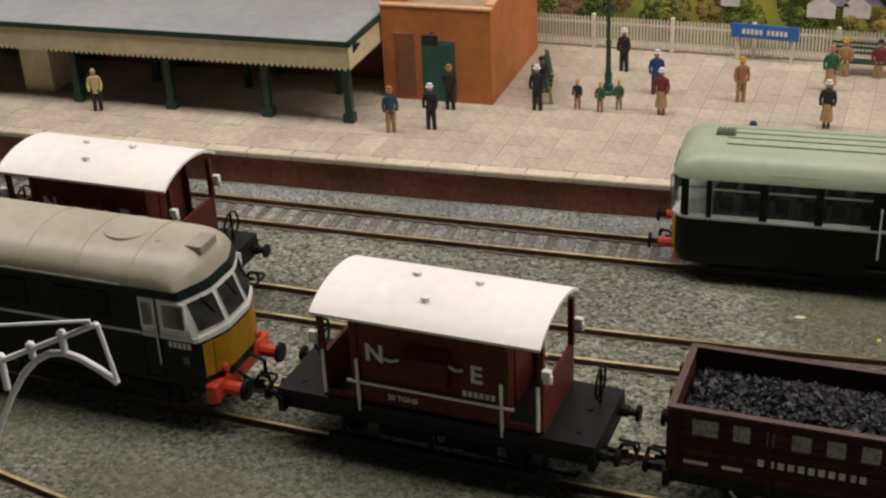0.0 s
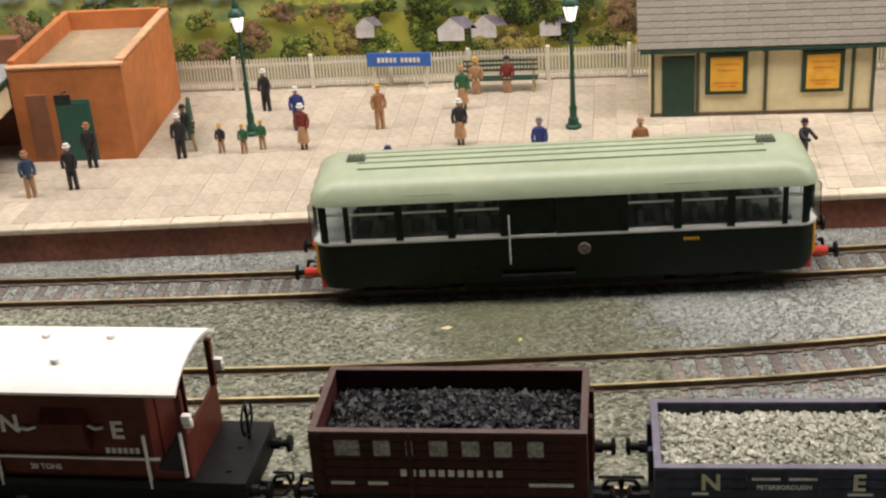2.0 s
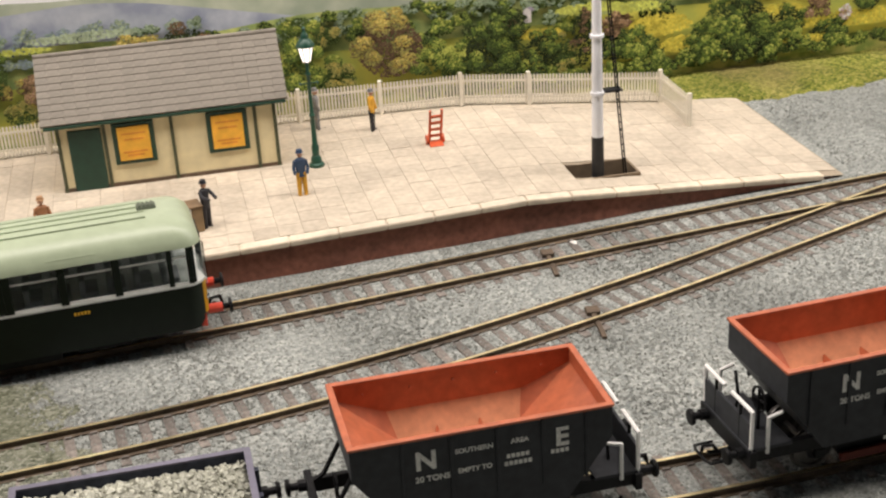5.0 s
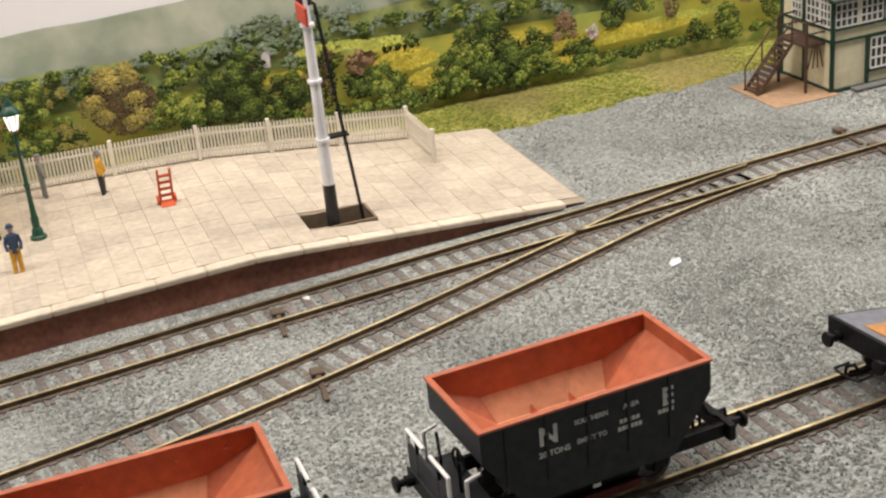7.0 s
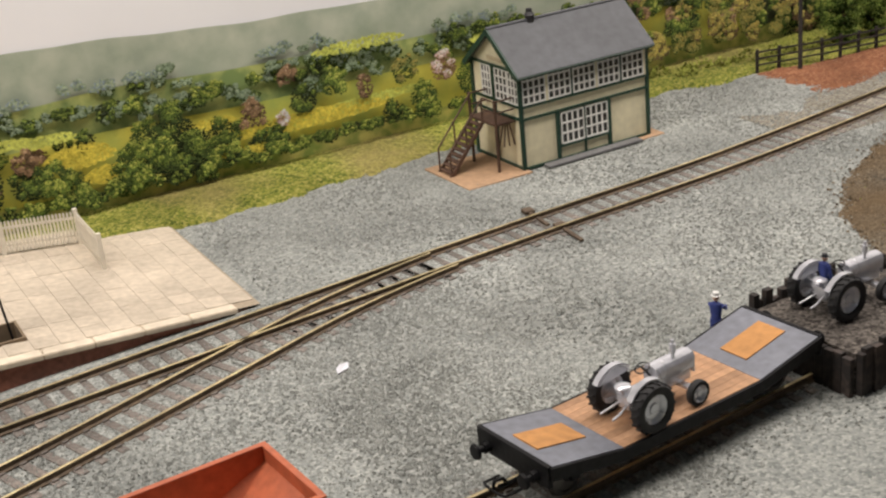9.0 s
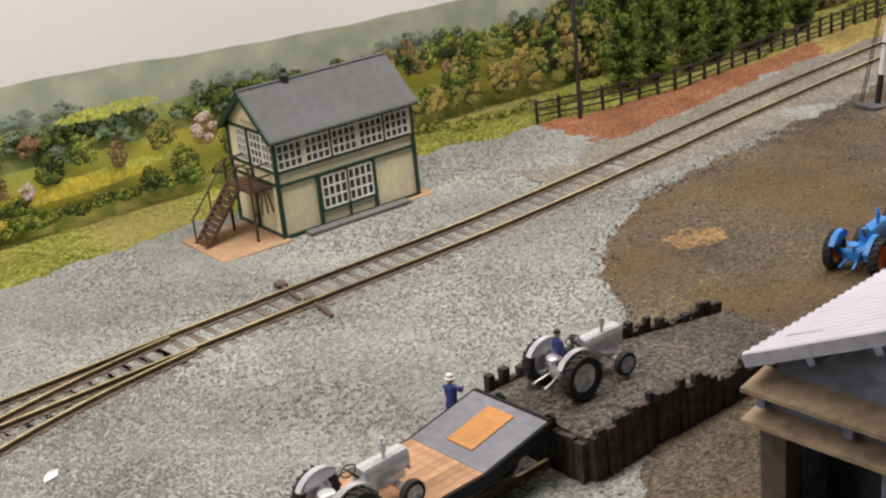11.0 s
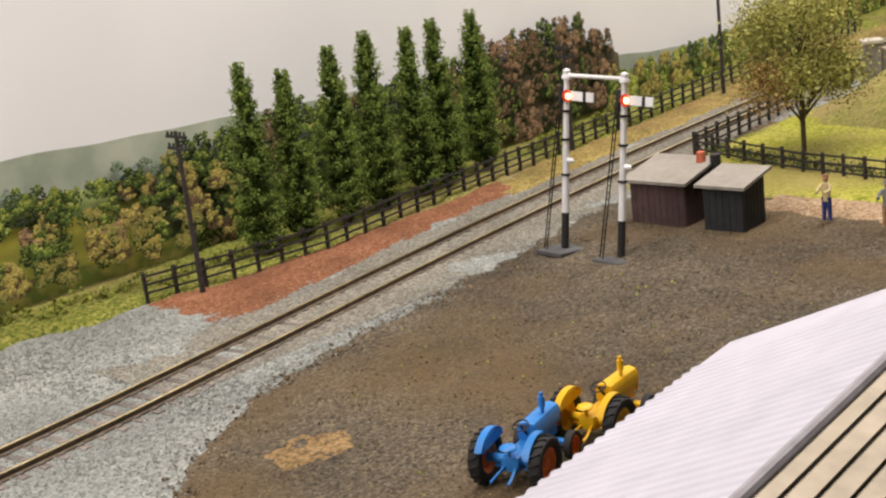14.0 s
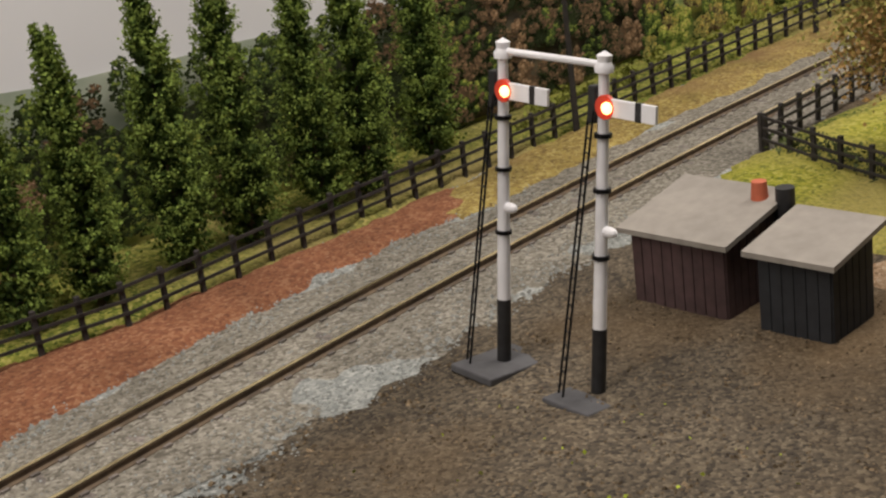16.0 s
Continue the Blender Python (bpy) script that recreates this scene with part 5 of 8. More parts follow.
    for x in (L - 24.4, L - 42, L - 60, L - 92, L - 124):
        b = bm_new()
        loft(b, [[(x + d, y * 1.004, z + 0.18) for y, z in arc] for d in (0, 0.6)])
        part("roof_seam", b, LOCO_ROOF, g)
    b = bm_new()
    lathe(b, [(0, 0.35), (6.6, 0.35), (7.4, 0.15), (7.6, -0.6)], 32, pose(L - 33, 0.5, 52.0))
    part("fan_grille", b, LOCO_ROOF, g, smooth=True)
    for x0, x1 in ((L - 41, L - 26), (L - 58, L - 43)):
        part("roof_hatch", box(bm_new(), x0, x1, -0.4, 0.4, -0.2, 0.35, 0.1, Matrix.Translation((0, -13.0, 48.1)) @ Matrix.Rotation(radians(40), 4, "X")), LOCO_ROOF, g)
    part("headcode_recess", box(bm_new(), L - 12, L - 6.8, -4.6, 4.6, 49.0, 51.6, 0.3), mat("recess_grey", (0.30, 0.29, 0.23), 0.6), g, "shallow headcode recess")
    part("roof_bolt", box(bm_new(), L - 21.2, L - 19.8, -5, -3.6, 51.2, 52.1, 0.3), LOCO_ROOF, g)
    for s in (-1, 1):
        part("body_cornice", box(bm_new(), -L + 6, L - 22.6, s * W - 0.3, s * W + 0.3, 41.4, 42.6, 0.1), LOCO_GREEN, g)
    # buffer beam and ends
    b = bm_new()
    box(b, L - 4, L - 0.5, -W, W, 7.5, 13.5, 0.5)
    part("buffer_beam", b, RED, g, "red buffer beam")
    for y in (-10.8, 10.8):
        b = bm_new()
        rod(b, (L - 1, y, 10.5), (L + 5, y, 10.5), 2.0)
        bf = part("buffer", b, RED, g, "red buffer", True)
        b = bm_new()
        lathe(b, [(0, 0.9), (3.0, 0.6), (3.2, -0.4), (0, -0.6)], 16, pose(L + 6, y, 10.5, 0, 90, 0))
        part("buffer_head", b, IRON, bf)
        b = bm_new()
        rod(b, (L - 1, y * 0.9, 16.4), (L + 0.4, y * 0.9, 16.4), 1.2)
        part("marker_lamp", b, RED, g)
    piece("coupling", HOOK_ME, g, at_mm(L - 1, 0, 6.4))
    b = bm_new()
    tube(b, [(L, -4, 12), (L + 4, -4, 9), (L + 3, -4, 4)], 0.6, 6)
    tube(b, [(L, 4, 13), (L + 4, 4.5, 11), (L + 4, 4.5, 5)], 0.6, 6)
    part("brake_hose", b, IRON, g)
    b = bm_new()
    box(b, -L + 10, L - 6, -13, 13, 8.5, 12.6, 0.4)
    part("underframe", b, IRON, g)
    for cx in (-62, 62):
        b = bm_new()
        for s in (-1, 1):
            box(b, cx - 24, cx + 24, s * 12.5 - 1, s * 12.5 + 1, 5, 9.5, 0.4)
            for dx in (-17, 0, 17):
                box(b, cx + dx - 3, cx + dx + 3, s * 13.2 - 1, s * 13.2 + 1, 4.5, 8.5, 0.4)
        part("bogie_frame", b, IRON, g)
        for dx in (-17, 17):
            for t in (-1, 1):
                piece("wheel", WHEEL_ME, g, at_mm(cx + dx, t * 7.6, 6.0, 0, 90 * t))
    return g


locomotive(on_track(siding_y, -229))
# ---- platform ----
PZ = 14.0


def top_z(x):
    return PZ if x < 275 else max(0.6, PZ - (x - 275) * 0.094)


def plat_back(x):
    return 320.0 if x < 372 else 302.0


pf = thing("station_platform", "pale stone-flagged station platform with red brick face and end ramp", "platform", kind="structure")
FACE = mat("platform_brick", (0.30, 0.115, 0.075), 0.75, scale=420, var=0.2, bump=0.3, blot=0.3)
cols = list(np.arange(-480, 415, 6.0))
PIT = (298, 325, 203, 219)
bm = bm_new()
for xa, xb in zip(cols, cols[1:]):
    quad = []
    for x in (xa, xb):
        e = float(edge_y(x)) + 1.2
        quad.append([(x, e, -3), (x, e, top_z(x) - 1.4), (x, plat_back(x), top_z(x) - 1.4), (x, plat_back(x), -3)])
    a, b = [[bm.verts.new(p) for p in q] for q in quad]
    for i in (0, 2):
        bm.faces.new((a[i], b[i], b[i + 1], a[i + 1]))
part("retaining_wall", bm, FACE, pf, "dull red brick platform face")
bm = bm_new()
for xa, xb in zip(cols, cols[1:]):
    for x0, x1 in ((xa, xb),):
        ea, eb = float(edge_y(x0)), float(edge_y(x1))
        za, zb = top_z(x0) - 2.0, top_z(x1) - 2.0
        if za < 1:
            continue
        vs = [bm.verts.new(p) for p in ((x0, ea + 0.5, za), (x1, eb + 0.5, zb), (x1, eb + 0.5, zb - 1.6), (x0, ea + 0.5, za - 1.6), (x0, ea + 1.3, za - 1.7), (x1, eb + 1.3, zb - 1.7))]
        bm.faces.new((vs[0], vs[1], vs[2], vs[3]))
        bm.faces.new((vs[3], vs[2], vs[5], vs[4]))
part("string_course", bm, FACE, pf)
bed = bm_new()
for xa, xb in zip(cols, cols[1:]):
    if xb > PIT[0] and xa < PIT[1]:
        spans2 = ((0.5, PIT[2] - float(edge_y(xa))), (PIT[3] - float(edge_y(xa)), None))
    else:
        spans2 = ((0.5, None),)
    for d0, d1 in spans2:
        ps2 = [(x, float(edge_y(x)) + d0 if k in (0, 1) else (plat_back(x) - 0.5 if d1 is None else float(edge_y(x)) + d1), top_z(x) - 0.45) for k, x in enumerate((xa, xb, xb, xa))]
        bed.faces.new([bed.verts.new(q) for q in ps2])
part("mortar_bed", bed, mat("mortar", (0.36, 0.30, 0.22), 0.9, scale=300, var=0.1), pf)
rest_V, rest_F = [], []
FX, FY = 9.6, 10.5
flag_bm = bm_new()
box(flag_bm, 0.06, FX - 0.06, 0.06, FY - 0.06, -1.5, 0.0, 0.08)
FLAG_ME = done("flagstone", flag_bm, PAVING)
n_flags = 0
for i, x in enumerate(np.arange(-480, 405, FX)):
    e = max(float(edge_y(x)), float(edge_y(x + FX))) + 5.8
    k = 0
    while e + k * FY < plat_back(x) - 2:
        y = e + k * FY
        k += 1
        if x + FX > PIT[0] and x < PIT[1] and y + FY > PIT[2] and y < PIT[3]:
            continue
        tilt = math.degrees(math.atan2(top_z(x + FX) - top_z(x), FX))
        z = top_z(x) + rnd.uniform(-0.06, 0.06)
        if n_flags < 300 and -160 < x < 130 and y < 290:
            n_flags += 1
            piece("flagstone", FLAG_ME, pf, at_mm(x, y, z, 0, 0, -tilt))
        else:
            h = min(FY, plat_back(x) - y) - 0.06
            b0 = len(rest_V)
            for zz in (z - 1.5, z):
                dz = top_z(x + FX) - top_z(x)
                rest_V += [(x + 0.06, y + 0.06, zz), (x + FX - 0.06, y + 0.06, zz + dz), (x + FX - 0.06, y + h, zz + dz), (x + 0.06, y + h, zz)]
            rest_F += [tuple(b0 + j for j in q) for q in ((4, 5, 6, 7), (0, 1, 5, 4), (1, 2, 6, 5), (2, 3, 7, 6), (3, 0, 4, 7))]
me = bpy.data.meshes.new("paving")
me.from_pydata((np.array(rest_V) * K).tolist(), [], rest_F)
me.materials.append(mat("paving_far", (0.52, 0.45, 0.355), 0.85, scale=350, var=0.1, bump=0.2, rand=0.09, blot=0.12, kind="island"))
ob = new("paving", me)
ob.parent = pf
tagged(ob, "weathered cream flagstones", kind="stuff")
x = -470.0
while x < 400:
    w = 19.0
    ea, eb = float(edge_y(x)), float(edge_y(x + w))
    b = bm_new()
    za, zb = top_z(x), top_z(x + w)
    top = [(x + 0.1, ea - 0.6, za + 0.25), (x + w - 0.1, eb - 0.6, zb + 0.25), (x + w - 0.1, eb + 5.6, zb + 0.25), (x + 0.1, ea + 5.6, za + 0.25)]
    vs = [b.verts.new((p[0], p[1], p[2] - 2.2)) for p in top] + [b.verts.new(p) for p in top]
    for q in ((3, 2, 1, 0), (4, 5, 6, 7), (0, 1, 5, 4), (1, 2, 6, 5), (2, 3, 7, 6), (3, 0, 4, 7)):
        b.faces.new([vs[j] for j in q])
    bmesh.ops.bevel(b, geom=[e for e in b.edges], offset=0.35, segments=2, affect="EDGES")
    part("coping_stone", b, COPING, pf, "whitened edge stone")
    x += w
# pit of the platform signal
b = bm_new()
x0, x1, y0, y1 = PIT
for a in ((x0 - 1, x1 + 1, y0 - 1, y0), (x0 - 1, x1 + 1, y1, y1 + 1), (x0 - 1, x0, y0, y1), (x1, x1 + 1, y0, y1)):
    box(b, *a, 1.0, top_z(311) + 0.1)
part("pit_kerb", b, mat("pit_edge", (0.22, 0.16, 0.1), 0.85), pf)
single("signal_pit", box(bm_new(), x0, x1, y0, y1, 2.6, 3.4), BLACK, "black timber floor of the signal pit", "pit", kind="structure")

# ---- picket fence on the platform ----
FENCE = mat("fence_cream", (0.74, 0.69, 0.58), 0.7, scale=300, var=0.06, bump=0.1, rand=0.05)
fy = spline([-140, 83, 193, 274, 372], [305, 309, 309, 304, 299])
pk = bm_new()
prism(pk, [(-0.42, 1.0), (0.42, 1.0), (0.42, 14.8), (0, 15.5), (-0.42, 14.8)], -0.2, 0.2)
PICKET_ME = done("picket", pk, FENCE)
ps = bm_new()
box(ps, -0.9, 0.9, -0.9, 0.9, 0, 16.6, 0.2)
POST_ME = done("post", ps, FENCE)


def picket_fence(x0, x1, label):
    f = thing("picket_fence", label, "fence", group="platform fences")
    xs2 = np.arange(x0, x1, 1.55)
    for x in xs2:
        piece("picket", PICKET_ME, f, at_mm(x, float(fy(x)), top_z(x), math.degrees(heading(fy, x))))
    for x in np.arange(x0, x1 + 1, (x1 - x0) / max(1, round((x1 - x0) / 38))):
        piece("post", POST_ME, f, at_mm(x, float(fy(x)), top_z(x), 0))
    for z in (4.0, 12.2):
        b = bm_new()
        g = list(np.arange(x0, x1 + 0.1, (x1 - x0) / 12))
        loft(b, [[(a, float(fy(a)) + 0.3 + u, top_z(a) + z + v) for u, v in ((-0.25, -0.5), (0.45, -0.5), (0.45, 0.5), (-0.25, 0.5))] for a in g])
        part("rail", b, FENCE, f)


picket_fence(-138, 83, "cream picket fence at the back of the platform")
picket_fence(83, 274, "cream picket fence behind the shelter")
picket_fence(274, 372, "cream picket fence down the platform ramp")
f = thing("picket_fence", "short cream picket return closing the platform end", "fence", group="platform fences", x=372, y=299, z=top_z(372), rz=-90)
for k in range(17):
    piece("picket", PICKET_ME, f, at_mm(k * 2.2, 0, -0.05 * k))
b = bm_new()
box(b, 0, 37, -0.2, 0.6, 3.4, 4.4)
part("rail", b, FENCE, f)
b = bm_new()
box(b, 0, 37, -0.2, 0.6, 11.4, 12.4)
part("rail", b, FENCE, f)
piece("post", POST_ME, f, at_mm(37, 0, -0.5))

# ---- station building with canopy ----
CREAM = mat("cream_paint", (0.72, 0.62, 0.40), 0.6, scale=260, var=0.06, bump=0.1)
GREEN = mat("station_green", (0.012, 0.05, 0.03), 0.5, scale=300, var=0.15, bump=0.08)
SLATE = mat("canopy_grey", (0.30, 0.31, 0.32), 0.7, scale=200, var=0.06, bump=0.1, blot=0.1)
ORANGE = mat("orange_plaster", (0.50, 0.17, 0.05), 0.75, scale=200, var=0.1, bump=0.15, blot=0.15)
ORANGE2 = mat("dull_brick", (0.24, 0.10, 0.05), 0.8, scale=200, var=0.1, bump=0.15)
DGREEN = mat("door_green", (0.02, 0.10, 0.075), 0.5, scale=300, var=0.1, bump=0.08)

st = thing("station_building", "brick station building with grey canopy and cream toothed valance", "building", x=-173, y=186, z=PZ, rz=2.5)
b = bm_new()
prism(b, [(-1, 35.0), (58, 36.0), (58, 37.2), (-1, 36.4)], -290, 1, "x")
part("canopy_roof", b, SLATE, st, "smooth grey canopy roof")
b = bm_new()
box(b, -290, 1.6, -1.8, -0.8, 34.8, 36.9)
box(b, 0.8, 1.8, -1.8, 58, 35.0, 37.6)
part("gutter", b, GREEN, st, "dark green gutter")
b = bm_new()
box(b, -290, 0.6, -1.0, -0.2, 26.2, 34.9)
part("valance", b, CREAM, st, "cream boarded valance")
b = bm_new()
box(b, 0.0, 0.8, -1.0, 57, 26.2, 35.4)
part("valance", b, CREAM, st)
tb = bm_new()
prism(tb, [(-1.2, 0.2), (1.2, 0.2), (1.0, -0.8), (0, -1.9), (-1.0, -0.8)], -0.4, 0.4)
TOOTH = done("valance_tooth", tb, CREAM)
for k in range(112):
    piece("valance_tooth", TOOTH, st, at_mm(-1.2 - k * 2.5, -0.6, 26.2))
for k in range(22):
    piece("valance_tooth", TOOTH, st, at_mm(0.4, 0.8 + k * 2.5, 26.2, 90))
for x in (-132, -86, -40, -3):
    b = bm_new()
    box(b, x - 1.6, x + 1.6, 3, 6.2, 0, 34.9, 0.3)
    box(b, x - 2.4, x + 2.4, 2.4, 6.8, 0, 4, 0.3)
    prism(b, [(x - 7, 34.8), (x + 7, 34.8), (x + 1.6, 27), (x - 1.6, 27)], 4.0, 5.2)
    part("canopy_post", b, GREEN, st, "dark green canopy post")
for x in (-110, -64, -20):
    b = bm_new()
    box(b, x - 1.4, x + 1.4, 34, 36.8, 0, 34.9, 0.3)
    part("canopy_post", b, GREEN, st)
b = bm_new()
box(b, -290, 0, 56, 62, -0.2, 48)
part("wall", b, ORANGE2, st, "brown brick back wall")
for x in (-250, -200, -155, -105, -60):
    b = bm_new()
    box(b, x - 5, x + 5, 55.2, 56.4, 0, 24, 0.3)
    part("door", b, DGREEN, st)
for x in (-228, -178, -130, -82, -35):
    b = bm_new()
    box(b, x - 6, x + 6, 55.3, 56.4, 9, 24, 0.3)
    part("window", b, mat("dim_pane", (0.12, 0.10, 0.06), 0.2), st)
b = bm_new()
box(b, -165, -150, 12, 30, 0, 26, 0.4)
part("kiosk", b, CREAM, st, "cream boarded kiosk")
# end block
eb = thing("station_outbuilding", "orange brick station outbuilding with parapet and green door", "building", x=-147, y=222, z=PZ, rz=2)
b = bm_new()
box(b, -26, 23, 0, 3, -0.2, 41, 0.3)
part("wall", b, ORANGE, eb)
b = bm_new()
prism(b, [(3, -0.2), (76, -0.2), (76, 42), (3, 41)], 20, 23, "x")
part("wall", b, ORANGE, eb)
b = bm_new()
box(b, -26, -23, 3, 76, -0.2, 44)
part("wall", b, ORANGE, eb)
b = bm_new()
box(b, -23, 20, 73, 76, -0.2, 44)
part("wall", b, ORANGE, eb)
b = bm_new()
box(b, -23, 20, 3, 73, 34, 35.5)
part("flat_roof", b, mat("felt_beige", (0.36, 0.28, 0.18), 0.85, scale=250, var=0.1), eb)
b = bm_new()
box(b, -26.4, 23.4, -0.4, 3.4, 41, 42.2, 0.3)
box(b, 19.6, 23.4, 3.4, 76.4, 42.0, 43.2, 0.3)
part("parapet", b, mat("parapet", (0.62, 0.36, 0.2), 0.7, scale=250), eb, "paler parapet capping")
b = bm_new()
box(b, -7, 6, -0.5, 0.4, 0, 26, 0.3)
box(b, -8, 7, -0.3, 0.3, 0, 27.2, 0.2)
part("door", b, DGREEN, eb, "closed teal-green door")
b = bm_new()
box(b, -20, -11, -0.5, 0.4, 2, 30, 0.3)
part("drain_board", b, ORANGE2, eb)
b = bm_new()
tube(b, [(-2, -1, 31), (-2, -5, 32), (-2, -6, 31)], 0.4, 6)
box(b, -5.5, 1.5, -6.4, -5.6, 27, 31.5, 0.2)
part("wall_sign", b, BLACK, eb, "small hanging black sign")

# ---- waiting shelter ----
SHELTER = mat("shelter_cream", (0.78, 0.68, 0.42), 0.65, scale=260, var=0.05, bump=0.1)
TILE = mat("roof_tile", (0.235, 0.21, 0.175), 0.85, scale=300, var=0.12, bump=0.2, rand=0.06, blot=0.15)
POSTER = mat("poster_orange", (0.9, 0.47, 0.05), 0.6, scale=300, var=0.08, bump=0)
hut = thing("waiting_shelter", "cream boarded platform shelter with grey shingle roof", "shelter", x=137, y=257, z=PZ)
b = bm_new()
box(b, -45.5, 45.5, 0, 2, 0, 28.5, 0.2)
part("wall", b, SHELTER, hut, "cream front wall")
for s in (-1, 1):
    b = bm_new()
    prism(b, [(2, 0), (42, 0), (42, 29), (22, 49), (2, 29)], s * 44.5 - 1, s * 44.5 + 1, "x")
    part("gable_wall", b, SHELTER, hut)
b = bm_new()
box(b, -43, 43, 40, 42, 0, 29)
part("wall", b, SHELTER, hut)
b = bm_new()
box(b, -45.8, 45.8, -0.5, 0.2, 0, 1.6)
part("plinth", b, mat("plinth_brown", (0.12, 0.08, 0.05), 0.8), hut)
for x in (-44.8, -26.2, 1.5, 36.5, 44.8):
    b = bm_new()
    box(b, x - 0.7, x + 0.7, -0.7, 0.3, 0, 28)
    part("batten", b, mat("batten_olive", (0.07, 0.08, 0.04), 0.7), hut)
b = bm_new()
box(b, -41, -27.5, -0.9, 0.6, 0, 26.5, 0.3)
part("door", b, GREEN, hut, "closed dark green door")
for x in (-14.5, 24.5):
    pw = part("poster_board", box(bm_new(), x - 8.6, x + 8.6, -1.0, 0.3, 9.5, 27.5, 0.3), GREEN, hut, "green-framed poster board")
    b = bm_new()
    box(b, x - 6.6, x + 6.6, -1.4, -0.9, 11.2, 26, 0.1)
    pp = part("poster", b, POSTER, pw, "orange poster")
    for z, wd in ((22.5, 5), (20, 4), (14.5, 5), (13, 3.5)):
        b = bm_new()
        box(b, x - wd, x + wd, -1.5, -1.35, z, z + 0.8)
        part("marking", b, mat("poster_dim", (0.75, 0.3, 0.04), 0.6), pw)
# roof planes with rows of shingles
for s in (-1, 1):
    slope = Matrix.Translation((0, 22, 53)) @ Matrix.Rotation(radians(43 if s < 0 else -43), 4, "X")
    b = bm_new()
    box(b, -51, 51, -33 if s < 0 else 0, 0 if s < 0 else 33, -1.4, -0.5, 0, slope)
    part("roof", b, TILE, hut)
tile = bm_new()
prism(tile, [(0, -0.45), (4.4, -0.45), (4.4, 0.2), (0, 0.62)], 0.03, 5.07, "x")
TILE_ME = done("shingle", tile, TILE)
SL = math.radians(43)
for r in range(10):
    d = 33.2 - r * 3.3
    y, z = 22 - d * math.cos(SL), 53 - d * math.sin(SL)
    for c in range(20):
        x = -51 + c * 5.1
        m = Matrix.Translation((x * K, y * K, z * K)) @ Matrix.Rotation(SL, 4, "X")
        piece("shingle", TILE_ME, hut, m)
b = bm_new()
rod(b, (-51, 22, 53.4), (51, 22, 53.4), 1.0)
part("ridge", b, TILE, hut)
b = bm_new()
box(b, -50, 50, -3.0, -1.8, 28.6, 29.8, 0.2)
part("gutter", b, GREEN, hut)

# ---- lamps ----
LAMP_G = mat("lamp_green", (0.01, 0.06, 0.035), 0.4, scale=300, var=0.1, bump=0.05)
LAMP_W = glow("lamp_glass", (1.0, 0.86, 0.8), 1.6)


def lamp_post(x, y):
    l = thing("street_lamp", "tall green station lamp with lit white lantern", "lamp", x, y, PZ, group="platform lamps")
    b = bm_new()
    lathe(b, [(0, 0), (3.4, 0), (3.3, 1.2), (2.4, 1.8), (2.2, 4), (1.5, 5), (1.7, 9), (1.2, 10), (0.95, 22), (1.4, 23), (0.85, 24), (0.75, 40), (1.2, 41), (0.7, 42), (0.7, 45.5), (1.3, 46.3), (0, 46.6)], 18)
    part("post", b, LAMP_G, l, smooth=True)
    b = bm_new()
    rod(b, (-3.6, 0, 37), (3.6, 0, 37), 0.4, seg=8)
    ball(b, -3.6, 0, 37, 0.7, sub=1)
    ball(b, 3.6, 0, 37, 0.7, sub=1)
    part("crossbar", b, LAMP_G, l)
    b = bm_new()
    lathe(b, [(0, 46.4), (1.7, 46.4), (3.2, 53.0), (0, 53.0)], 6)
    part("lantern_glass", b, LAMP_W, l, "glowing lantern glass")
    for k in range(6):
        a = k * math.pi / 3
        b = bm_new()
        rod(b, (1.75 * math.cos(a), 1.75 * math.sin(a), 46.4), (3.3 * math.cos(a), 3.3 * math.sin(a), 53.2), 0.22, seg=5)
        part("lantern_bar", b, LAMP_G, l)
    b = bm_new()
    lathe(b, [(0, 52.9), (3.9, 52.9), (3.8, 53.8), (2.6, 55.6), (1.7, 56.4), (1.5, 58), (0.7, 59), (0.5, 60), (0.8, 60.6), (0, 61.6)], 12)
    part("lantern_cap", b, LAMP_G, l, "green domed lantern cap", True)


for x, y in ((-80, 248), (59, 247), (197, 250)):
    lamp_post(x, y)

# ---- nameboard, benches ----
nb = thing("station_nameboard", "blue station nameboard with white lettering on posts", "sign", x=-22, y=302, z=PZ, rz=-3)
b = bm_new()
box(b, -15, 15, -0.6, 0.6, 11.0, 17.4, 0.2)
part("board", b, mat("enamel_blue", (0.03, 0.13, 0.48), 0.35, scale=300, var=0.05), nb, "bright blue board")
bars(nb, [(-10 + k * 1.9, -8.7 + k * 1.9) for k in range(5)] + [(1 + k * 1.9, 2.3 + k * 1.9) for k in range(5)], -0.7, 13.0, 15.2)
for x in (-12, 12):
    b = bm_new()
    box(b, x - 0.7, x + 0.7, 0.5, 1.7, 0, 16.5)
    part("post", b, FENCE, nb)


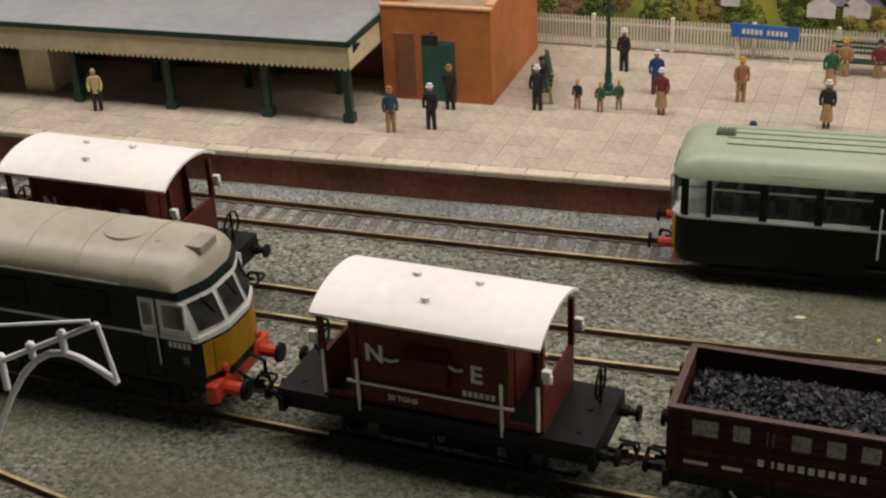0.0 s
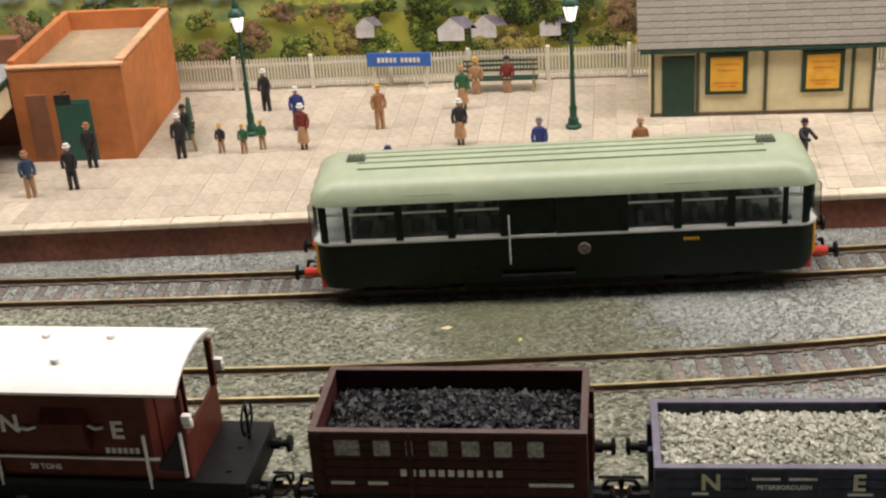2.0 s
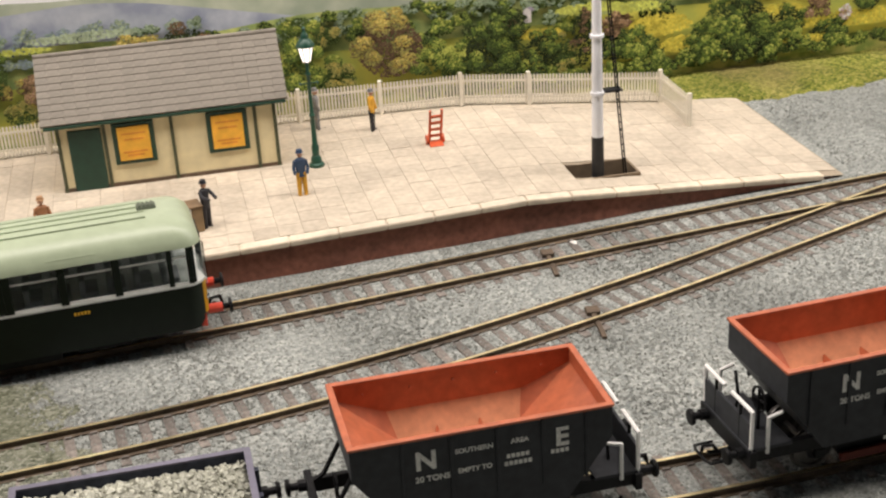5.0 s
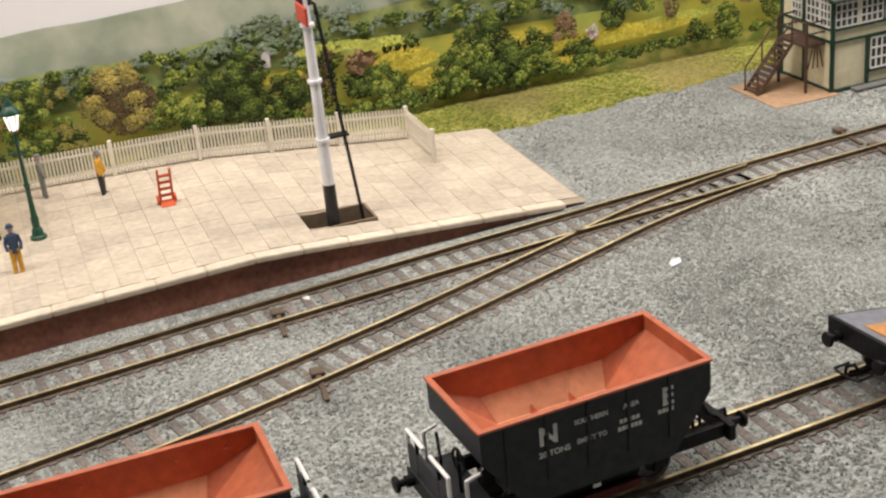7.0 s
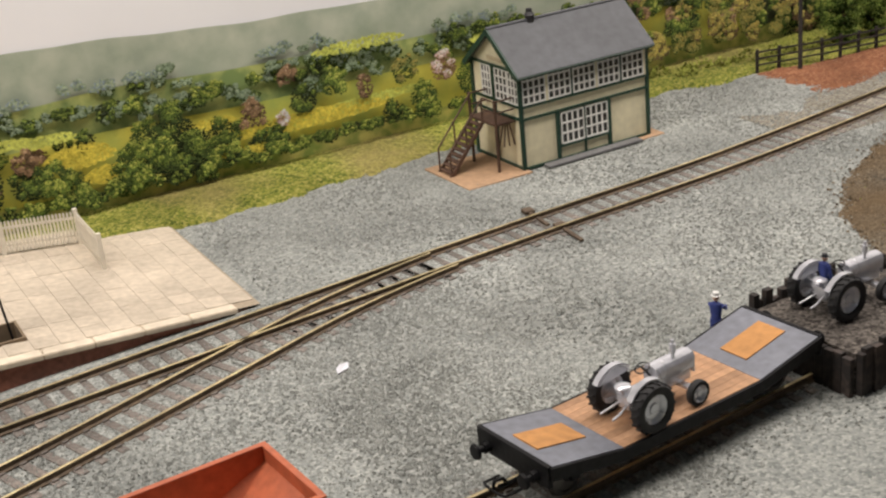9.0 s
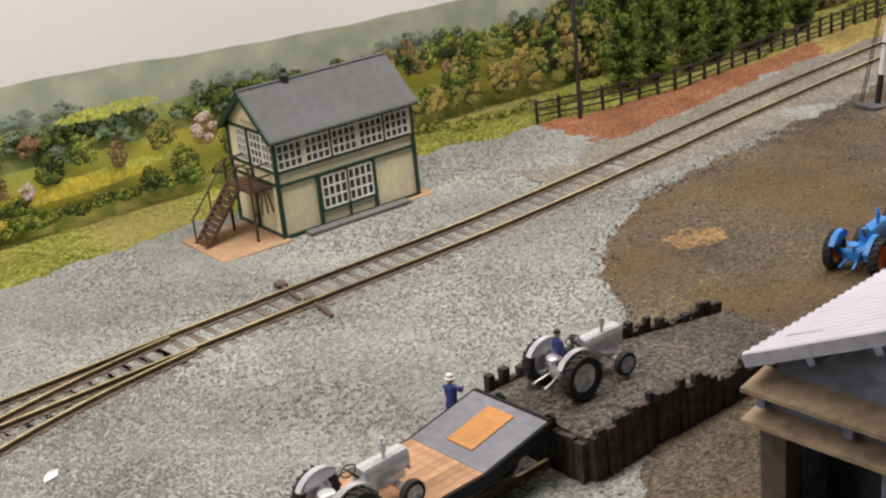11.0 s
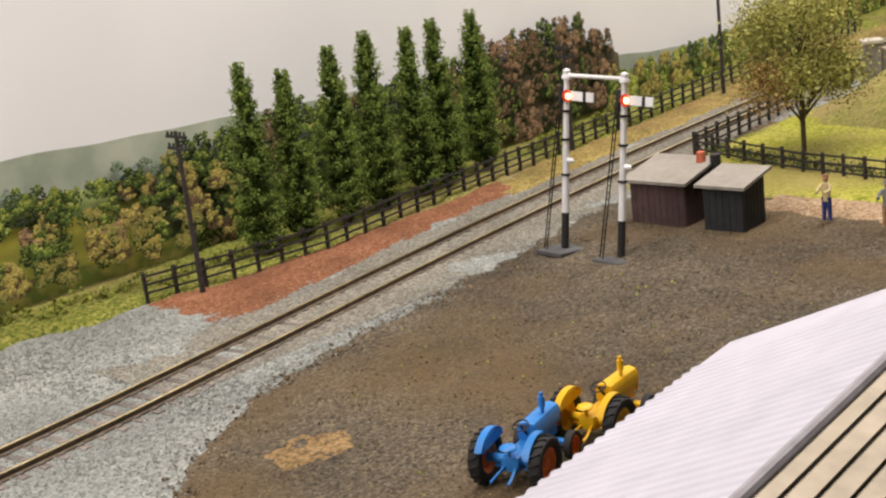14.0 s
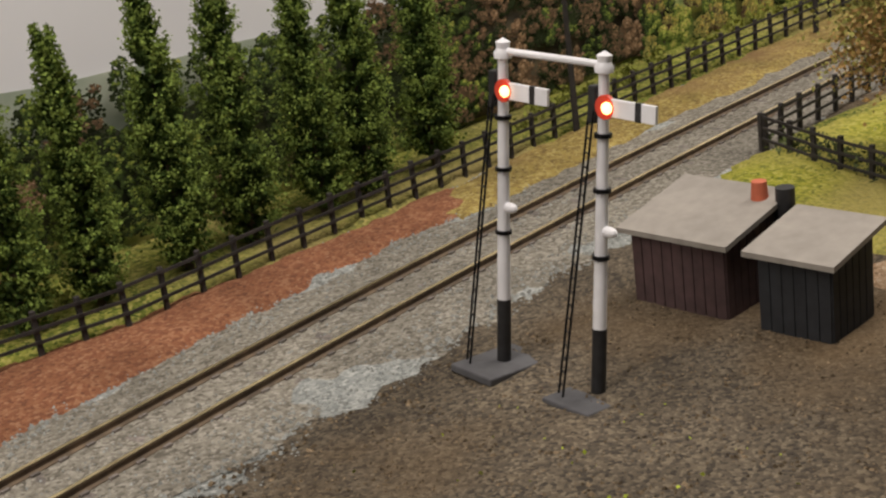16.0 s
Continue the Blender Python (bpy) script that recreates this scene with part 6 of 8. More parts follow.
def bench(x, y, rz):
    n = thing("bench", "dark green slatted platform bench", "bench", x, y, PZ, rz, group="platform benches")
    for z, yy in ((6.3, -3), (6.3, -1), (6.3, 1), (9, 2.4), (11.2, 2.8), (13.2, 3.1)):
        b = bm_new()
        box(b, -17, 17, yy - 0.8, yy + 0.8, z - 0.35, z + 0.35, 0.15)
        part("slat", b, GREEN, n)
    for s in (-15, 15):
        b = bm_new()
        prism(b, [(-4, 0), (-2.6, 0), (-2.2, 5.4), (1.4, 5.4), (2.2, 0), (3.6, 0), (2.8, 6), (4.2, 13.6), (3, 13.6), (1.6, 6.6), (-4, 6.4)], s - 0.5, s + 0.5, "x")
        part("bench_end", b, mat("bench_tan", (0.4, 0.3, 0.12), 0.6), n)


bench(25, 296, 0)
bench(-108, 243, -70)

# ---- model figures: plain one-piece shapes ----
SKIN = mat("figure_pink", (0.55, 0.32, 0.22), 0.6, scale=400)
COATS = {k: mat("figure_" + k, v, 0.65, scale=500, var=0.15) for k, v in dict(
    black=(0.02, 0.02, 0.025), blue=(0.03, 0.05, 0.22), maroon=(0.20, 0.03, 0.025), brown=(0.35, 0.16, 0.07), green=(0.03, 0.12, 0.05),
    tan=(0.42, 0.24, 0.12), yellow=(0.62, 0.33, 0.03), grey=(0.2, 0.2, 0.2), cream=(0.62, 0.5, 0.25), navy=(0.03, 0.06, 0.12), white=(0.7, 0.7, 0.68)).items()}


def figurine(x, y, coat, legs, hat, label, z=PZ, rz=0.0, h=1.0, skirt=False, sit=False, group="platform figures", reach=False):
    bm = bm_new()
    spans = []

    def mark(k):
        bm.faces.ensure_lookup_table()
        spans.append((len(bm.faces), k))
    if sit:
        for s in (-1, 1):
            tube(bm, [(s * 1.1, 1, 6.8), (s * 1.2, -3.6, 6.8), (s * 1.2, -3.8, 0.4)], 1.0, 8)
        base = 6.4
    elif skirt:
        lathe(bm, [(0, 4), (3.0, 4), (2.7, 7), (1.8, 12), (0, 12.2)], 12)
        for s in (-1, 1):
            rod(bm, (s * 1.0, 0, 0), (s * 1.0, 0, 5), 0.75, 0.8, 8)
        base = 11.0
    else:
        for s in (-1, 1):
            rod(bm, (s * 1.5, 0.3 * s, 0), (s * 1.1, 0, 11.5), 0.95, 1.4, 8)
            ball(bm, s * 1.5, -0.5, 0.5, 0.8, 0.9, 1.5, 0.6, 1)
        base = 10.5
    mark(1)
    lathe(bm, [(0, base - 1.2), (2.3, base - 1), (2.1, base + 2), (2.7, base + 6), (2.3, base + 7.6), (0.9, base + 8.3), (0, base + 8.4)], 12, Matrix.Diagonal((1, 0.68, 1, 1)))
    for s in (-1, 1):
        if reach:
            tube(bm, [(s * 2.5, 0, base + 7), (s * 3.0, -2.5, base + 4.8), (s * 1.8, -5.5, base + 4.2)], 0.8, 8)
        else:
            tube(bm, [(s * 2.5, 0, base + 7), (s * 3.3, -0.4, base + 3.4), (s * 2.8, -1.4, base + 0.4)], 0.8, 8)
    mark(0)
    ball(bm, 0, -0.2, base + 10.2, 1.55, 0.9, 1, 1.15, 2)
    mark(2)
    if hat:
        lathe(bm, [(0, 2.3), (1.3, 2.1), (1.5, 0.9), (2.0, 0.7), (1.5, 0.5), (0, 0.5)], 12, pose(0, -0.1, base + 10.2))
        mark(3)
    bm.faces.ensure_lookup_table()
    i = 0
    for end, k in spans:
        while i < end:
            bm.faces[i].material_index = k
            i += 1
    h *= 0.87
    bmesh.ops.scale(bm, vec=(h, h, h), verts=bm.verts)
    return single("figurine", bm, [COATS[coat], COATS[legs], SKIN, COATS[hat or "black"]], label, "figurine", x, y, z, rz, group, smooth=True)


FIG = "small painted model figure in "
for a in (
    (-80, 277, "black", "black", "white", FIG + "black suit by the fence", -20), (-60, 252, "blue", "navy", "white", FIG + "blue coat with a bag", 10),
    (-24, 251, "brown", "tan", "yellow", FIG + "rust-brown coat", 20), (47, 207, "blue", "navy", "grey", FIG + "blue overcoat and trousers", -10),
    (86, 204, "brown", "navy", "tan", FIG + "brown jacket with hat", 5), (147, 199, "black", "black", "black", FIG + "black bending to luggage", 40),
    (-104, 222, "black", "black", "white", FIG + "dark suit with pale hat", 0), (-155, 184, "navy", "tan", "brown", FIG + "dark blue jacket near the canopy", 30),
    (-140, 191, "black", "black", "white", FIG + "black uniform with white cap", 0), (-9, 181, "navy", "black", "navy", "model figure of a porter in blue holding a trolley", 0),
    (228, 286, "yellow", "black", "grey", FIG + "long mustard coat, arm out", 60), (204, 297, "grey", "grey", "grey", FIG + "grey standing at the fence", 90),
    (187, 219, "navy", "yellow", "navy", FIG + "dark blue top and tan trousers", 0), (-140, 214, "black", "black", "brown", FIG + "black at the green door", 0),
    (-290, 176, "cream", "black", None, FIG + "long cream coat under the canopy", 20)):
    x, y, c, l, hcol, lab, rz = a
    figurine(x, y, c, l, hcol, lab, rz=rz, reach=lab.endswith("trolley") or lab.endswith("luggage"))
for x, y, c, hcol, lab in ((-53, 229, "maroon", "white", "maroon coat and white hat"), (13, 230, "black", "white", "black dress with white hat"), (10, 272, "green", "tan", "green dress")):
    figurine(x, y, c, "tan", hcol, FIG + lab, skirt=True)
for x, y in ((-88, 227), (-78, 226), (-71, 230)):
    figurine(x, y, "green" if x > -80 else "black", "tan", "yellow", "small painted model figure of child size in dark green", h=0.66)
figurine(28, 296, "maroon", "tan", "black", FIG + "pink-brown sitting on the bench", sit=True)
figurine(14, 295, "tan", "tan", "yellow", FIG + "tan sitting on the bench", sit=True)
figurine(-108, 243, "black", "black", "black", FIG + "black sitting by the outbuilding wall", sit=True, rz=-70)
figurine(527, 54, "blue", "blue", "white", "model figure of a worker in blue overalls beside the ramp", z=0, rz=120, reach=True, group="yard figures")


# ---- luggage and trolleys ----
def sack_truck(x, y, rz, material, label, lean=20):
    t = thing("sack_truck", label, "trolley", x, y, PZ + 0.3, rz, group="platform trolleys")
    m = Matrix.Translation((0, 0, 2.0)) @ Matrix.Rotation(radians(lean), 4, "X")
    for s in (-2.6, 2.6):
        b = bm_new()
        box(b, s - 0.5, s + 0.5, -0.5, 0.5, -1, 16, 0.15, m)
        part("side_rail", b, material, t)
        b = bm_new()
        lathe(b, [(0, -0.5), (2, -0.5), (2, 0.5), (0, 0.5)], 14, pose(s * 1.35, 0.6, 1.9, 0, 90, 0))
        part("wheel", b, material, t)
    for z in (2, 5.5, 9, 12.5):
        b = bm_new()
        box(b, -2.6, 2.6, -0.4, 0.4, z - 0.6, z + 0.6, 0.1, m)
        part("cross_bar", b, material, t)
    b = bm_new()
    box(b, -3, 3, -4.5, 0, -1.2, -0.5, 0.1, m)
    part("toe_plate", b, material, t)


sack_truck(251, 258, 0, mat("trolley_orange", (0.62, 0.10, 0.03), 0.5), "orange-red sack truck standing on the platform")
sack_truck(-3, 175, 60, mat("trolley_dark", (0.05, 0.035, 0.03), 0.6), "dark tilted sack truck held by a porter figure", 60)
cr = thing("luggage_crate", "light brown wooden luggage crate on the platform", "crate", 140, 198, PZ, 12)
part("body", box(bm_new(), -5, 5, -4, 4, 0.1, 10, 0.4), mat("crate_tan", (0.25, 0.17, 0.09), 0.75), cr)
part("lid", box(bm_new(), -5.3, 5.3, -4.3, 4.3, 10, 11, 0.3), mat("crate_lid", (0.2, 0.13, 0.07), 0.75), cr)

# ---- platform signal ----
SIG_W = mat("signal_white", (0.82, 0.82, 0.84), 0.45, scale=300, var=0.04, bump=0.04)
ps = thing("semaphore_signal", "tall white platform semaphore signal with black foot and ladder", "signal", 309, 207, 11.2)
b = bm_new()
rod(b, (0, 0, -7.8), (0, 0, 16), 2.7, 2.5, 16)
part("foot", b, BLACK, ps, "black painted foot", True)
b = bm_new()
rod(b, (0, 0, 16), (0, 0, 95), 2.45, 1.7, 16)
for z in (34, 58, 80):
    rod(b, (0, 0, z), (0, 0, z + 1.2), 2.9, 2.9, 16)
part("post", b, SIG_W, ps, smooth=True)
b = bm_new()
lathe(b, [(0, 95), (2.2, 95), (2.0, 97), (0.8, 98), (0.7, 100), (1.2, 101), (0, 102.5)], 14)
part("finial", b, RED, ps, "red finial", True)
b = bm_new()
box(b, -3.4, -2.4, -13, 1, 83, 90, 0.2, Matrix.Translation((0, 0, 0)))
part("arm", b, RED, ps, "red signal arm")
b = bm_new()
box(b, -2.5, 2.8, -1.5, 3.4, 88, 95.4, 0.5)
part("lamp", b, BLACK, ps)
for dy in (-1.6, 1.6):
    b = bm_new()
    rod(b, (13.8, 4 + dy, -7.8), (4.5, 3 + dy, 88), 0.35, seg=6)
    part("ladder_side", b, IRON, ps)
for k in range(26):
    z = 3 + k * 3.3
    xx = 13 - 8.5 * z / 88
    b = bm_new()
    rod(b, (xx, 2.4 - z / 88, z), (xx, 5.6 - z / 88, z), 0.25, seg=5)
    part("ladder_rung", b, IRON, ps)
b = bm_new()
box(b, 2, 11, 0, 5, 34, 34.8, 0.1)
part("stage", b, IRON, ps)
# ---- signal box ----
BOX_CREAM = mat("box_cream", (0.72, 0.66, 0.46), 0.65, scale=260, var=0.06, bump=0.12)
BOX_GREEN = mat("box_green", (0.012, 0.045, 0.028), 0.5, scale=300, var=0.12, bump=0.06)
BOX_SLATE = mat("box_slate", (0.115, 0.12, 0.13), 0.75, scale=220, var=0.1, bump=0.1, rand=0.1)
BOX_GLASS = mat("box_window_dark", (0.055, 0.055, 0.05), 0.15, scale=250, var=0.3, bump=0)
BROWN = mat("stair_brown", (0.10, 0.055, 0.035), 0.75, scale=300, var=0.2, bump=0.2)
SAND = mat("sand_base", (0.42, 0.27, 0.16), 0.9, scale=300, var=0.12, bump=0.2)


def bar_window(parent, x0, x1, z0, z1, nx, nz, face, y):
    """A white-barred window on the front (face 0) or the gable end (face 1, x0..x1 along depth)."""
    w = bm_new()
    if face == 0:
        box(w, x0, x1, y - 0.1, y + 0.3, z0, z1)
    else:
        box(w, y - 0.1, y + 0.3, x0, x1, z0, z1)
    win = part("window", w, BOX_GLASS, parent, "dark panes with white glazing bars")
    b = bm_new()
    bars2 = [(x0 + (x1 - x0) * i / nx, None) for i in range(nx + 1)] + [(None, z0 + (z1 - z0) * i / nz) for i in range(nz + 1)]
    for x, z in bars2:
        t = 0.38
        a = (x - t, x + t, z0, z1) if z is None else (x0, x1, z - t, z + t)
        if face == 0:
            box(b, a[0], a[1], y - 0.55, y, a[2], a[3])
        else:
            box(b, y - 0.55, y, a[0], a[1], a[2], a[3])
    part("glazing_bar", b, WHITE, win)
    return win


sb = thing("signal_box", "cream and dark green model signal box with grey slate roof", "signal box", 575, 252, 0.2, 1.5)
LX, DY = 75.0, 42.0
b = bm_new()
box(b, 0.6, LX - 0.6, 0.6, DY, 0, 48.5, 0.2)
part("wall", b, BOX_CREAM, sb, "cream boarded walls")
for s in (0, 1):
    b = bm_new()
    x = 0.6 if s == 0 else LX - 1.4
    prism(b, [(0.6, 48), (DY, 48), (DY / 2, 65)], x, x + 0.8, "x")
    part("gable", b, BOX_CREAM, sb)
for x in (0, 20.5, LX - 24, LX):
    full = x in (0, LX)
    b = bm_new()
    box(b, x - 0.9, x + 0.9, -0.4, 0.9, 0, 48.5 if full else 24.5)
    part("corner_post", b, BOX_GREEN, sb)
for y in (0.2, 23, DY):
    b = bm_new()
    box(b, -0.4, 0.9, y - 0.9, y + 0.9, 0, 48.5)
    part("side_post", b, BOX_GREEN, sb)
for z in (0.2, 24.5, 30.5, 47.6):
    b = bm_new()
    box(b, 0, LX, -0.5, 0.8, z, z + 1.1)
    part("rail", b, BOX_GREEN, sb)
    b = bm_new()
    box(b, -0.5, 0.8, 0, DY, z, z + 1.1)
    part("rail", b, BOX_GREEN, sb)
for i in range(5):
    x0 = 1.5 + i * 14.6
    bar_window(sb, x0, x0 + 12.8, 32.2, 47.2, 4, 4, 0, 0.3)
    b = bm_new()
    box(b, x0 + 13.0, x0 + 14.2, -0.3, 0.7, 31.5, 47.6)
    part("mullion", b, BOX_GREEN if i % 2 else BOX_CREAM, sb)
for i in range(2):
    bar_window(sb, 22.5 + i * 14.3, 35.6 + i * 14.3, 8.2, 23.4, 4, 3, 0, 0.3)
b = bm_new()
box(b, 21.5, 51.5, -0.5, 0.6, 6.6, 7.8)
box(b, 35.8, 36.6, -0.5, 0.6, 1, 24)
part("window_sill", b, BOX_GREEN, sb)
for a, c in ((2.0, 10.0), (11.0, 21.0), (25.5, 33)):
    bar_window(sb, a, c, 32.2, 47.2, 3, 4, 1, 0.3)
part("nameplate", box(bm_new(), -0.2, 0.3, 14, 27, 50.4, 52.4), mat("nameplate_tan", (0.5, 0.42, 0.28), 0.7), sb)
for s in (-1, 1):
    a = math.atan2(17, DY / 2)
    rm = Matrix.Translation((0, DY / 2, 66.3)) @ Matrix.Rotation(a if s < 0 else -a, 4, "X")
    b = bm_new()
    box(b, -3, LX + 3, -31 if s < 0 else 0, 0 if s < 0 else 31, -1.0, 0.0, 0, rm)
    part("roof", b, BOX_SLATE, sb, "smooth dark slate roof")
    b = bm_new()
    box(b, -3.4, -2.4, -31 if s < 0 else 0, 0 if s < 0 else 31, -2.2, 0.3, 0, rm)
    part("bargeboard", b, BOX_GREEN, sb)
    b = bm_new()
    box(b, -3, LX + 3, (-31.6 if s < 0 else 30.4), (-30.4 if s < 0 else 31.6), -1.8, -0.3, 0, rm)
    part("gutter", b, BOX_GREEN, sb)
b = bm_new()
rod(b, (-3, DY / 2, 66.4), (LX + 3, DY / 2, 66.4), 0.8)
part("ridge", b, BOX_SLATE, sb)
b = bm_new()
lathe(b, [(2.2, 0), (2.2, 3), (2.8, 3.4), (1.6, 5), (1.5, 6.5), (0, 6.8)], 10, pose(22, DY / 2, 65))
part("stove_pipe", b, BLACK, sb)
# stairs run down and away from the gable end
b = bm_new()
box(b, -11, 0, 6, 30, 23.0, 24.2)
part("landing", b, BROWN, sb)
for x, y in ((-10.4, 6.6), (-10.4, 29.4)):
    b = bm_new()
    box(b, x - 0.55, x + 0.55, y - 0.55, y + 0.55, 0, 35.5)
    part("landing_post", b, BROWN, sb)
for z in (29.5, 35):
    b = bm_new()
    tube(b, [(0, 6.6, z), (-10.4, 6.6, z), (-10.4, 17, z)], 0.45, 6)
    tube(b, [(-10.4, 29.4, z), (0, 29.4, z)], 0.45, 6)
    part("landing_rail", b, BROWN, sb)
b = bm_new()
for k in range(4):
    tube(b, [(-9.5 + k * 3, 6.6, 12), (-6.5 + k * 1.2, 6.6, 23)], 0.4, 5)
part("landing_brace", b, BROWN, sb)
for y in (17.5, 28.5):
    b = bm_new()
    prism(b, [(-11, 24), (-9, 24), (-29.5, 0), (-31.8, 0)], y - 0.5, y + 0.5)
    part("stringer", b, BROWN, sb)
    b = bm_new()
    tube(b, [(-10.4, y, 35), (-30.5, y, 12)], 0.5, 6)
    for q in (0.0, 0.5, 1.0):
        tube(b, [(-11 - 19.5 * q, y, 24 - 23 * q), (-11 - 19.5 * q, y, 34.5 - 22.6 * q)], 0.45, 6)
    part("handrail", b, BROWN, sb)
for k in range(10):
    b = bm_new()
    box(b, -13.8 - k * 1.9, -10.9 - k * 1.9, 18, 28, 21.6 - k * 2.25, 22.2 - k * 2.25)
    part("tread", b, BROWN, sb)
single("base_slab", box(bm_new(), -34, 1.5, -4, 38, -0.4, 0.5, 0.2), SAND, "thin sandy base slab at the foot of the signal box stairs", "slab", 575, 252, 0, 1.5, kind="structure")
single("base_strip", box(bm_new(), 66, 82, -4, 12, -0.4, 0.5, 0.2), SAND, "corner of sandy base beside the signal box", "slab", 575, 252, 0, 1.5, kind="structure")
single("footway", box(bm_new(), 10, 66, -6.5, -1.2, 0.2, 1.6, 0.3), mat("footway_grey", (0.14, 0.14, 0.14), 0.85), "dark grey footway along the signal box", "kerb", 575, 252, 0, 1.5, kind="structure")

# ---- pair of semaphores on a gantry ----
RED_LIT = glow("signal_light", (1.0, 0.42, 0.16), 7.0)
tw = thing("semaphore_pair", "two white semaphore posts joined by a bar, red lights lit", "signal", 892, 176.5, 0)
tw.rotation_euler = (radians(2.2), radians(6.4), 0)
gap_x, gap_y = 1.5, -29.0
for px, py in ((0, 0), (gap_x, gap_y)):
    b = bm_new()
    box(b, px - 11, px + 9, py - 7, py + 7, -0.4, 1.6, 0.4)
    part("base_plate", b, mat("plate_grey", (0.09, 0.09, 0.095), 0.8), tw, "dark grey base")
    b = bm_new()
    rod(b, (px, py, 1.2), (px, py, 17), 1.7, 1.65, 14)
    part("foot", b, BLACK, tw, "black foot", True)
    b = bm_new()
    rod(b, (px, py, 17), (px, py, 74), 1.6, 1.15, 14)
    part("post", b, SIG_W, tw, smooth=True)
    b = bm_new()
    for z in (33, 48, 60):
        rod(b, (px, py, z), (px, py, z + 0.9), 2.0, 2.0, 12)
    part("band", b, IRON, tw)
    b = bm_new()
    lathe(b, [(0, 73.5), (2.0, 73.8), (2.1, 75), (1.5, 76), (1.7, 77.4), (0, 78.4)], 14, Matrix.Translation((px, py, 0)))
    part("finial", b, SIG_W, tw, smooth=True)
    arm = part("arm", box(bm_new(), px - 2.2, px - 1.4, py - 16, py - 4, 65.2, 69.0, 0.1), SIG_W, tw, "white arm with black stripe")
    part("stripe", box(bm_new(), px - 2.3, px - 1.3, py - 12.2, py - 10.6, 65.1, 69.1), BLACK, arm)
    b = bm_new()
    lathe(b, [(0, -0.5), (2.6, -0.5), (2.6, 0.5), (0, 0.5)], 16, Matrix.Translation((px - 1.8, py - 2.2, 67)) @ Matrix.Rotation(radians(90), 4, "Y"))
    part("spectacle", b, RED, tw, "red spectacle")
    b = bm_new()
    ball(b, px - 2.6, py - 3.2, 67, 1.35, 0.7, 1, 1, 2)
    part("light", b, RED_LIT, tw, "lit orange-red light", True)
    b = bm_new()
    box(b, px - 1.8, px + 1.2, py + 0.8, py + 3.0, 63, 71, 0.3)
    part("lamp_case", b, BLACK, tw)
    b = bm_new()
    ball(b, px, py - 2.2, 39.5, 1.6, 0.8, 1.4, 0.8, 2)
    rod(b, (px, py - 3.6, 39.5), (px, py, 39.5), 0.5, seg=6)
    part("balance_weight", b, SIG_W, tw)
    for d in (-1.2, 1.2):
        b = bm_new()
        rod(b, (px - 7 + d * 0.5, py + 5 + d, 1), (px - 1.8 + d * 0.5, py + 1.8 + d, 66), 0.28, seg=6)
        part("ladder_side", b, IRON, tw)
    for k in range(20):
        t = (k + 1) / 21
        c = Vector((px - 7 + 5.2 * t, py + 5 - 3.2 * t, 1 + 65 * t))
        b = bm_new()
        rod(b, c + Vector((-0.6, -1.2, 0)), c + Vector((0.6, 1.2, 0)), 0.2, seg=5)
        part("ladder_rung", b, IRON, tw)
b = bm_new()
rod(b, (0, 0, 75.4), (gap_x, gap_y, 75.4), 0.8, seg=10)
part("crossbar", b, SIG_W, tw, "white bar between the posts")


# ---- platelayers' sheds ----
def shed(x, y, sx, sy, h0, h1, wall, label, rz=0.0):
    s = thing("lineside_shed", label, "shed", x, y, 0.6, rz, group="lineside sheds")
    n = int(sy / 3)
    for x2, nm in ((0, "front_wall"), (sx - 1, "back_wall")):
        h = h0 if x2 == 0 else h1
        b = bm_new()
        box(b, x2, x2 + 1, 0, sy, 0, h)
        part(nm, b, wall, s)
    for y2 in (0.0, sy - 1):
        b = bm_new()
        prism(b, [(1, 0), (sx - 1, 0), (sx - 1, h1), (1, h0)], y2, y2 + 1)
        part("side_wall", b, wall, s)
    for k in range(n):
        b = bm_new()
        box(b, -0.35, 0.1, k * sy / n + 0.15, (k + 1) * sy / n - 0.15, 0, h0)
        part("board", b, wall, s)
    for k in range(int(sx / 3)):
        b = bm_new()
        t = (k + 0.5) / int(sx / 3)
        box(b, k * 3 + 0.2, k * 3 + 2.8, -0.3, 0.1, 0, h0 + (h1 - h0) * t - 0.6)
        part("board", b, wall, s)
    b = bm_new()
    prism(b, [(-3, h0 - 0.9), (sx + 3, h1 + 0.9), (sx + 3, h1 + 2.2), (-3, h0 + 0.5)], -2.5, sy + 2.5)
    part("roof", b, mat("shed_roof", (0.30, 0.275, 0.24), 0.8, scale=250, var=0.08, bump=0.1), s, "pale felt lean-to roof")
    return s


sA = shed(940, 147, 24, 28, 20.0, 23.5, mat("shed_maroon", (0.085, 0.05, 0.05), 0.8, scale=300, var=0.15, bump=0.15), "dull maroon boarded lineside shed with pale roof", 3)
b = bm_new()
rod(b, (22, -3.2, 0), (22, -3.2, 28), 2.6, 2.4, 14)
pp = part("stove_flue", b, BLACK, sA, "black flue", True)
b = bm_new()
rod(b, (21, 3.5, 22.5), (21, 3.5, 29), 2.4, 1.9, 14)
part("chimney_pot", b, mat("terracotta", (0.55, 0.14, 0.07), 0.7), sA, "terracotta chimney pot", True)
shed(941.5, 118.5, 19, 19, 20.0, 22.0, mat("shed_black", (0.022, 0.024, 0.028), 0.75, scale=300, var=0.2, bump=0.15), "black boarded lineside shed with pale roof", 4)

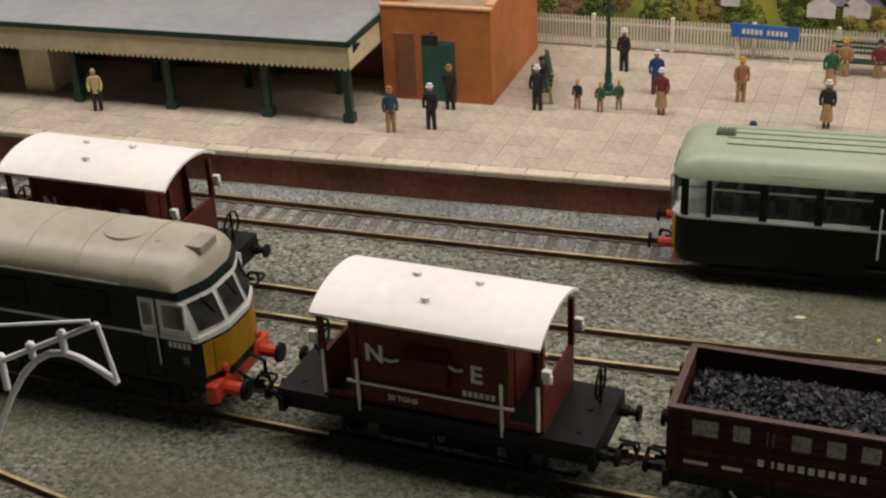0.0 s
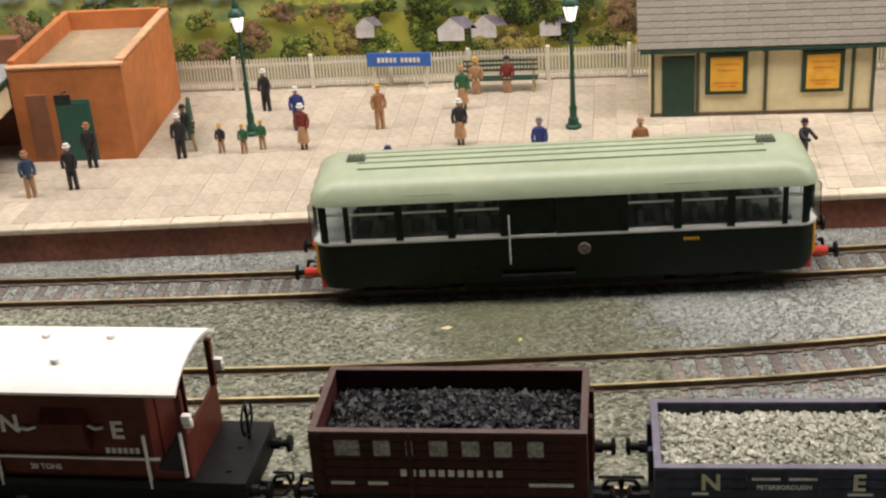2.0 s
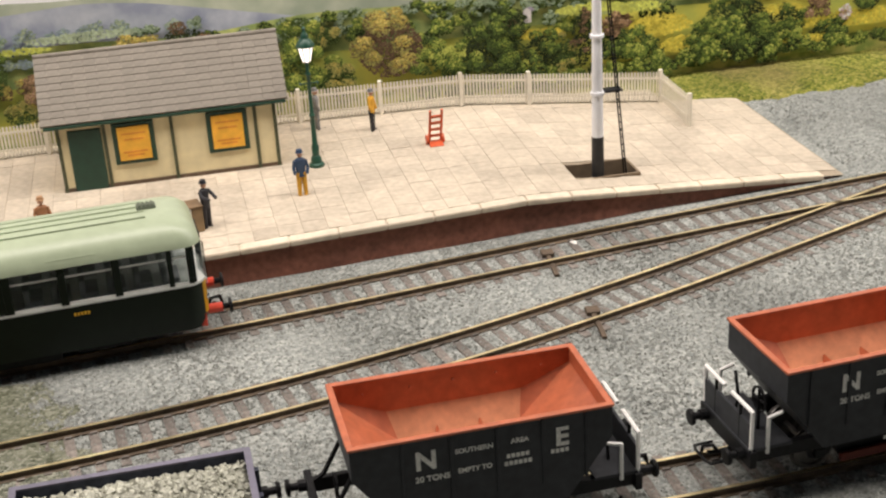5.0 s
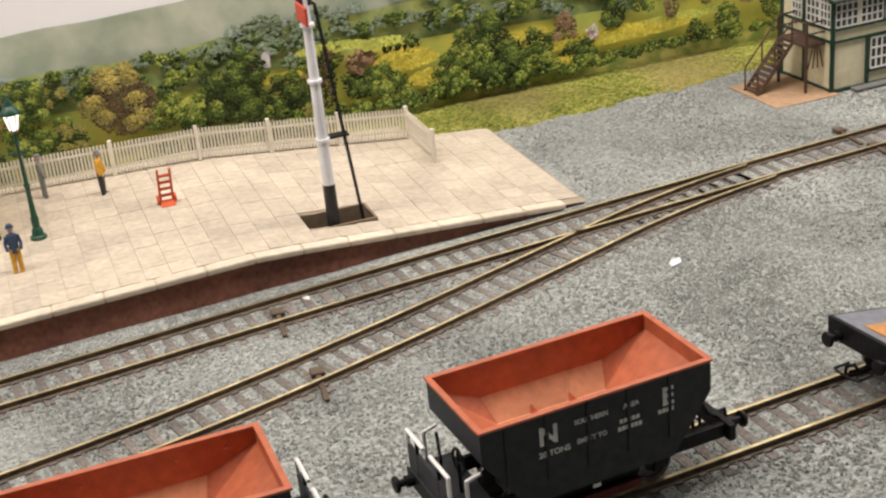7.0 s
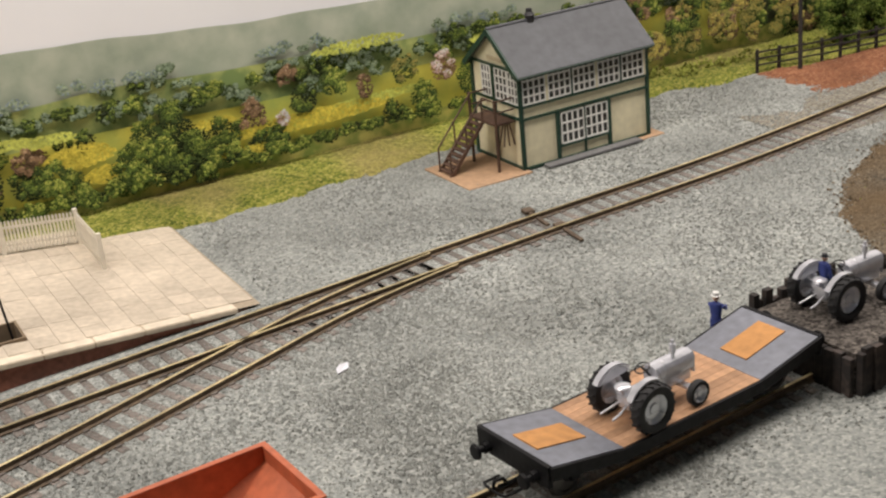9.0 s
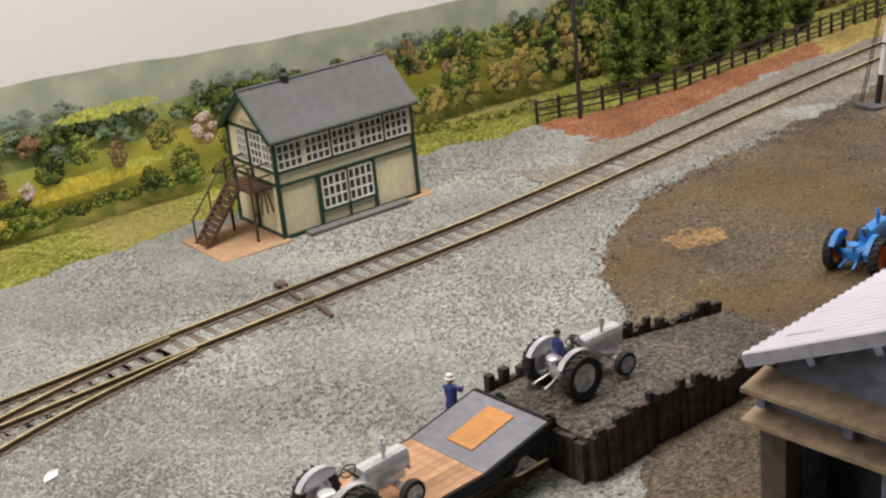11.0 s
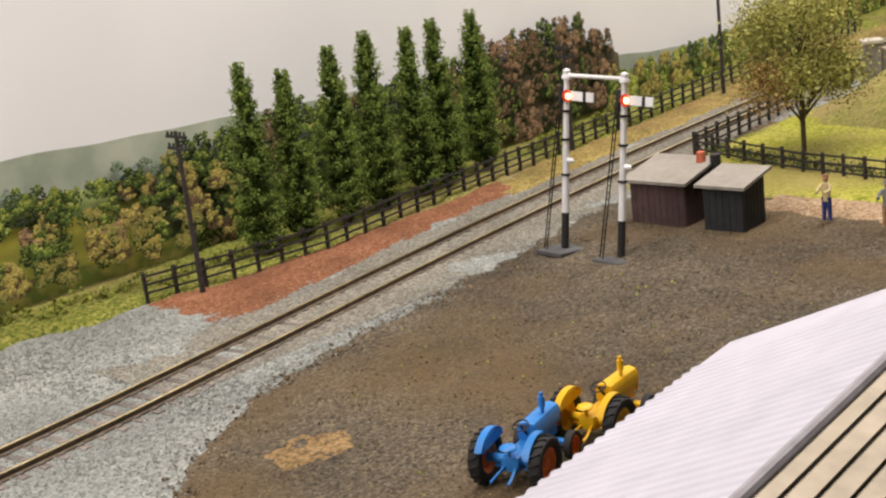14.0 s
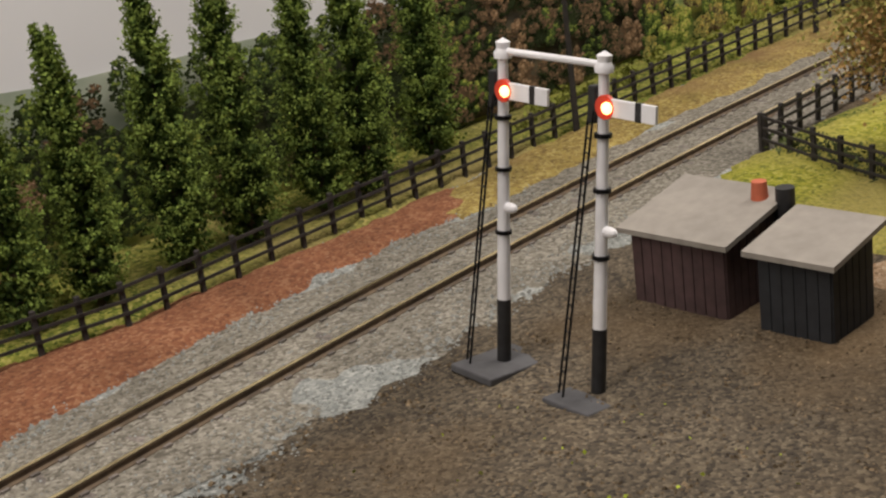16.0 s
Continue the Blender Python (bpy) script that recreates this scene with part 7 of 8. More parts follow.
# ---- timber fences ----
FBLACK = mat("creosote", (0.035, 0.03, 0.027), 0.85, scale=300, var=0.25, bump=0.2, rand=0.2)
fp = bm_new()
box(fp, -0.75, 0.75, -0.75, 0.75, -1, 12.5, 0.15)
FP_ME = done("post", fp, FBLACK)


def rail_fence(pts, label, gap=13.0, z=1.5):
    f = thing("timber_fence", label, "fence", group="lineside fences")
    path = []
    for a, b2 in zip(pts, pts[1:]):
        n = max(1, round(math.dist(a, b2) / gap))
        path += [tuple(np.array(a) + (np.array(b2) - np.array(a)) * i / n) for i in range(n)]
    path.append(pts[-1])
    for x, y in path:
        piece("post", FP_ME, f, at_mm(x, y, z + rnd.uniform(-0.4, 0.2), rnd.uniform(-8, 8), rnd.uniform(-2, 2)))
    for zz in (3.5, 7.2, 11.0):
        for a, b2 in zip(path, path[1:]):
            d = Vector((b2[0] - a[0], b2[1] - a[1], 0))
            bq = bm_new()
            m = Matrix.Translation((a[0], a[1], z + zz + rnd.uniform(-0.2, 0.2))) @ Matrix.Rotation(math.atan2(d.y, d.x), 4, "Z")
            box(bq, -0.6, d.length + 0.6, -1.2, -0.75, -0.5, 0.5, 0, m)
            part("rail", bq, FBLACK, f)


rail_fence([(760, 299), (800, 290), (850, 284), (930, 294), (1028, 302), (1142, 313), (1300, 328), (1453, 343)], "black creosoted post and rail fence along the line")
rail_fence([(1059, 224), (1110, 229), (1190, 240)], "black post and rail fence on the near side of the line")
rail_fence([(1059, 222), (1046, 185), (1035, 145), (1030, 99), (1022, 40), (1015, -20)], "black post and rail fence across the field")


# ---- telegraph poles ----
def pole(x, y, h):
    p = thing("telegraph_pole", "dark brown telegraph pole with cross arms", "pole", x, y, 0, group="telegraph poles")
    b = bm_new()
    rod(b, (0, 0, 0), (0, 0, h), 1.3, 0.9, 10)
    part("pole", b, FBLACK, p, smooth=True)
    for z in (h - 3, h - 8):
        b = bm_new()
        box(b, -0.6, 0.6, -7, 7, z, z + 1.2)
        arm = part("cross_arm", b, FBLACK, p)
        for y2 in (-6, -3, 3, 6):
            b = bm_new()
            rod(b, (0, y2, z + 1.2), (0, y2, z + 2.8), 0.55, seg=8)
            part("insulator", b, BLACK, arm)


pole(779, 285, 72)
pole(1050, 301, 62)
pole(1216, 309, 84)

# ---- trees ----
# one leaf in two greens: crown shade and lit tips put into the colour
POPLAR = leafmat("poplar_lit_leaf", (0.185, 0.255, 0.055), 0.35)
POPLAR_SHADED = leafmat("poplar_shaded_leaf", (0.065, 0.105, 0.025), 0.3)
BARK = mat("bark", (0.10, 0.07, 0.045), 0.9, scale=250, var=0.25, bump=0.4)
for i, (x, y, h, r) in enumerate(((828, 302, 90, 9.4), (852, 303, 83, 8.6), (883, 305, 88, 9.6), (908, 307, 91, 9.8), (938, 309, 88, 8.9), (959, 311, 89, 9.5), (991, 314, 89, 9.2))):
    t = thing("poplar_tree", "tall columnar dark green poplar behind the fence", "tree", x, y, 1.5, group="row of poplars")
    b = bm_new()
    rod(b, (0, 0, 0), (0, 0, h * 0.9), 1.5, 0.3, 8)
    part("trunk", b, BARK, t)
    # upswept sprays in tiers round the trunk: shade-dark inner leaf, pale green tips
    inner, tips = [], []
    for k in range(270):
        z0 = leaf_rs.uniform(0.03, 0.95)
        reach = r * 1.26 * min(1.0, 0.6 + z0 * 4) * (1 - z0 ** 1.7) ** 0.8 * leaf_rs.uniform(0.8, 1.12) + 0.6
        a = leaf_rs.uniform(0, 2 * math.pi)
        q = leaf_rs.uniform(0, 1, 62)
        wide = reach * 0.30 + 0.5
        px = reach * q ** 0.8 * math.cos(a) + leaf_rs.normal(0, wide * 0.30, 62)
        py = reach * q ** 0.8 * math.sin(a) + leaf_rs.normal(0, wide * 0.30, 62)
        pz = z0 * h + q ** 1.6 * h * 0.07 + leaf_rs.normal(0, 0.7, 62)
        pp3 = np.stack([px, py, np.clip(pz, 1.5, h)], 1)
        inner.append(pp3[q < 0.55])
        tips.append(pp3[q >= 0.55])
    leaves("crown", np.concatenate(inner), 0.95, POPLAR_SHADED, t, "inner leaf in a green darkened for crown shade")
    leaves("crown_tip", np.concatenate(tips), 0.58, POPLAR, t, "leaf tips in a green brightened as if lit")


def round_tree(x, y, h, w, material, label, n=3500, base=0.3, size=1.6, z=2.0):
    t = thing("tree", label, "tree", x, y, z)
    b = bm_new()
    rod(b, (0, 0, -2), (0, 0, h * 0.55), w * 0.07, w * 0.035, 9)
    part("trunk", b, BARK, t)
    pts = []
    for k in range(9):
        a = k * 2.4
        e = Vector((math.cos(a) * w * leaf_rs.uniform(0.35, 0.7), math.sin(a) * w * leaf_rs.uniform(0.35, 0.7), h * leaf_rs.uniform(base + 0.15, 0.85)))
        b = bm_new()
        rod(b, (0, 0, h * leaf_rs.uniform(0.25, 0.5)), e, w * 0.025, w * 0.008, 6)
        part("limb", b, BARK, t)
        rad = w * leaf_rs.uniform(0.34, 0.52)
        m = n // 9
        d = leaf_rs.normal(size=(m, 3))
        d /= np.linalg.norm(d, axis=1)[:, None]
        pts.append(np.array(e) + d * rad * leaf_rs.uniform(0.4, 1.05, (m, 1)) * (1, 1, 0.75))
    leaves("crown", np.concatenate(pts), size, material, t, "loose open crown of small leaves")


def field_tree(x, y, h, w, label, n=9000):
    """A loose open tree: forked trunk, limbs, and foliage in drooping sprays, green above and russet within."""
    t = thing("tree", label, "tree", x, y, 2.5)
    part("trunk", tube(bm_new(), [(0, 0, -2), (0.6, 0.4, h * 0.2), (-0.4, 0, h * 0.42), (0.5, 0.2, h * 0.75)], 1.3, 8), BARK, t)
    outer, core = [], []
    for k in range(15):
        a, up = k * 2.4, leaf_rs.uniform(0.34, 0.9)
        span = w * 0.5 * math.sqrt(max(0.12, 1 - (2 * up - 1.15) ** 2))
        e = Vector((math.cos(a) * span * 0.75, math.sin(a) * span * 0.75, h * up))
        part("limb", rod(bm_new(), (0, 0, h * max(0.2, up - 0.28)), e, 0.7, 0.2, 6), BARK, t)
        m = n // 15
        d = leaf_rs.normal(size=(m, 3)) * (w * 0.13, w * 0.13, h * 0.075)
        p = np.array(e) + d
        p[:, 2] -= 0.012 * (p[:, 0] ** 2 + p[:, 1] ** 2) ** 0.9 * 0.4
        (core if up < 0.58 and k % 2 == 1 else outer).append(p)
    leaves("crown", np.concatenate(outer), 0.8, leafmat("field_tree_leaf", (0.40, 0.39, 0.115), 0.45), t, "yellow-green open foliage")
    leaves("inner_crown", np.concatenate(core), 0.8, leafmat("field_tree_russet", (0.38, 0.24, 0.09), 0.4), t, "russet-brown inner foliage")


field_tree(1067, 163, 88, 54, "loose olive and russet field tree by the fence", 24000)
field_tree(1150, 92, 70, 56, "yellow-green tree on the grassy slope", 14000)
round_tree(1300, 110, 80, 44, leafmat("dark_bridge_leaf", (0.07, 0.085, 0.03), 0.5), "dark tree behind the bridge", 4000)


# grassy embankment up to the bridge
def slope_z(X, Y):
    u = np.clip((X - 1085 - 0.25 * (Y - 60)) / 120.0, 0, 1)
    v = np.clip((222 - Y) / 30.0, 0, 1)
    return 1.5 + 21 * (u * u * (3 - 2 * u)) * v + 0.6 * wob(X, Y, 18, 41)


tagged(new("embankment", grid_mesh("embankment", np.arange(1070, 1420, 4.0), np.arange(-60, 226, 4.0), slope_z, lambda X, Y: X > 0, GRASS)), "grassy embankment rising to the bridge", "ground", kind="structure")
br = thing("road_bridge", "stone and red brick road bridge at the end of the field", "bridge", 1236, 214, 0, -52)
STONE_G = mat("bridge_stone", (0.26, 0.235, 0.20), 0.85, scale=220, var=0.2, bump=0.35, blot=0.25)
BRK_R = mat("bridge_brick", (0.23, 0.075, 0.045), 0.85, scale=300, var=0.25, bump=0.35, blot=0.3)
part("pillar", box(bm_new(), -5, 5, -5, 5, 0, 31, 0.4), STONE_G, br, "grey stone end pillar")
part("pillar_cap", box(bm_new(), -6.2, 6.2, -6.2, 6.2, 31, 33.4, 0.5), mat("cap_pale", (0.55, 0.50, 0.42), 0.8), br, "pale stone cap")
part("parapet", box(bm_new(), 5, 130, -2.4, 2.4, 12, 26, 0.3), STONE_G, br)
part("coping", box(bm_new(), 5, 130, -3, 3, 26, 27.6, 0.4), mat("coping_buff", (0.42, 0.36, 0.28), 0.8), br)
part("deck", box(bm_new(), 5, 130, 2.4, 44, 14, 17, 0.2), mat("road_tan", (0.30, 0.24, 0.18), 0.9, scale=200, var=0.15, bump=0.2), br)
part("abutment", box(bm_new(), 34, 130, 46, 54, 0, 62, 0.4), BRK_R, br, "tall red brick wall beyond the road")
# hedge at the foot of the field fence
hedge = []
for k in range(34):
    q = k / 33.0
    hx, hy = 1052 - 30 * q + leaf_rs.uniform(-3, 6), 215 - 175 * q
    d = leaf_rs.normal(size=(90, 3)) * (3.2, 3.6, 2.4)
    d[:, 2] = np.abs(d[:, 2])
    hedge.append(np.array((hx + 6, hy, 2.0)) + d)
tagged(leaves("field_hedge", np.concatenate(hedge), 0.8, leafmat("hedge_leaf", (0.10, 0.125, 0.05), 0.5)), "low grey-green hedge along the field fence", "hedge")
# bushes at the foot of the bank
bush = []
for x in list(np.arange(690, 850, 9.0)) + list(np.arange(1040, 1500, 13.0)):
    y = float(bank(x)) + leaf_rs.uniform(14, 30)
    m = 70
    d = leaf_rs.normal(size=(m, 3))
    d /= np.linalg.norm(d, axis=1)[:, None]
    d[:, 2] = np.abs(d[:, 2])
    bush.append(np.array((x, y, 2)) + d * leaf_rs.uniform(4, 8) * leaf_rs.uniform(0.5, 1, (m, 1)))
tagged(leaves("bank_bushes", np.concatenate(bush), 1.2, leafmat("bush_leaf", (0.22, 0.24, 0.05), 0.5)), "low yellow-green bushes on the bank", "bushes")

# ---- well wagon with sloping ends ----
DECK_GREY = mat("deck_grey", (0.17, 0.18, 0.21), 0.6, scale=300, var=0.12, bump=0.12, blot=0.15)
PLANK = mat("deck_plank", (0.42, 0.24, 0.13), 0.7, scale=300, var=0.18, bump=0.2, rand=0.2)
INSET = mat("deck_inset", (0.48, 0.23, 0.07), 0.7, scale=300, var=0.12, bump=0.15)
lw = thing("well_wagon", "grey low-floor wagon with sloping ends and wooden plank deck", "wagon", group="goods train", **on_track(siding_y, 474))
HL2 = 55.0
for s in (-1, 1):
    b = bm_new()
    prism(b, [(s * HL2, 17.4), (s * 28, 12.2), (s * 28, 11.0), (s * HL2, 16.2)], -15.8, 15.8)
    part("end_deck", b, DECK_GREY, lw, "sloping grey end deck")
    b = bm_new()
    a = math.atan2(5.2, HL2 - 28) * (-s)
    box(b, -9, 9, -5.5, 5.5, 0, 0.4, 0, Matrix.Translation((s * 42, 0, 14.9)) @ Matrix.Rotation(a, 4, "Y"))
    part("deck_inset", b, INSET, lw, "orange-brown wooden inset")
    b = bm_new()
    prism(b, [(-HL2, 17.2), (-28, 12.0), (28, 12.0), (HL2, 17.2), (HL2, 13.2), (28, 8.2), (-28, 8.2), (-HL2, 13.2)], s * 16.2 - 0.6, s * 16.2 + 0.6)
    part("sole_bar", b, IRON, lw)
    b = bm_new()
    box(b, s * HL2 - 0.8, s * HL2 + 0.8, -16, 16, 10.5, 17.6, 0.25)
    part("headstock", b, IRON, lw)
    for t in (-1, 1):
        piece("buffer", BUFFER_ME, lw, at_mm(s * (HL2 + 0.5), t * 10.8, 13.0, 0 if s > 0 else 180))
        piece("wheel", WHEEL_ME, lw, at_mm(s * 43, t * 7.6, 6.0, 0, 90 * t))
        piece("axle_guard", GUARD_ME, lw, at_mm(s * 43, t * 10.9, 2.0, 0 if t < 0 else 180))
    piece("coupling", HOOK_ME, lw, at_mm(s * (HL2 - 1), 0, 6.4, 0 if s > 0 else 180))
plk = bm_new()
box(plk, -27.9, 27.9, -1.55, 1.55, 11.2, 12.2, 0.12)
PLK_ME = done("plank", plk, PLANK)
for k in range(10):
    piece("plank", PLK_ME, lw, at_mm(0, -14.2 + k * 3.16, 0))

# ---- tractors ----
TYRE = mat("tyre", (0.02, 0.02, 0.021), 0.8, scale=300, var=0.2, bump=0.2)


def tractor(x, y, z, rz, body, rim, label, exhaust=None):
    t = thing("tractor", label, "tractor", x, y, z, rz, group="model tractors")
    ex = exhaust or body
    for s in (-1, 1):
        for cx, r, w, yy in ((0.0, 9.0, 4.4, 11.0), (24.0, 5.0, 2.6, 9.5)):
            wh = new("wheel")
            wh.empty_display_size = 0.005
            wh.parent = t
            wh.matrix_basis = at_mm(cx, s * yy, r, 0, 90)
            b = bm_new()
            lathe(b, [(r * 0.62, -w * 0.40), (r * 0.80, -w * 0.55), (r * 0.95, -w * 0.5), (r, -w * 0.3), (r, w * 0.3), (r * 0.95, w * 0.5), (r * 0.80, w * 0.55), (r * 0.62, w * 0.40), (r * 0.62, -w * 0.40)], 28)
            if r > 6:
                for k in range(18):
                    a = k * math.pi / 9
                    box(b, r - 0.4, r + 0.55, -0.35, 0.35, -w * 0.45, w * 0.45, 0, Matrix.Rotation(a, 4, "Z") @ Matrix.Rotation(radians(25), 4, "X"))
            part("tyre", b, TYRE, wh, "black rubber tyre", True)
            b = bm_new()
            lathe(b, [(0, 0.7), (r * 0.2, 0.9), (r * 0.25, 0.3), (r * 0.45, 0.1), (r * 0.55, 1.1), (r * 0.66, 1.5), (r * 0.66, -1.5), (r * 0.45, -0.4), (0, -0.6)], 24)
            part("rim", b, rim, wh, smooth=True)
        b = bm_new()
        arc = [(10.4 * math.cos(a), 9 + 10.4 * math.sin(a)) for a in np.linspace(radians(45), radians(150), 12)]
        arc2 = [(9.7 * math.cos(a), 9 + 9.7 * math.sin(a)) for a in np.linspace(radians(150), radians(45), 12)]
        prism(b, arc + arc2, s * 8.6 - 1.3, s * 8.6 + 1.3)
        prism(b, [(9.2 * math.cos(a), 9 + 9.6 * math.sin(a)) for a in np.linspace(radians(40), radians(150), 12)], s * 7.4 - 0.3, s * 7.4 + 0.3)
        part("mudguard", b, body, t, smooth=True)
    b = bm_new()
    rod(b, (0, -11, 9), (0, 11, 9), 1.6)
    box(b, -4, 12, -3.2, 3.2, 6, 11.5, 0.8)
    box(b, 10, 28, -2.6, 2.6, 7.0, 11.5, 0.6)
    part("gearbox", b, body, t, smooth=True)
    b = bm_new()
    prism(b, [(-3.3, 11.5), (3.3, 11.5), (3.5, 15.5), (2.6, 17.3), (0, 18.0), (-2.6, 17.3), (-3.5, 15.5)], 10, 30, "x")
    bmesh.ops.bevel(b, geom=[e for e in b.edges if abs(e.verts[0].co.x - e.verts[1].co.x) < 0.01 and e.verts[0].co.x > 29], offset=0.8, segments=3, affect="EDGES")
    part("bonnet", b, body, t, "rounded bonnet", True)
    b = bm_new()
    box(b, 29.7, 30.4, -2.4, 2.4, 8.5, 15.8, 0.3)
    part("grille", b, rim, t)
    b = bm_new()
    box(b, 22.5, 25.5, -9, 9, 5.0, 6.4, 0.3)
    rod(b, (24, -9.5, 5), (24, 9.5, 5), 0.7)
    part("front_axle", b, body, t)
    b = bm_new()
    rod(b, (20, -1.5, 17), (20, -1.5, 25), 0.7, seg=10)
    rod(b, (20, -1.5, 20), (20, -1.5, 23.5), 1.2, seg=10)
    part("exhaust", b, ex, t, "upright exhaust", True)
    b = bm_new()
    lathe(b, [(2.5, -0.25), (3.0, 0), (2.5, 0.25), (2.5, -0.25)], 18, Matrix.Translation((6.2, 0, 18.5)) @ Matrix.Rotation(radians(-25), 4, "Y"))
    rod(b, (6.2, 0, 18.5), (10, 0, 14), 0.45, seg=6)
    rod(b, (6.2, -2.6, 18.5), (6.2, 2.6, 18.5), 0.3, seg=6)
    part("steering_wheel", b, TYRE, t)
    b = bm_new()
    ball(b, -3.5, 0, 14.8, 3.2, 1, 1, 0.35, 2)
    rod(b, (-3, 0, 11), (-3.5, 0, 14.5), 0.6)
    part("seat", b, body, t, "pan seat", True)
    b = bm_new()
    box(b, -1, 9, -7.5, -3.5, 6.0, 6.8, 0.2)
    box(b, -1, 9, 3.5, 7.5, 6.0, 6.8, 0.2)
    part("footrest", b, body, t)
    t.scale = (0.82, 0.82, 0.82)
    b = bm_new()
    for s in (-1, 1):
        tube(b, [(-4, s * 2, 8), (-9, s * 3, 6.5), (-12, s * 3.2, 6.0)], 0.5, 6)
    part("linkage", b, body, t)
    return t


TGREY = mat("tractor_grey", (0.68, 0.69, 0.73), 0.26, 0.5, scale=300, var=0.06, bump=0.04)
TBLUE = mat("tractor_blue", (0.03, 0.22, 0.62), 0.35, scale=300, var=0.06, bump=0.04)
TYELL = mat("tractor_yellow", (0.80, 0.46, 0.01), 0.35, scale=300, var=0.06, bump=0.04)
TORAN = mat("rim_orange", (0.75, 0.16, 0.02), 0.4, scale=300, var=0.06)
tractor(459, 10, 14.6, 8, TGREY, TGREY, "grey model tractor standing on the well wagon")
tractor(552, 28, 14.6, 3, TGREY, TGREY, "grey model tractor driven on the loading ramp")
figurine(551, 28, "blue", "navy", "black", "model figure of a driver in blue on the grey tractor", z=22.5, rz=93, sit=True, h=0.8, group="yard figures")
tractor(709, 42, 0.9, 15, TBLUE, TORAN, "bright blue model tractor with orange wheels")
tractor(741, 41, 0.9, 9, TYELL, TYELL, "bright yellow model tractor behind the blue one")
figurine(967, 94, "cream", "blue", "brown", "model figure with raised arms beside the field", z=2, rz=-90, reach=True, group="yard figures")
figurine(966, 66, "grey", "tan", "grey", "model figure in grey and tan beside the field", z=2, rz=-90, reach=True, group="yard figures")

# ---- sleeper-built loading ramp ----
SLEEP_BLACK = mat("tarred_sleeper", (0.05, 0.036, 0.03), 0.75, scale=260, col2=(0.013, 0.011, 0.01), mix=(0.4, 0.66), bump=0.5, rand=0.5, blot=0.5)
rp = thing("loading_ramp", "loading ramp of dark earth walled with upright tarred sleepers", "ramp", 536, 22, 0, 4)
b = bm_new()
prism(b, [(0, -0.5), (0, 14.2), (34, 14.0), (115, 1.5), (115, -0.5)], -22, 22)
bmesh.ops.subdivide_edges(b, edges=b.edges[:], cuts=4, use_grid_fill=True)
part("fill", b, grit("ramp_earth", [(0.03, 0.026, 0.023), (0.075, 0.066, 0.058), (0.10, 0.09, 0.08), (0.17, 0.15, 0.13)], 0.0011, 0.25, 0.04), rp, "dark cinder surface")
for s in (-1, 1):
    x = 0.0
    while x < 112:
        w = rnd.uniform(2.2, 4.0)
        ht = (14.4 if x < 34 else 14.4 - (x - 34) * 0.155) + rnd.choice((0.6, 1.5, 2.6, 3.6, 5.2)) + rnd.uniform(-0.4, 0.4)
        b = bm_new()
        lean = Matrix.Translation((x + w / 2, s * 23.2, 0)) @ Matrix.Rotation(radians(rnd.uniform(-3, 3)), 4, "Y")
        box(b, -w / 2, w / 2 - rnd.uniform(0.1, 0.7), -1.2 + rnd.uniform(-0.5, 0.4), 1.2, -0.5, ht, 0.25, lean)
        part("upright_sleeper", b, SLEEP_BLACK, rp)
        x += w
for k in range(12):
    b = bm_new()
    box(b, -2.4, -0.2, -22 + k * 3.7, -18.5 + k * 3.7, -0.5, 13.4 + rnd.uniform(-0.6, 0.4), 0.2)
    part("upright_sleeper", b, SLEEP_BLACK, rp)

# ---- goods shed ----
gs = thing("goods_shed", "blue-grey boarded goods shed with white and beige ribbed roofs", "building", 525, -129, 0, 7)
WOOD = mat("shed_bluegrey", (0.21, 0.235, 0.31), 0.75, scale=200, col2=(0.12, 0.135, 0.185), mix=(0.35, 0.68), bump=0.3, rand=0.14, blot=0.25)
RW = mat("roof_whitewash", (0.52, 0.51, 0.585), 0.6, scale=160, var=0.05, bump=0.08, blot=0.08)
RB = mat("roof_beige", (0.50, 0.43, 0.33), 0.75, scale=250, var=0.12, bump=0.15, blot=0.2)
BEAM = mat("beam_brown", (0.27, 0.20, 0.13), 0.8, scale=250, var=0.25, bump=0.25, blot=0.25)
LEN, HWD, EZ, RZ = 136.0, 47.0, 78.0, 99.0
WALL = 43.5
rise = (RZ - 1.5 - EZ) / HWD


def gable_half(z):
    return WALL if z < EZ + rise * (HWD - WALL) else max(0.6, (RZ - 1.5 - z) / rise)


for k in range(9):
    z0 = 71.0 + k * 3.0
    z1 = z0 + 3.0
    if z1 > RZ - 2:
        z1 = RZ - 2
    b = bm_new()
    prism(b, [(-gable_half(z0), z0), (gable_half(z0), z0), (gable_half(z1), z1), (-gable_half(z1), z1)], 4, 6.2, "x")
    for v in b.verts:
        if v.co.x < 5 and v.co.z > z1 - 0.1:
            v.co.x += 0.55
    part("weatherboard", b, WOOD, gs)
for s in (-1, 1):
    for k in range(18):
        b = bm_new()
        prism(b, [(s * WALL, k * 4.3), (s * (WALL + 0.6), k * 4.3), (s * WALL, k * 4.3 + 4.2), (s * (WALL - 1), k * 4.3 + 4.2), (s * (WALL - 1), k * 4.3)], 6.3, LEN, "x")
        part("weatherboard", b, WOOD, gs)
    b = bm_new()
    box(b, 1, 8, s * 43 - 3.5, s * 43 + 3.5, 0, 61, 0.4)
    part("door_post", b, mat("post_dark", (0.07, 0.055, 0.045), 0.8, scale=200, var=0.3, bump=0.3), gs, "dark timber door post")
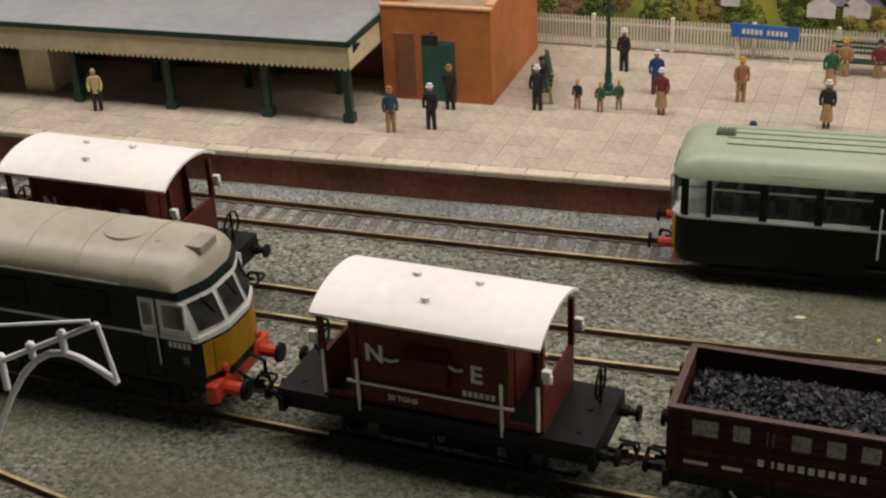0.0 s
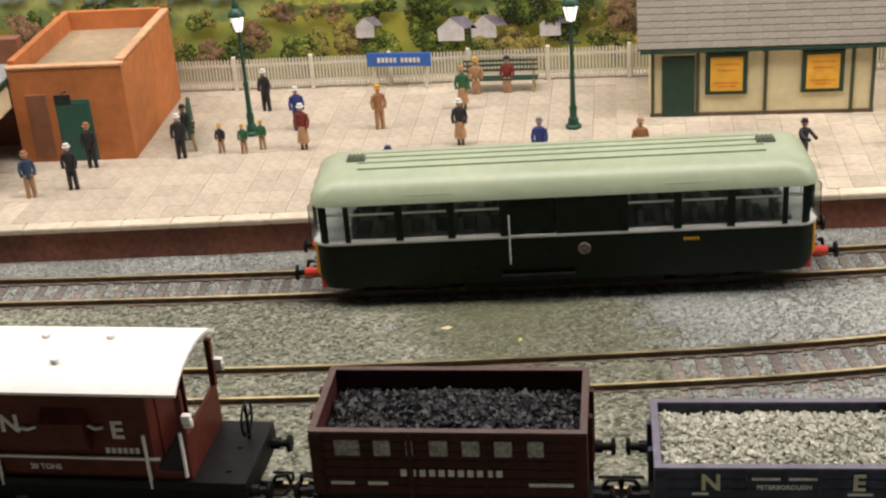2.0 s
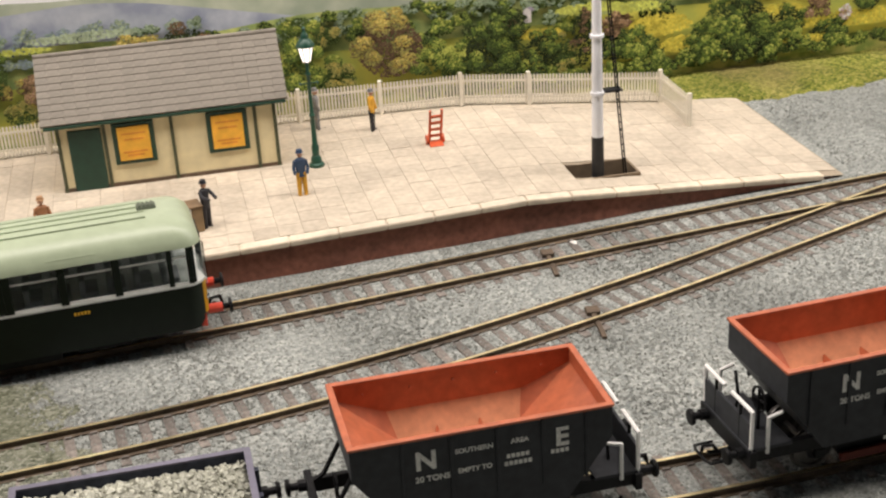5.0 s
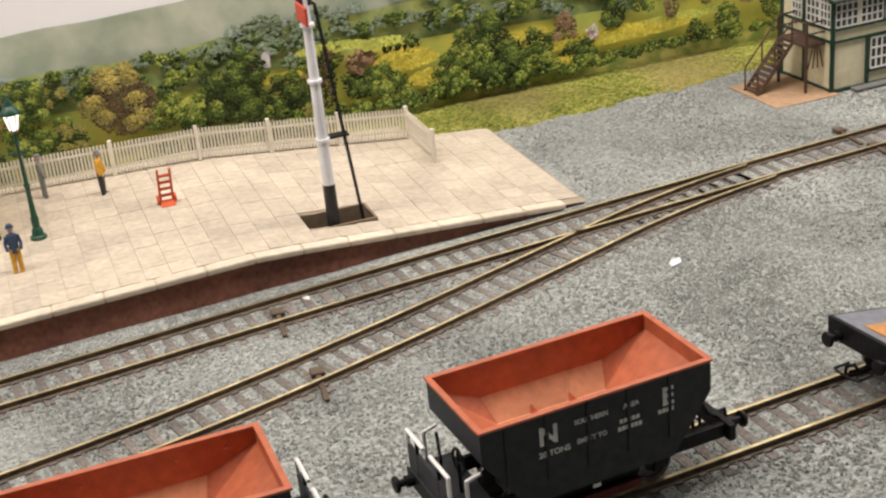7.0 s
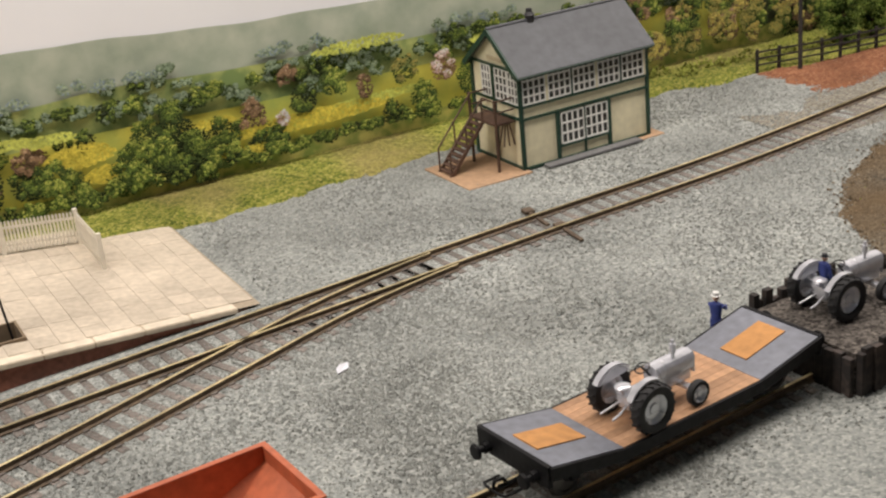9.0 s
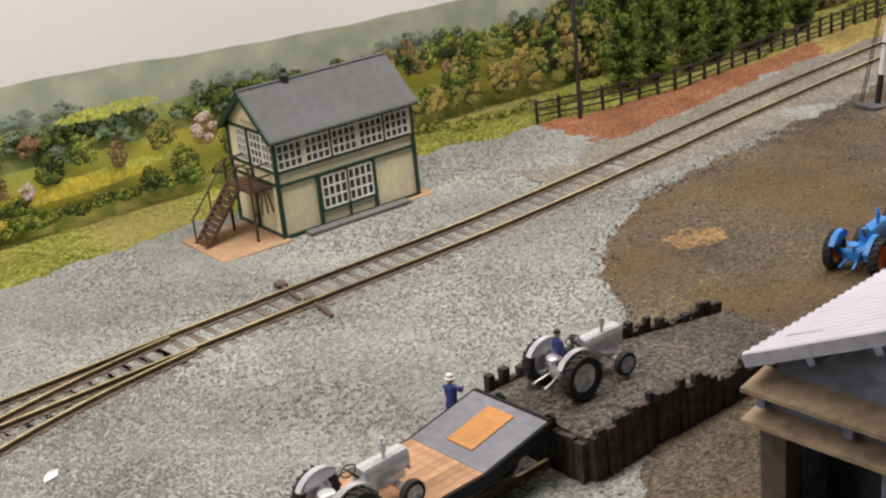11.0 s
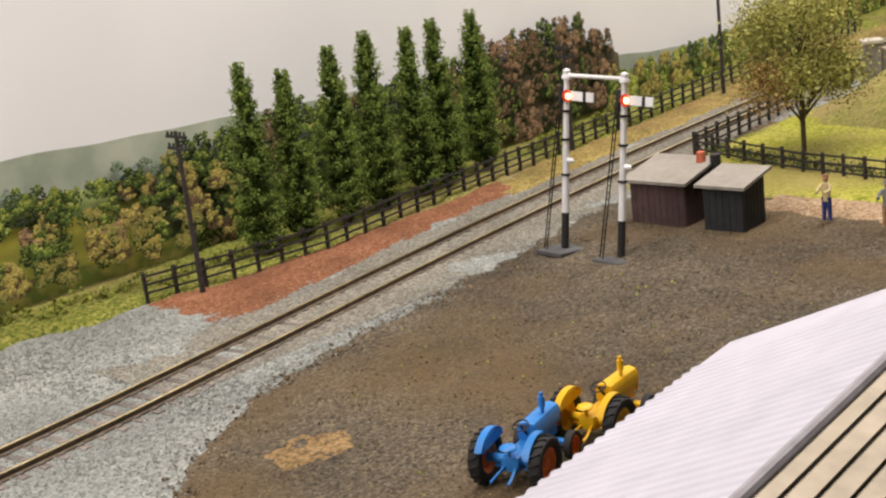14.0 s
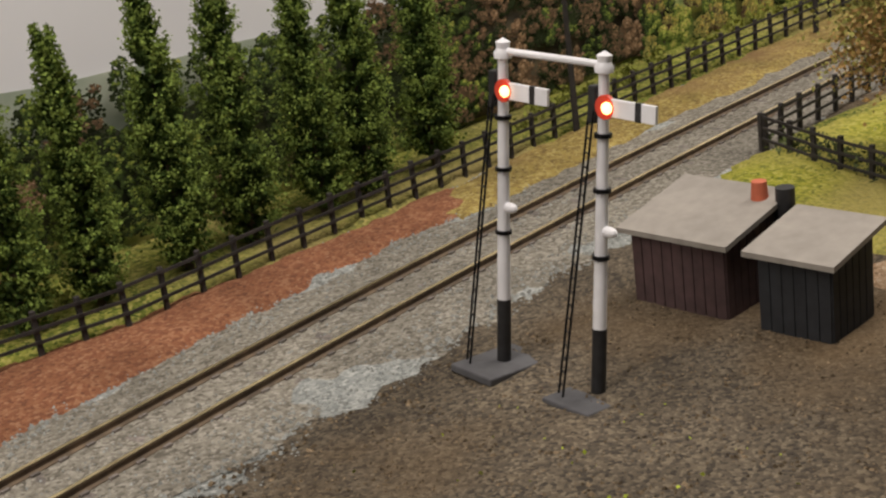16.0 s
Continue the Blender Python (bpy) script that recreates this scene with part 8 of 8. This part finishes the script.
for y in (-16, 14):
    b = bm_new()
    box(b, 2, 7, y - 2.4, y + 2.4, 0, 61, 0.4)
    part("door_post", b, WOOD, gs)
b = bm_new()
prism(b, [(-WALL + 1, 0), (WALL - 1, 0), (WALL - 1, EZ), (0, RZ - 3), (-WALL + 1, EZ)], LEN - 3, LEN - 1, "x")
part("far_gable", b, WOOD, gs)
# added sheet behind the opening, coloured near-black for the shade inside
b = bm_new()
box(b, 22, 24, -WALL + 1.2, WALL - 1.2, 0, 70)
part("inner_wall", b, mat("opening_shade", (0.04, 0.045, 0.06), 0.9), gs)
for z, name in ((69.2, "lintel"), (61.4, "door_hood")):
    b = bm_new()
    prism(b, [(-4.5, z - 0.6), (5, z + 1.2), (5, z + 2.2), (-4.5, z + 0.5)], -47.5, 47.5)
    part(name, b, BEAM, gs, "brown timber weathering board")
b = bm_new()
box(b, 1.6, 4.6, -46, 46, 63.2, 69.4, 0.2)
part("fascia", b, WOOD, gs)
for y in (-44, -22, 0, 22, 44):
    part("bracket", box(bm_new(), -2.0, 1.6, y - 1.2, y + 1.2, 64.5, 68.8, 0.3), WOOD, gs)
wn = part("window", box(bm_new(), 2.6, 4.2, -6.6, 5.2, 71.2, 85.6, 0.2), mat("shed_pane", (0.42, 0.34, 0.20), 0.3, scale=90, col2=(0.20, 0.17, 0.15), mix=(0.38, 0.6), bump=0), gs, "dusty yellowed window")
FRAME_TAN = mat("window_tan", (0.62, 0.48, 0.28), 0.6)
for y in (-6.6, -2.7, 1.3, 5.2):
    part("glazing_bar", box(bm_new(), 1.9, 2.8, y - 0.4, y + 0.4, 71.0, 85.8), FRAME_TAN, wn)
for z in (71.2, 78.0, 85.6):
    part("glazing_bar", box(bm_new(), 1.95, 2.75, -7.0, 5.6, z - 0.4, z + 0.4), FRAME_TAN, wn)
sl_len = math.hypot(HWD + 1, RZ - EZ + 0.4)
for s in (-1, 1):
    a = math.atan2(RZ - EZ, HWD)
    rm = Matrix.Translation((0, 0, RZ)) @ Matrix.Rotation(-s * a, 4, "X")
    y0, y1 = (0, sl_len) if s > 0 else (-sl_len, 0)
    b = bm_new()
    box(b, -3, LEN + 3, y0, y1, -1.6, -0.4, 0, rm)
    part("roof", b, RW if s > 0 else RB, gs, "whitened corrugated roof slope" if s > 0 else "beige boarded roof slope")
    if s > 0:
        for k in range(42):
            x = -2.9 + k * 3.1
            b = bm_new()
            prism(b, [(x, -0.5), (x + 0.7, -0.12), (x + 1.3, -0.12), (x + 2.0, -0.5)], y0 + 0.3, y1 + 0.3, "y", rm)
            part("corrugation", b, RW, gs)
    else:
        for k in range(20):
            yy = y0 + k * (sl_len / 20)
            b = bm_new()
            prism(b, [(yy, -0.4), (yy + sl_len / 20 - 0.3, -0.4), (yy + sl_len / 20 - 0.3, 0.25), (yy, 0.7)], -3, LEN + 3, "x", rm)
            part("roof_course", b, RB, gs)
    b = bm_new()
    box(b, -3.6, -2.4, y0, y1, -3.4, -0.5, 0, rm)
    part("bargeboard", b, mat("bargeboard_grey", (0.30, 0.31, 0.36), 0.7, scale=250, var=0.15, bump=0.2), gs)
    for d in (0.06, 0.33, 0.66):
        b = bm_new()
        yy = y1 - (y1 - y0) * (1 - d) if s > 0 else y1 - (y1 - y0) * d
        box(b, -3.8, 3.9, yy - 1.0, yy + 1.0, -5.2, -3.2, 0.2, rm)
        part("purlin_end", b, WOOD, gs)
b = bm_new()
rod(b, (-3, 0, RZ + 0.1), (LEN + 3, 0, RZ + 0.1), 0.9)
part("ridge_capping", b, mat("ridge_grey", (0.35, 0.33, 0.36), 0.7), gs)
BRK = mat("chimney_brick", (0.27, 0.20, 0.18), 0.85, scale=260, var=0.25, bump=0.3)
ch = part("chimney", box(bm_new(), LEN + 1, LEN + 9, -5, 5, 0, RZ + 5.5, 0.3), BRK, gs, "grey-brown brick chimney stack")
part("chimney_cap", box(bm_new(), LEN + 0.2, LEN + 9.8, -5.8, 5.8, RZ + 5.5, RZ + 7.2, 0.3), mat("cap_stone", (0.40, 0.36, 0.36), 0.8), ch)
for y in (-2.6, 2.6):
    part("chimney_pot", lathe(bm_new(), [(1.7, 0), (1.6, 1.7), (1.9, 1.9), (1.7, 2.3), (1.2, 2.3), (1.1, 0.6)], 12, pose(LEN + 5, y, RZ + 7)), mat("pot_dark", (0.10, 0.09, 0.09), 0.8), ch, smooth=True)
# cream delivery van under the shed's hood
dv = thing("delivery_van", "cream rounded delivery van parked at the goods shed", "van", 497, -100, 0.8, 8)
b = bm_new()
loft(b, [[(x * s2, y * s2, z) for x, y in plan(26, 13.5, 6, 1)] for z, s2 in ((4, 0.97), (10, 1.0), (26, 1.0), (32, 0.97), (35.5, 0.88), (37.2, 0.66), (37.8, 0.3))])
part("body", b, mat("van_cream", (0.75, 0.70, 0.52), 0.35, scale=250, var=0.04), dv, "glossy cream body", True)
for x in (-15, 15):
    for s in (-1, 1):
        b = bm_new()
        rod(b, (x, s * 13 - 1.2, 4.6), (x, s * 13 + 1.2, 4.6), 4.6, seg=20)
        part("wheel", b, TYRE, dv, smooth=True)
# ---- white bracket of a signal at the front ----
bk = thing("signal_bracket", "white curved signal bracket on a tall post near the front", "signal", 0, -60, 0)
def arc_pts(p, q, bulge, n=9):
    p, q = Vector(p), Vector(q)
    return [p.lerp(q, k / n) + Vector((0, 0, bulge * math.sin(math.pi * k / n))) for k in range(n + 1)]
b = bm_new()
tube(b, [(-178, 0, 38), (-163, 0, 47), (-129, 0, 64)], 0.75)
part("top_beam", b, SIG_W, bk)
b = bm_new()
tube(b, arc_pts((-168, 0, 22), (-126, 0, 48), 17), 0.9)
part("arch", b, SIG_W, bk, smooth=True)
b = bm_new()
tube(b, [(-129, 0, 64), (-126, 0, 48)], 0.6)
part("strut", b, SIG_W, bk)
for x, z0, z1 in ((-140, 54.5, 58.5), (-150, 52, 53.5), (-160, 41, 48.5)):
    b = bm_new()
    rod(b, (x, 0, min(z0, z1) - 1), (x, 0, max(z0, z1) + 1), 0.9, seg=8)
    ball(b, x, 0, max(z0, z1) + 1, 1.3, sub=2)
    part("stanchion", b, SIG_W, bk)
b = bm_new()
rod(b, (-178, 0, -0.5), (-178, 0, 66), 2.0, 1.5, 14)
part("post", b, SIG_W, bk, smooth=True)
b = bm_new()
tube(b, [(-178, 0, 55), (-131, 0, 64.6)], 0.45)
part("tie_rod", b, SIG_W, bk)
# ---- point motors, scraps and loose ballast ----
PB = mat("point_bar_brown", (0.10, 0.07, 0.045), 0.8, scale=300, var=0.2)
for i, (x, y) in enumerate(((272, 97), (271, 148), (546, 170), (545, 194))):
    p = thing("point_tie_bar", "small brown tie bar across the rails", "tie bar", x, y, 0.1, 84, group="point tie bars")
    part("bar", box(bm_new(), -9, 9, -0.9, 0.9, 0.0, 1.1, 0.2), PB, p)
    part("pivot", box(bm_new(), 8, 13, -2.4, 2.4, 0.0, 1.8, 0.4), PB, p)
for i, (x, y, r, c) in enumerate(((20, 100, 2.2, (0.7, 0.62, 0.4)), (416, 122, 4.5, (0.66, 0.67, 0.72)), (45, 92, 1.2, (0.55, 0.6, 0.1)), (285, 166, 2.6, (0.72, 0.7, 0.66)))):
    b = bm_new()
    prism(b, [(-r, -0.3 * r), (0.2 * r, -0.5 * r), (r, 0.1 * r), (0.3 * r, 0.5 * r), (-0.4 * r, 0.3 * r)], 0.0, 0.35, "z")
    single("scrap", b, mat("scrap_pale", c, 0.8), "pale scrap lying on the ballast", "scrap", x, y, 0.2, 30 * i, group="scraps on the ballast")

g_rs = np.random.RandomState(33)


def grains(name, n, x0, x1, y0, y1, r0, r1, material, label, keep, z=0.0):
    """Loose stone grains, each a small skewed pyramid, joined."""
    x, y = g_rs.uniform(x0, x1, n), g_rs.uniform(y0, y1, n)
    ok = keep(x, y)
    x, y = x[ok], y[ok]
    n = len(x)
    r = g_rs.uniform(r0, r1, n)
    a = g_rs.uniform(0, 6.3, n)
    V = np.zeros((n, 5, 3))
    for k in range(4):
        rr = r * g_rs.uniform(0.7, 1.2, n)
        V[:, k] = np.stack([x + rr * np.cos(a + k * 1.571), y + rr * np.sin(a + k * 1.571), np.full(n, z - 0.35) + g_rs.uniform(-0.1, 0.25, n)], 1)
    V[:, 4] = np.stack([x + r * g_rs.uniform(-0.5, 0.5, n), y + r * g_rs.uniform(-0.5, 0.5, n), z + r * g_rs.uniform(0.25, 0.75, n)], 1)
    base = np.arange(n)[:, None] * 5
    F = np.concatenate([base + np.array(t)[None] for t in ((0, 1, 4), (1, 2, 4), (2, 3, 4), (3, 0, 4))])
    me = bpy.data.meshes.new(name)
    me.from_pydata((V.reshape(-1, 3) * K).tolist(), [], F.tolist())
    me.materials.append(material)
    return tagged(new(name, me), label, "ballast", kind="stuff")


def clear(x, y):
    ok = np.ones(len(x), bool)
    for f in (main_y, loop_y, siding_y):
        d = np.abs(np.abs(y - f(x)) - GAUGE / 2)
        ok &= d > 1.5
    return ok & (y < np.where(x < 420, edge_y(x), bank(np.clip(x, 380, 1453))))


grains("loose_ballast", 110000, -330, 480, -130, 180, 0.35, 0.9, GRAIN, "loose grey and buff ballast chippings between the tracks", clear, 0.08)
grains("loose_ballast", 60000, 400, 1000, -60, 310, 0.35, 0.95, GRAIN, "loose grey ballast chippings beside the main line", lambda x, y: clear(x, y) & (y > yard_edge(np.clip(x, 560, 1000)) - 3 - 14 * g_rs.rand(len(x)) ** 2), 0.08)
grains("yard_grit", 30000, 560, 1000, -120, 190, 0.35, 0.9, mat("yard_grit_brown", (0.16, 0.12, 0.075), 0.95, scale=900, var=0.3, rand=0.6, kind="island", spec=0.1), "brown and dark grit trodden into the yard", lambda x, y: y < yard_edge(x) + 12 * g_rs.rand(len(x)) ** 2 - 1, 0.65)
tufts = g_rs.uniform((600, 40, 1.2), (900, 170, 2.6), (260, 3))
tagged(leaves("weed_tufts", tufts[tufts[:, 1] < yard_edge(tufts[:, 0]) - 10], 0.5, leafmat("weed_green", (0.30, 0.36, 0.04), 0.4)), "tiny yellow-green weeds in the yard", "weeds")
